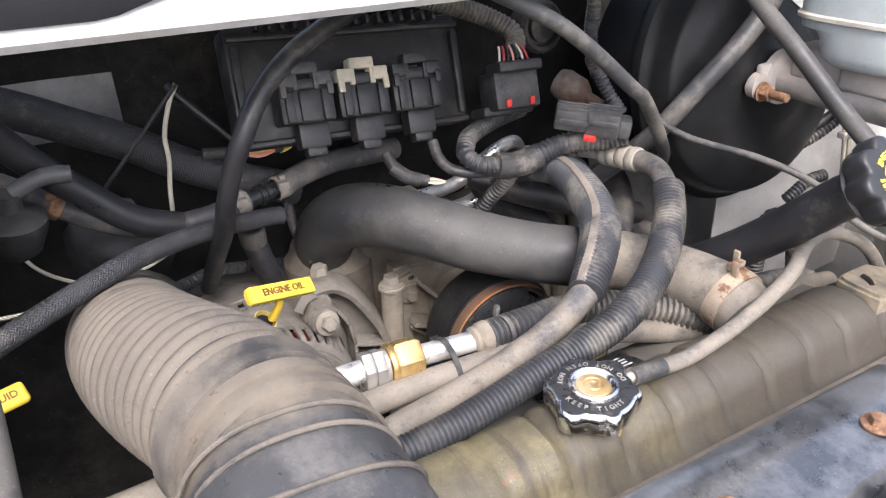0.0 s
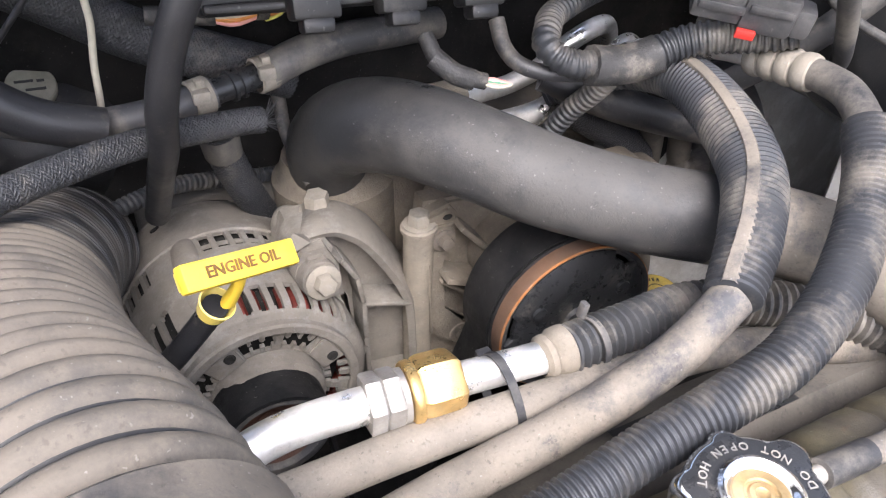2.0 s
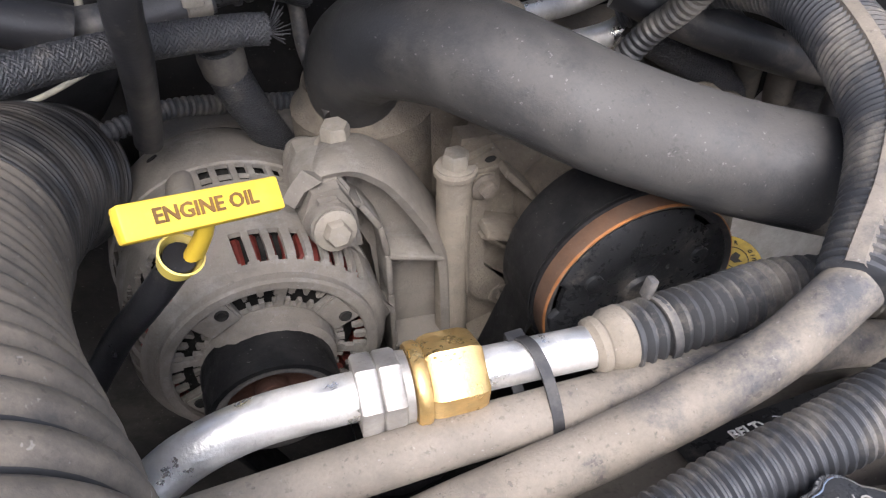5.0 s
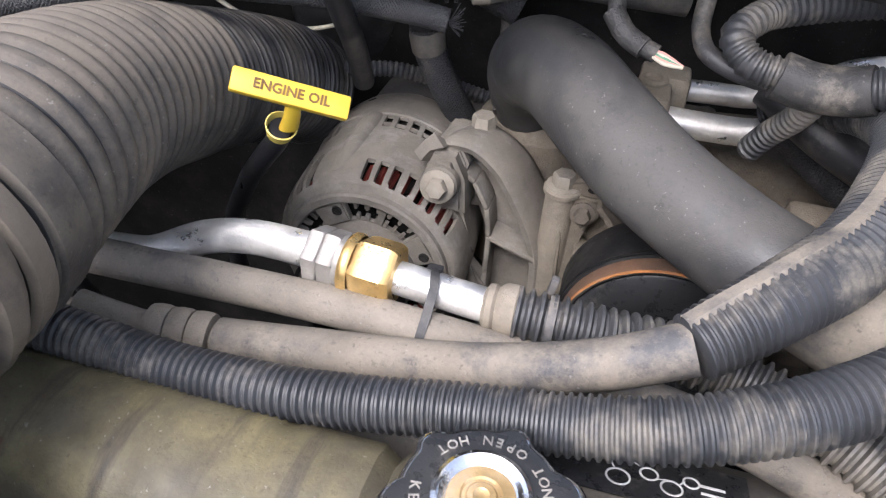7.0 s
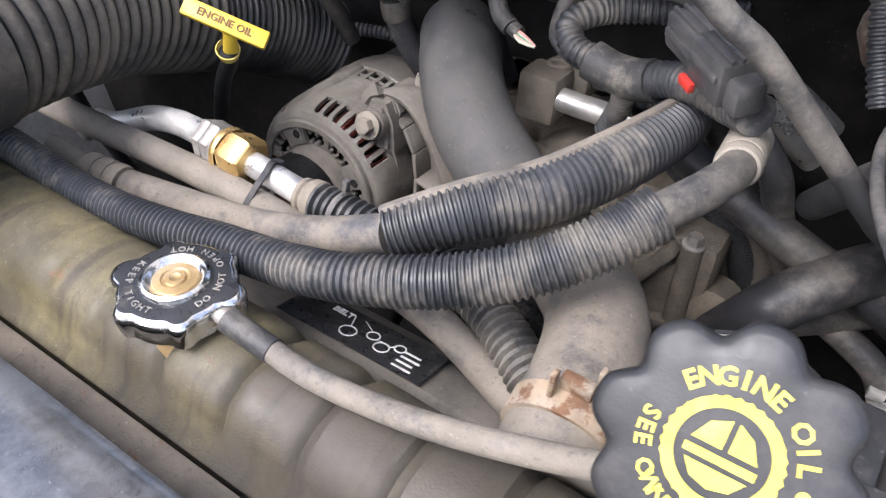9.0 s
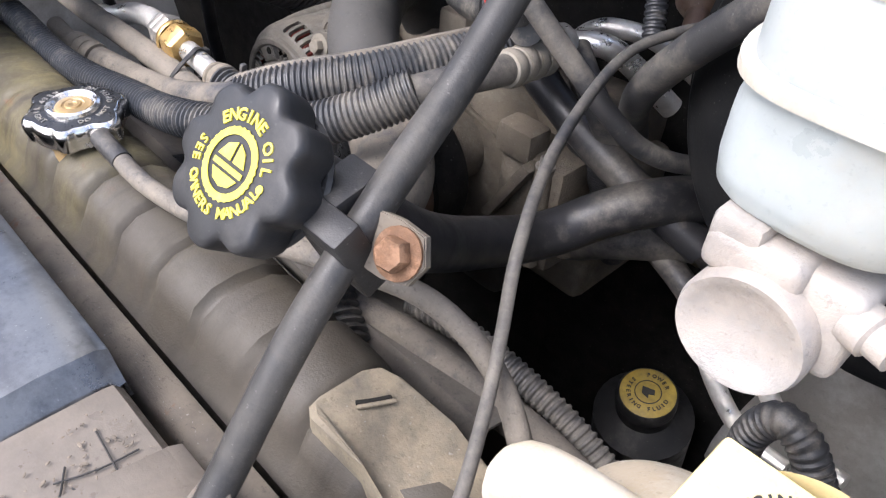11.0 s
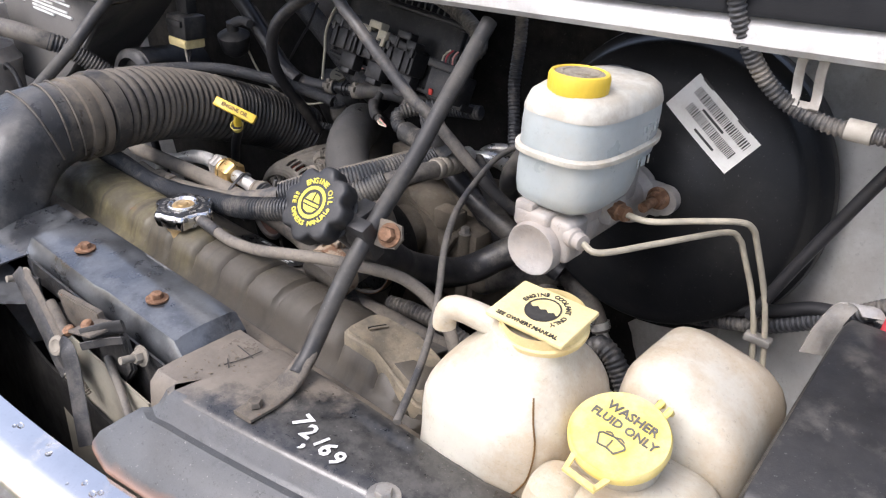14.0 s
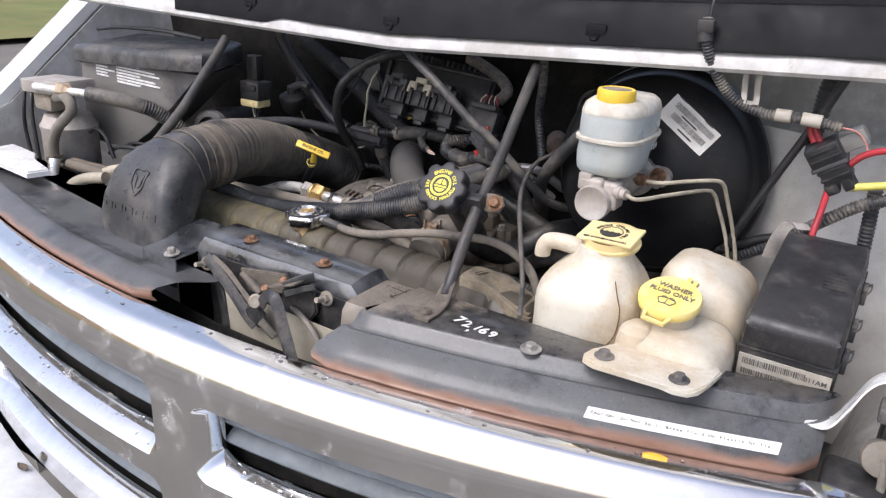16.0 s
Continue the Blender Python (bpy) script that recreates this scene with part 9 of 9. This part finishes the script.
hose([(0.105, 0.335, 1.045), (0.146, 0.308, 1.026), (0.207, 0.300, 1.000), (0.27, 0.30, 0.975), (0.33, 0.31, 0.95)], 0.0140, "dusty black hose slanting down beside the compressor", RUBBER_CLEAN, name="heater_hose")
CS = [(0.120, 0.340, 1.020), (0.147, 0.336, 0.999), (0.180, 0.334, 0.976), (0.212, 0.336, 0.95), (0.23, 0.35, 0.90)]
cs_ = hose(CS, 0.0125, "black cloth-braided sleeve going down beside the compressor", RUBBER_CLEAN, name="braided_sleeve")
part("braid", strands(B(), CS, 0.0128, 20, 18.0, 0.00040), BRAID, cs_, "dark woven strands", kind="stuff")

# firewall fittings
bm = B()
lathe(bm, axis_m((0.275, 0.44, 1.165), (0, -1, 0.1)), [(0.034, -0.06), (0.032, 0.0), (0.028, 0.004), (0.024, 0.004), (0.022, -0.004), (0.018, -0.004), (0.018, 0.004), (0.010, 0.006), (0, 0.006)], 32)
solid("firewall_grommet", bm, RUBBER, "round black rubber grommet in the firewall", "grommet")
bm = B()
lathe(bm, axis_m((0.256, 0.340, 1.108), (0.35, -0.75, -0.35)), [(0.0, -0.030), (0.015, -0.030), (0.018, -0.022), (0.0175, 0.0), (0.012, 0.008), (0.008, 0.012), (0.0075, 0.03), (0, 0.03)], 22)
solid("vacuum_valve", bm, mat("brown_plastic", (0.10, 0.06, 0.04), 0.5, dust=0.35, scale=30), "brown plastic vacuum valve by the firewall", "valve")
wire("wiring_loom", [(0.235, 0.30, 1.27), (0.238, 0.30, 1.22), (0.236, 0.30, 1.17), (0.248, 0.29, 1.13), (0.262, 0.275, 1.10)], 0.0075, LOOM, "corrugated loom hanging from the cowl", "wiring loom", (0.0046, 0.0012))

# ---- west side: relay, valve, air cleaner, dryer ----
rl = thing("relay", (-0.367, 0.25, 1.09), "black relay with a yellow connector hanging under the cowl", "relay")
box(bm := B(), (-0.366, 0.25, 1.134), (0.052, 0.040, 0.036), 0.003)
box(bm, (-0.366, 0.238, 1.140), (0.040, 0.025, 0.010), 0.002)
part("body", bm, PLASTIC, rl)
box(bm := B(), (-0.370, 0.25, 1.1085), (0.050, 0.036, 0.015), 0.003)
box(bm, (-0.352, 0.236, 1.1105), (0.016, 0.012, 0.010), 0.002)
part("connector", bm, YELLOW_PALE, rl, "pale yellow connector")
box(bm := B(), (-0.378, 0.26, 1.175), (0.030, 0.020, 0.05), 0.003)
part("bracket", bm, PLASTIC, rl)
for k in range(3):
    tube(bm := B(), [(-0.378 + 0.010 * k, 0.25, 1.102), (-0.376 + 0.006 * k, 0.25, 1.085), (-0.36, 0.245, 1.072), (-0.33, 0.245, 1.068)], 0.0016, 8)
    part("wire", bm, (WIRE_WHITE, RUBBER_CLEAN, RUBBER_CLEAN)[k], rl)
vv = thing("vacuum_valve", (-0.326, 0.31, 1.10), "black round vacuum valve with hose nipples", "valve")
lathe(bm := B(), axis_m((-0.326, 0.31, 1.110), (0.15, -0.2, 1)), [(0.012, -0.025), (0.020, -0.018), (0.024, -0.004), (0.026, 0.004), (0.026, 0.010), (0.020, 0.014), (0.010, 0.018), (0.009, 0.032), (0, 0.032)], 28)
part("body", bm, PLASTIC, vv)
tube(bm := B(), [(-0.318, 0.305, 1.14), (-0.295, 0.305, 1.148), (-0.275, 0.305, 1.146)], 0.007, 14)
part("nipple", bm, PLASTIC_GREY, vv)
hose([(-0.345, 0.30, 1.24), (-0.325, 0.31, 1.195), (-0.301, 0.325, 1.155), (-0.271, 0.33, 1.120), (-0.236, 0.332, 1.085), (-0.20, 0.335, 1.068)], 0.0125, "black hose dropping from the cowl", RUBBER_CLEAN, name="heater_hose")

air = thing("air_cleaner", (-0.55, 0.24, 0.98), "black plastic air cleaner box with a white printed label", "air cleaner")
bm = B()
top = [(-0.770, 0.128, 1.188), (-0.372, 0.122, 1.193), (-0.372, 0.40, 1.215), (-0.770, 0.40, 1.205)]
secs = []
for z, xa, xb, yf in ((0.98, -0.80, -0.66, 0.150), (1.03, -0.80, -0.575, 0.148), (1.10, -0.795, -0.485, 0.144), (1.165, -0.785, -0.405, 0.141), (1.168, -0.785, -0.400, 0.141)):
    secs.append([V(xa, yf + 0.004, z), V(xa + 0.004, yf, z), V(xb - 0.004, yf, z), V(xb, yf + 0.004, z), V(xb - 0.06, 0.30, z), V(xa, 0.30, z)])
loft(bm, secs)
part("body", bm, DUCT_DUST, air, "sloping dusty black body")
bm = B()
secs = []
for z, o, b_ in ((1.160, 0.004, 0.0), (1.164, 0.011, 0.0), (1.184, 0.012, 0.001), (1.192, 0.010, 0.003), (1.1975, 0.005, 0.010), (1.200, -0.003, 0.022), (1.201, -0.02, 0.04)):
    ring = []
    for k in range(11):
        f = k / 10
        ring.append(V(-0.792 - o + (0.392 + 2 * o) * f, 0.137 - o + b_ * 0.3 + 0.012 * (2 * f - 1) ** 6, z + 0.022 * f - 0.010))
    ring += [V(-0.398 + o, 0.165, z + 0.012), V(-0.465 + o, 0.30, z + 0.014), V(-0.80 - o, 0.30, z), V(-0.795 - o, 0.17, z - 0.010)]
    secs.append(ring)
loft(bm, secs)
part("lid", bm, DUCT, air, "flat black lid")
bm = B()
lm = Matrix.Translation((-0.615, 0.1415, 1.142)) @ Matrix.Rotation(radians(90), 4, "X") @ Matrix.Rotation(radians(-1), 4, "Z")
for x0, w, n in ((-0.115, 0.062, 6), (-0.045, 0.150, 7)):
    for k in range(n):
        ww = w * (0.75 + 0.25 * math.sin(k * 2.1 + x0 * 40))
        y = 0.018 - 0.0062 * k
        prism(bm, lm, [(x0, y), (x0 + ww, y), (x0 + ww, y + 0.0034), (x0, y + 0.0034)], -0.002, 0.0012)
part("label", bm, WHITE_INK, air, "rows of white printed bars")
lathe(bm := B(), axis_m((-0.425, 0.175, 1.055), (0.2, -1, 0.1)), [(0.040, -0.14), (0.040, -0.012), (0.034, -0.008), (0.040, -0.004), (0.036, 0), (0.026, 0.002), (0.022, -0.010), (0, -0.010)], 36)
part("inlet", bm, PLASTIC, air)

dry = thing("receiver_drier", (-0.83, 0.07, 0.90), "dull silver air-conditioning drier with a square valve block", "drier")
bm = B()
box(bm, (-0.765, 0.072, 1.112), (0.140, 0.082, 0.028), 0.004, Matrix.Rotation(-0.06, 3, "Y"))
part("valve_block", bm, CAST_WHITE, dry, "pale square valve block")
box(bm := B(), (-0.780, 0.070, 1.080), (0.060, 0.060, 0.040), 0.006)
box(bm, (-0.745, 0.050, 1.078), (0.030, 0.040, 0.026), 0.004)
part("block_neck", bm, CAST_TAN, dry)
lathe(bm := B(), axis_m((-0.770, 0.085, 0.86), (0.03, 0, 1)), [(0.050, -0.06), (0.056, -0.05), (0.056, 0.155), (0.058, 0.160), (0.058, 0.168), (0.054, 0.172), (0.046, 0.190), (0, 0.195)], 40)
part("canister", bm, CAST_WHITE, dry, "dull aluminium canister")
tube(bm := B(), [(-0.775, 0.030, 1.112), (-0.72, 0.030, 1.114), (-0.671, 0.032, 1.116), (-0.635, 0.040, 1.1165), (-0.605, 0.048, 1.115)], 0.0085, 16)
part("pipe", bm, ALU, dry)
lathe(bm := B(), axis_m((-0.675, 0.032, 1.116), (1, 0.1, 0.02)), [(0.009, -0.016), (0.0135, -0.014), (0.0165, -0.010), (0.0165, 0.008), (0.012, 0.012), (0.009, 0.018)], 6)
part("nut", bm, BRASS_TAN, dry, "tan brass nut")
tube(bm := B(), [(-0.720, 0.040, 1.095), (-0.675, 0.028, 1.106), (-0.645, 0.022, 1.098), (-0.642, 0.020, 1.082), (-0.668, 0.020, 1.062), (-0.700, 0.020, 1.038), (-0.722, 0.020, 1.005), (-0.727, 0.020, 0.970)], 0.0105, 16)
part("pipe", bm, CAST, dry, "bent dusty pipe")
tube(bm := B(), [(-0.727, 0.020, 0.976), (-0.722, 0.020, 0.955), (-0.716, 0.020, 0.932)], 0.0175, 20, rib=(0.011, 0.004, 1.2))
part("bellows", bm, CAST_TAN, dry)
tube(bm := B(), [(-0.716, 0.020, 0.934), (-0.704, 0.020, 0.905), (-0.685, 0.018, 0.86), (-0.67, 0.01, 0.80)], 0.010, 14)
part("pipe", bm, ALU, dry)
hose([(-0.620, 0.047, 1.116), (-0.580, 0.065, 1.112), (-0.545, 0.088, 1.104), (-0.530, 0.108, 1.094)], 0.0145, "black rubber refrigerant hose from the drier", RUBBER, name="refrigerant_hose")
hose([(-0.534, 0.102, 1.097), (-0.524, 0.122, 1.087), (-0.512, 0.150, 1.064), (-0.495, 0.178, 1.036), (-0.47, 0.20, 1.00)], 0.0150, "black corrugated loom over the refrigerant hose", LOOM, (0.0054, 0.0015), name="refrigerant_hose")
hose([(-0.455, 0.030, 0.998), (-0.478, 0.020, 0.996), (-0.520, 0.016, 0.986), (-0.552, 0.014, 0.972), (-0.572, 0.012, 0.952), (-0.578, 0.010, 0.91)], 0.0100, "pale bent refrigerant line looping down behind the panel", LINE_BEIGE, name="refrigerant_line")
hose([(-0.70, 0.045, 0.965), (-0.64, 0.04, 0.968), (-0.58, 0.035, 0.972), (-0.53, 0.035, 0.97)], 0.0085, "tan refrigerant line crossing behind the panel", LIP, name="refrigerant_line")
for pts_ in ([(-0.895, 0.07, 1.085), (-0.890, 0.06, 1.05), (-0.898, 0.06, 1.00), (-0.885, 0.06, 0.92)], [(-0.915, 0.09, 1.085), (-0.870, 0.07, 1.078), (-0.862, 0.06, 1.04), (-0.852, 0.055, 0.98), (-0.84, 0.05, 0.92)], [(-0.70, 0.09, 1.02), (-0.66, 0.08, 1.035), (-0.63, 0.08, 1.02), (-0.61, 0.08, 0.98)], [(-0.655, 0.10, 0.98), (-0.60, 0.085, 1.005), (-0.54, 0.09, 1.01), (-0.49, 0.10, 0.995)]):
    wire("cable", pts_, 0.0042, RUBBER_CLEAN, "black cable hanging beside the drier", "cable")
bm = B()
for k in range(9):
    a_ = 0.7 * k
    tube(bm, [(-0.455 + 0.010 * math.cos(a_), 0.075 + 0.008 * math.sin(a_ * 1.7), 1.005 + 0.004 * k % 0.02), (-0.445 + 0.014 * math.sin(a_), 0.070, 1.020 + 0.006 * math.sin(a_ * 2)), (-0.425 + 0.012 * math.cos(a_ * 1.3), 0.080, 1.028 + 0.006 * math.cos(a_))], 0.0022, 6)
solid("wire_tangle", bm, RUBBER_CLEAN, "knot of black wires beside the brace rod", "wiring", kind="stuff")
hose([(-0.655, -0.02, 0.99), (-0.645, -0.035, 0.955), (-0.615, -0.045, 0.925), (-0.60, -0.05, 0.90)], 0.011, "pale metal refrigerant line at the panel", ALU, name="refrigerant_line")
hose([(-0.49, -0.02, 0.985), (-0.54, -0.03, 0.975), (-0.575, -0.04, 0.955), (-0.585, -0.05, 0.92)], 0.011, "pale bent refrigerant line at the panel", LINE_BEIGE, name="refrigerant_line")
hose([(-0.64, 0.0, 0.98), (-0.55, 0.01, 0.975), (-0.48, 0.015, 0.975)], 0.010, "tan pipe crossing behind the panel", LIP, name="refrigerant_line")
wire("wire", [(-0.60, 0.10, 1.0), (-0.56, 0.09, 1.02), (-0.50, 0.09, 1.025), (-0.46, 0.10, 1.02)], 0.003, RUBBER_CLEAN, "black wire under the air cleaner")
bm = B()
lathe(bm, axis_m((-0.520, 0.06, 0.985), (0, -0.2, 1)), [(0.016, -0.03), (0.016, 0.02), (0.010, 0.024), (0, 0.024)], 20)
solid("pressure_switch", bm, PLASTIC_GREY, "grey pressure switch on the refrigerant line", "switch")
bm = B()
prism(bm, Matrix.Translation((0, 0, 0.985)), [(-0.80, -0.10), (-0.585, -0.115), (-0.575, -0.075), (-0.66, -0.06), (-0.70, -0.03), (-0.80, -0.02)], 0, 0.012, 0.003)
solid("headlamp_bracket", bm, WHITE, "white painted bracket at the headlamp", "bracket")
bm = B()
box(bm, (-0.79, -0.10, 0.955), (0.10, 0.06, 0.05), 0.008)
box(bm, (-0.76, -0.13, 0.965), (0.03, 0.03, 0.04), 0.006)
solid("headlamp", bm, PLASTIC, "black headlamp housing at the end of the grille", "headlamp")
wire("wiring_loom", [(-0.80, 0.20, 1.215), (-0.70, 0.19, 1.228), (-0.55, 0.18, 1.235), (-0.42, 0.17, 1.232)], 0.004, RUBBER_CLEAN, "black cable along the cowl edge", "cable")

# ---- hood latch between the panels ----
lat = thing("hood_latch", (0.10, -0.19, 0.90), "dusty black hood latch with spring and cable", "hood latch")
bm = B()
grid(bm, [[V(x, -0.152, 0.86), V(x, -0.153, 0.960), V(x, -0.156, 0.992)] for x in lin(-0.05, 0.215, 8)], 0.002)
part("back_plate", bm, LATCH, lat)
def strap(pts, w, thick, side=(0, -1, 0)):
    """A flat steel strip of width w along pts, lying across side."""
    Q = spline([V(*p) for p in pts], 0.004)
    d = V(*side).normalized()
    b = B()
    rws = []
    for k, q in enumerate(Q):
        t = (Q[min(k + 1, len(Q) - 1)] - Q[max(k - 1, 0)]).normalized()
        n = t.cross(d).normalized()
        rws.append([q - n * w / 2, q - n * w * 0.42 + d * 0.0008, q + n * w * 0.42 + d * 0.0008, q + n * w / 2])
    grid(b, rws, thick)
    return b


# dusty shelf under the shield's step, post beside the opening, dark latch plate
prism(bm := B(), ymat(-0.158), [(0.026, 0.990), (0.112, 1.004), (0.118, 0.985), (0.085, 0.960), (0.040, 0.962)], 0.0, 0.006, 0.0015)
part("body_plate", bm, LATCH_TAN, lat, "tan dusty plate")
part("post", strap([(-0.024, -0.164, 0.985), (-0.018, -0.166, 0.955), (-0.006, -0.168, 0.915), (-0.002, -0.168, 0.86)], 0.016, 0.003), LATCH, lat)
prism(bm := B(), ymat(-0.160), [(0.106, 0.984), (0.154, 1.005), (0.161, 1.000), (0.168, 0.968), (0.140, 0.930), (0.104, 0.944)], 0.0, 0.005, 0.002)
part("housing", bm, LATCH, lat)
# striker guide: two steps standing out from the plate
part("striker_pad", strap([(0.136, -0.190, 1.004), (0.152, -0.176, 1.012), (0.166, -0.166, 1.017)], 0.013, 0.004, (0.55, -0.8, 0.1)), PLASTIC, lat, "black stepped striker guide")
part("pad_step", strap([(0.140, -0.194, 0.996), (0.156, -0.180, 1.002), (0.170, -0.170, 1.006)], 0.008, 0.007, (0.55, -0.8, 0.1)), LATCH, lat)
box(bm := B(), (0.132, -0.176, 1.0035), (0.050, 0.030, 0.003), 0.001, Matrix.Rotation(-0.35, 3, "Y"))
part("shelf", bm, LATCH_TAN, lat, "dusty top shelf")
# release lever: long flat bar with a second strip and a rod beside it
part("lever", strap([(-0.022, -0.180, 1.000), (0.010, -0.184, 0.983), (0.040, -0.187, 0.962), (0.062, -0.189, 0.942), (0.080, -0.190, 0.930)], 0.015, 0.003, (0.1, -0.8, 0.5)), LATCH, lat, "flat black release lever")
part("lever", strap([(-0.014, -0.176, 1.002), (0.014, -0.178, 0.992), (0.042, -0.181, 0.975), (0.066, -0.184, 0.960)], 0.007, 0.004, (0.1, -0.6, 0.8)), LATCH_TAN, lat, "narrow dusty strip of the lever")
tube(bm := B(), [(0.050, -0.180, 0.995), (0.068, -0.182, 0.988), (0.090, -0.186, 0.979)], 0.0048, 12)
part("rod", bm, LATCH_TAN, lat)
# bent hook
part("hook", strap([(0.098, -0.196, 0.968), (0.108, -0.199, 0.982), (0.120, -0.202, 0.9915), (0.131, -0.203, 0.991), (0.140, -0.205, 0.980), (0.152, -0.210, 0.960), (0.166, -0.216, 0.940), (0.178, -0.221, 0.922)], 0.016, 0.0035, (0.25, -0.75, 0.6)), LATCH, lat, "bent flat hook arm")
lathe(bm := B(), axis_m((0.089, -0.196, 0.972), (0.2, -0.8, 0.5)), [(0.0095, -0.004), (0.0095, 0.001), (0.006, 0.0022), (0.0045, 0.001), (0, 0.001)], 20)
part("pivot", bm, STEEL_DUST, lat, "pale pivot bush")
prism(bm := B(), ymat(-0.186), [(0.062, 0.950), (0.082, 0.962), (0.098, 0.952), (0.100, 0.938), (0.086, 0.928), (0.066, 0.934)], 0.0, 0.004, 0.001)
part("pivot_plate", bm, LATCH, lat)
for p in ((0.126, -0.180, 1.006), (0.098, -0.186, 0.989)):
    lathe(bm := B(), axis_m(p, (0, -0.4, 0.9)), [(0.0055, -0.002), (0.0055, 0.002), (0.0036, 0.0036), (0, 0.0036)], 14)
    part("rivet", bm, STEEL_RUST, lat, "rusty rivet")
sa, sb = V(0.094, -0.192, 0.942), V(0.116, -0.190, 0.925)
ax_ = (sb - sa).normalized()
u_ = ax_.orthogonal().normalized()
w_ = ax_.cross(u_)
tube(bm := B(), [sa.lerp(sb, k / 110) + (u_ * math.cos(k * 0.63) + w_ * math.sin(k * 0.63)) * 0.0052 for k in range(111)], 0.0009, 6, 0.0012)
part("spring", bm, STEEL_DUST, lat, "coil spring")
tube(bm := B(), [(0.128, -0.168, 0.963), (0.140, -0.172, 0.963), (0.158, -0.176, 0.957), (0.174, -0.180, 0.949), (0.190, -0.184, 0.935), (0.20, -0.186, 0.91)], 0.0040, 12)
part("cable", bm, LOOM_DUSTY, lat, "grey release cable")
for p in ((0.181, -0.160, 0.990), (-0.038, -0.166, 0.981)):
    bm = hexbolt(B(), p, (0.1, -1, 0.2), 0.0062, 0.007, 0.010)
    tube(bm, [p, V(*p) + V(0, -0.014, 0.003), V(*p) + V(0, -0.020, 0.0045)], 0.0036, 10)
    part("bolt", bm, STEEL_DUST, lat, "tan dusty stud and nut")
bm = B()
grid(bm, [[V(x + 0.25 * (0.95 - z), -0.172 - 0.10 * (0.95 - z) - 0.06 * (x - 0.1) ** 2, z) for z in (0.70, 0.80, 0.88, 0.925, 0.955)] for x in lin(0.004, 0.205, 12)], 0.002)
part("deflector", bm, mat("dusty_olive_panel", (0.30, 0.275, 0.215), 0.7, dust=0.5, dustcol=(0.36, 0.33, 0.26), scale=10), lat, "dusty olive air deflector below the latch")
part("bolt", hexbolt(B(), V(-0.092, -0.183, 0.987), (0, -0.1, 1), 0.006, 0.008, 0.011), STEEL, panel_w, "grey bolt with washer")
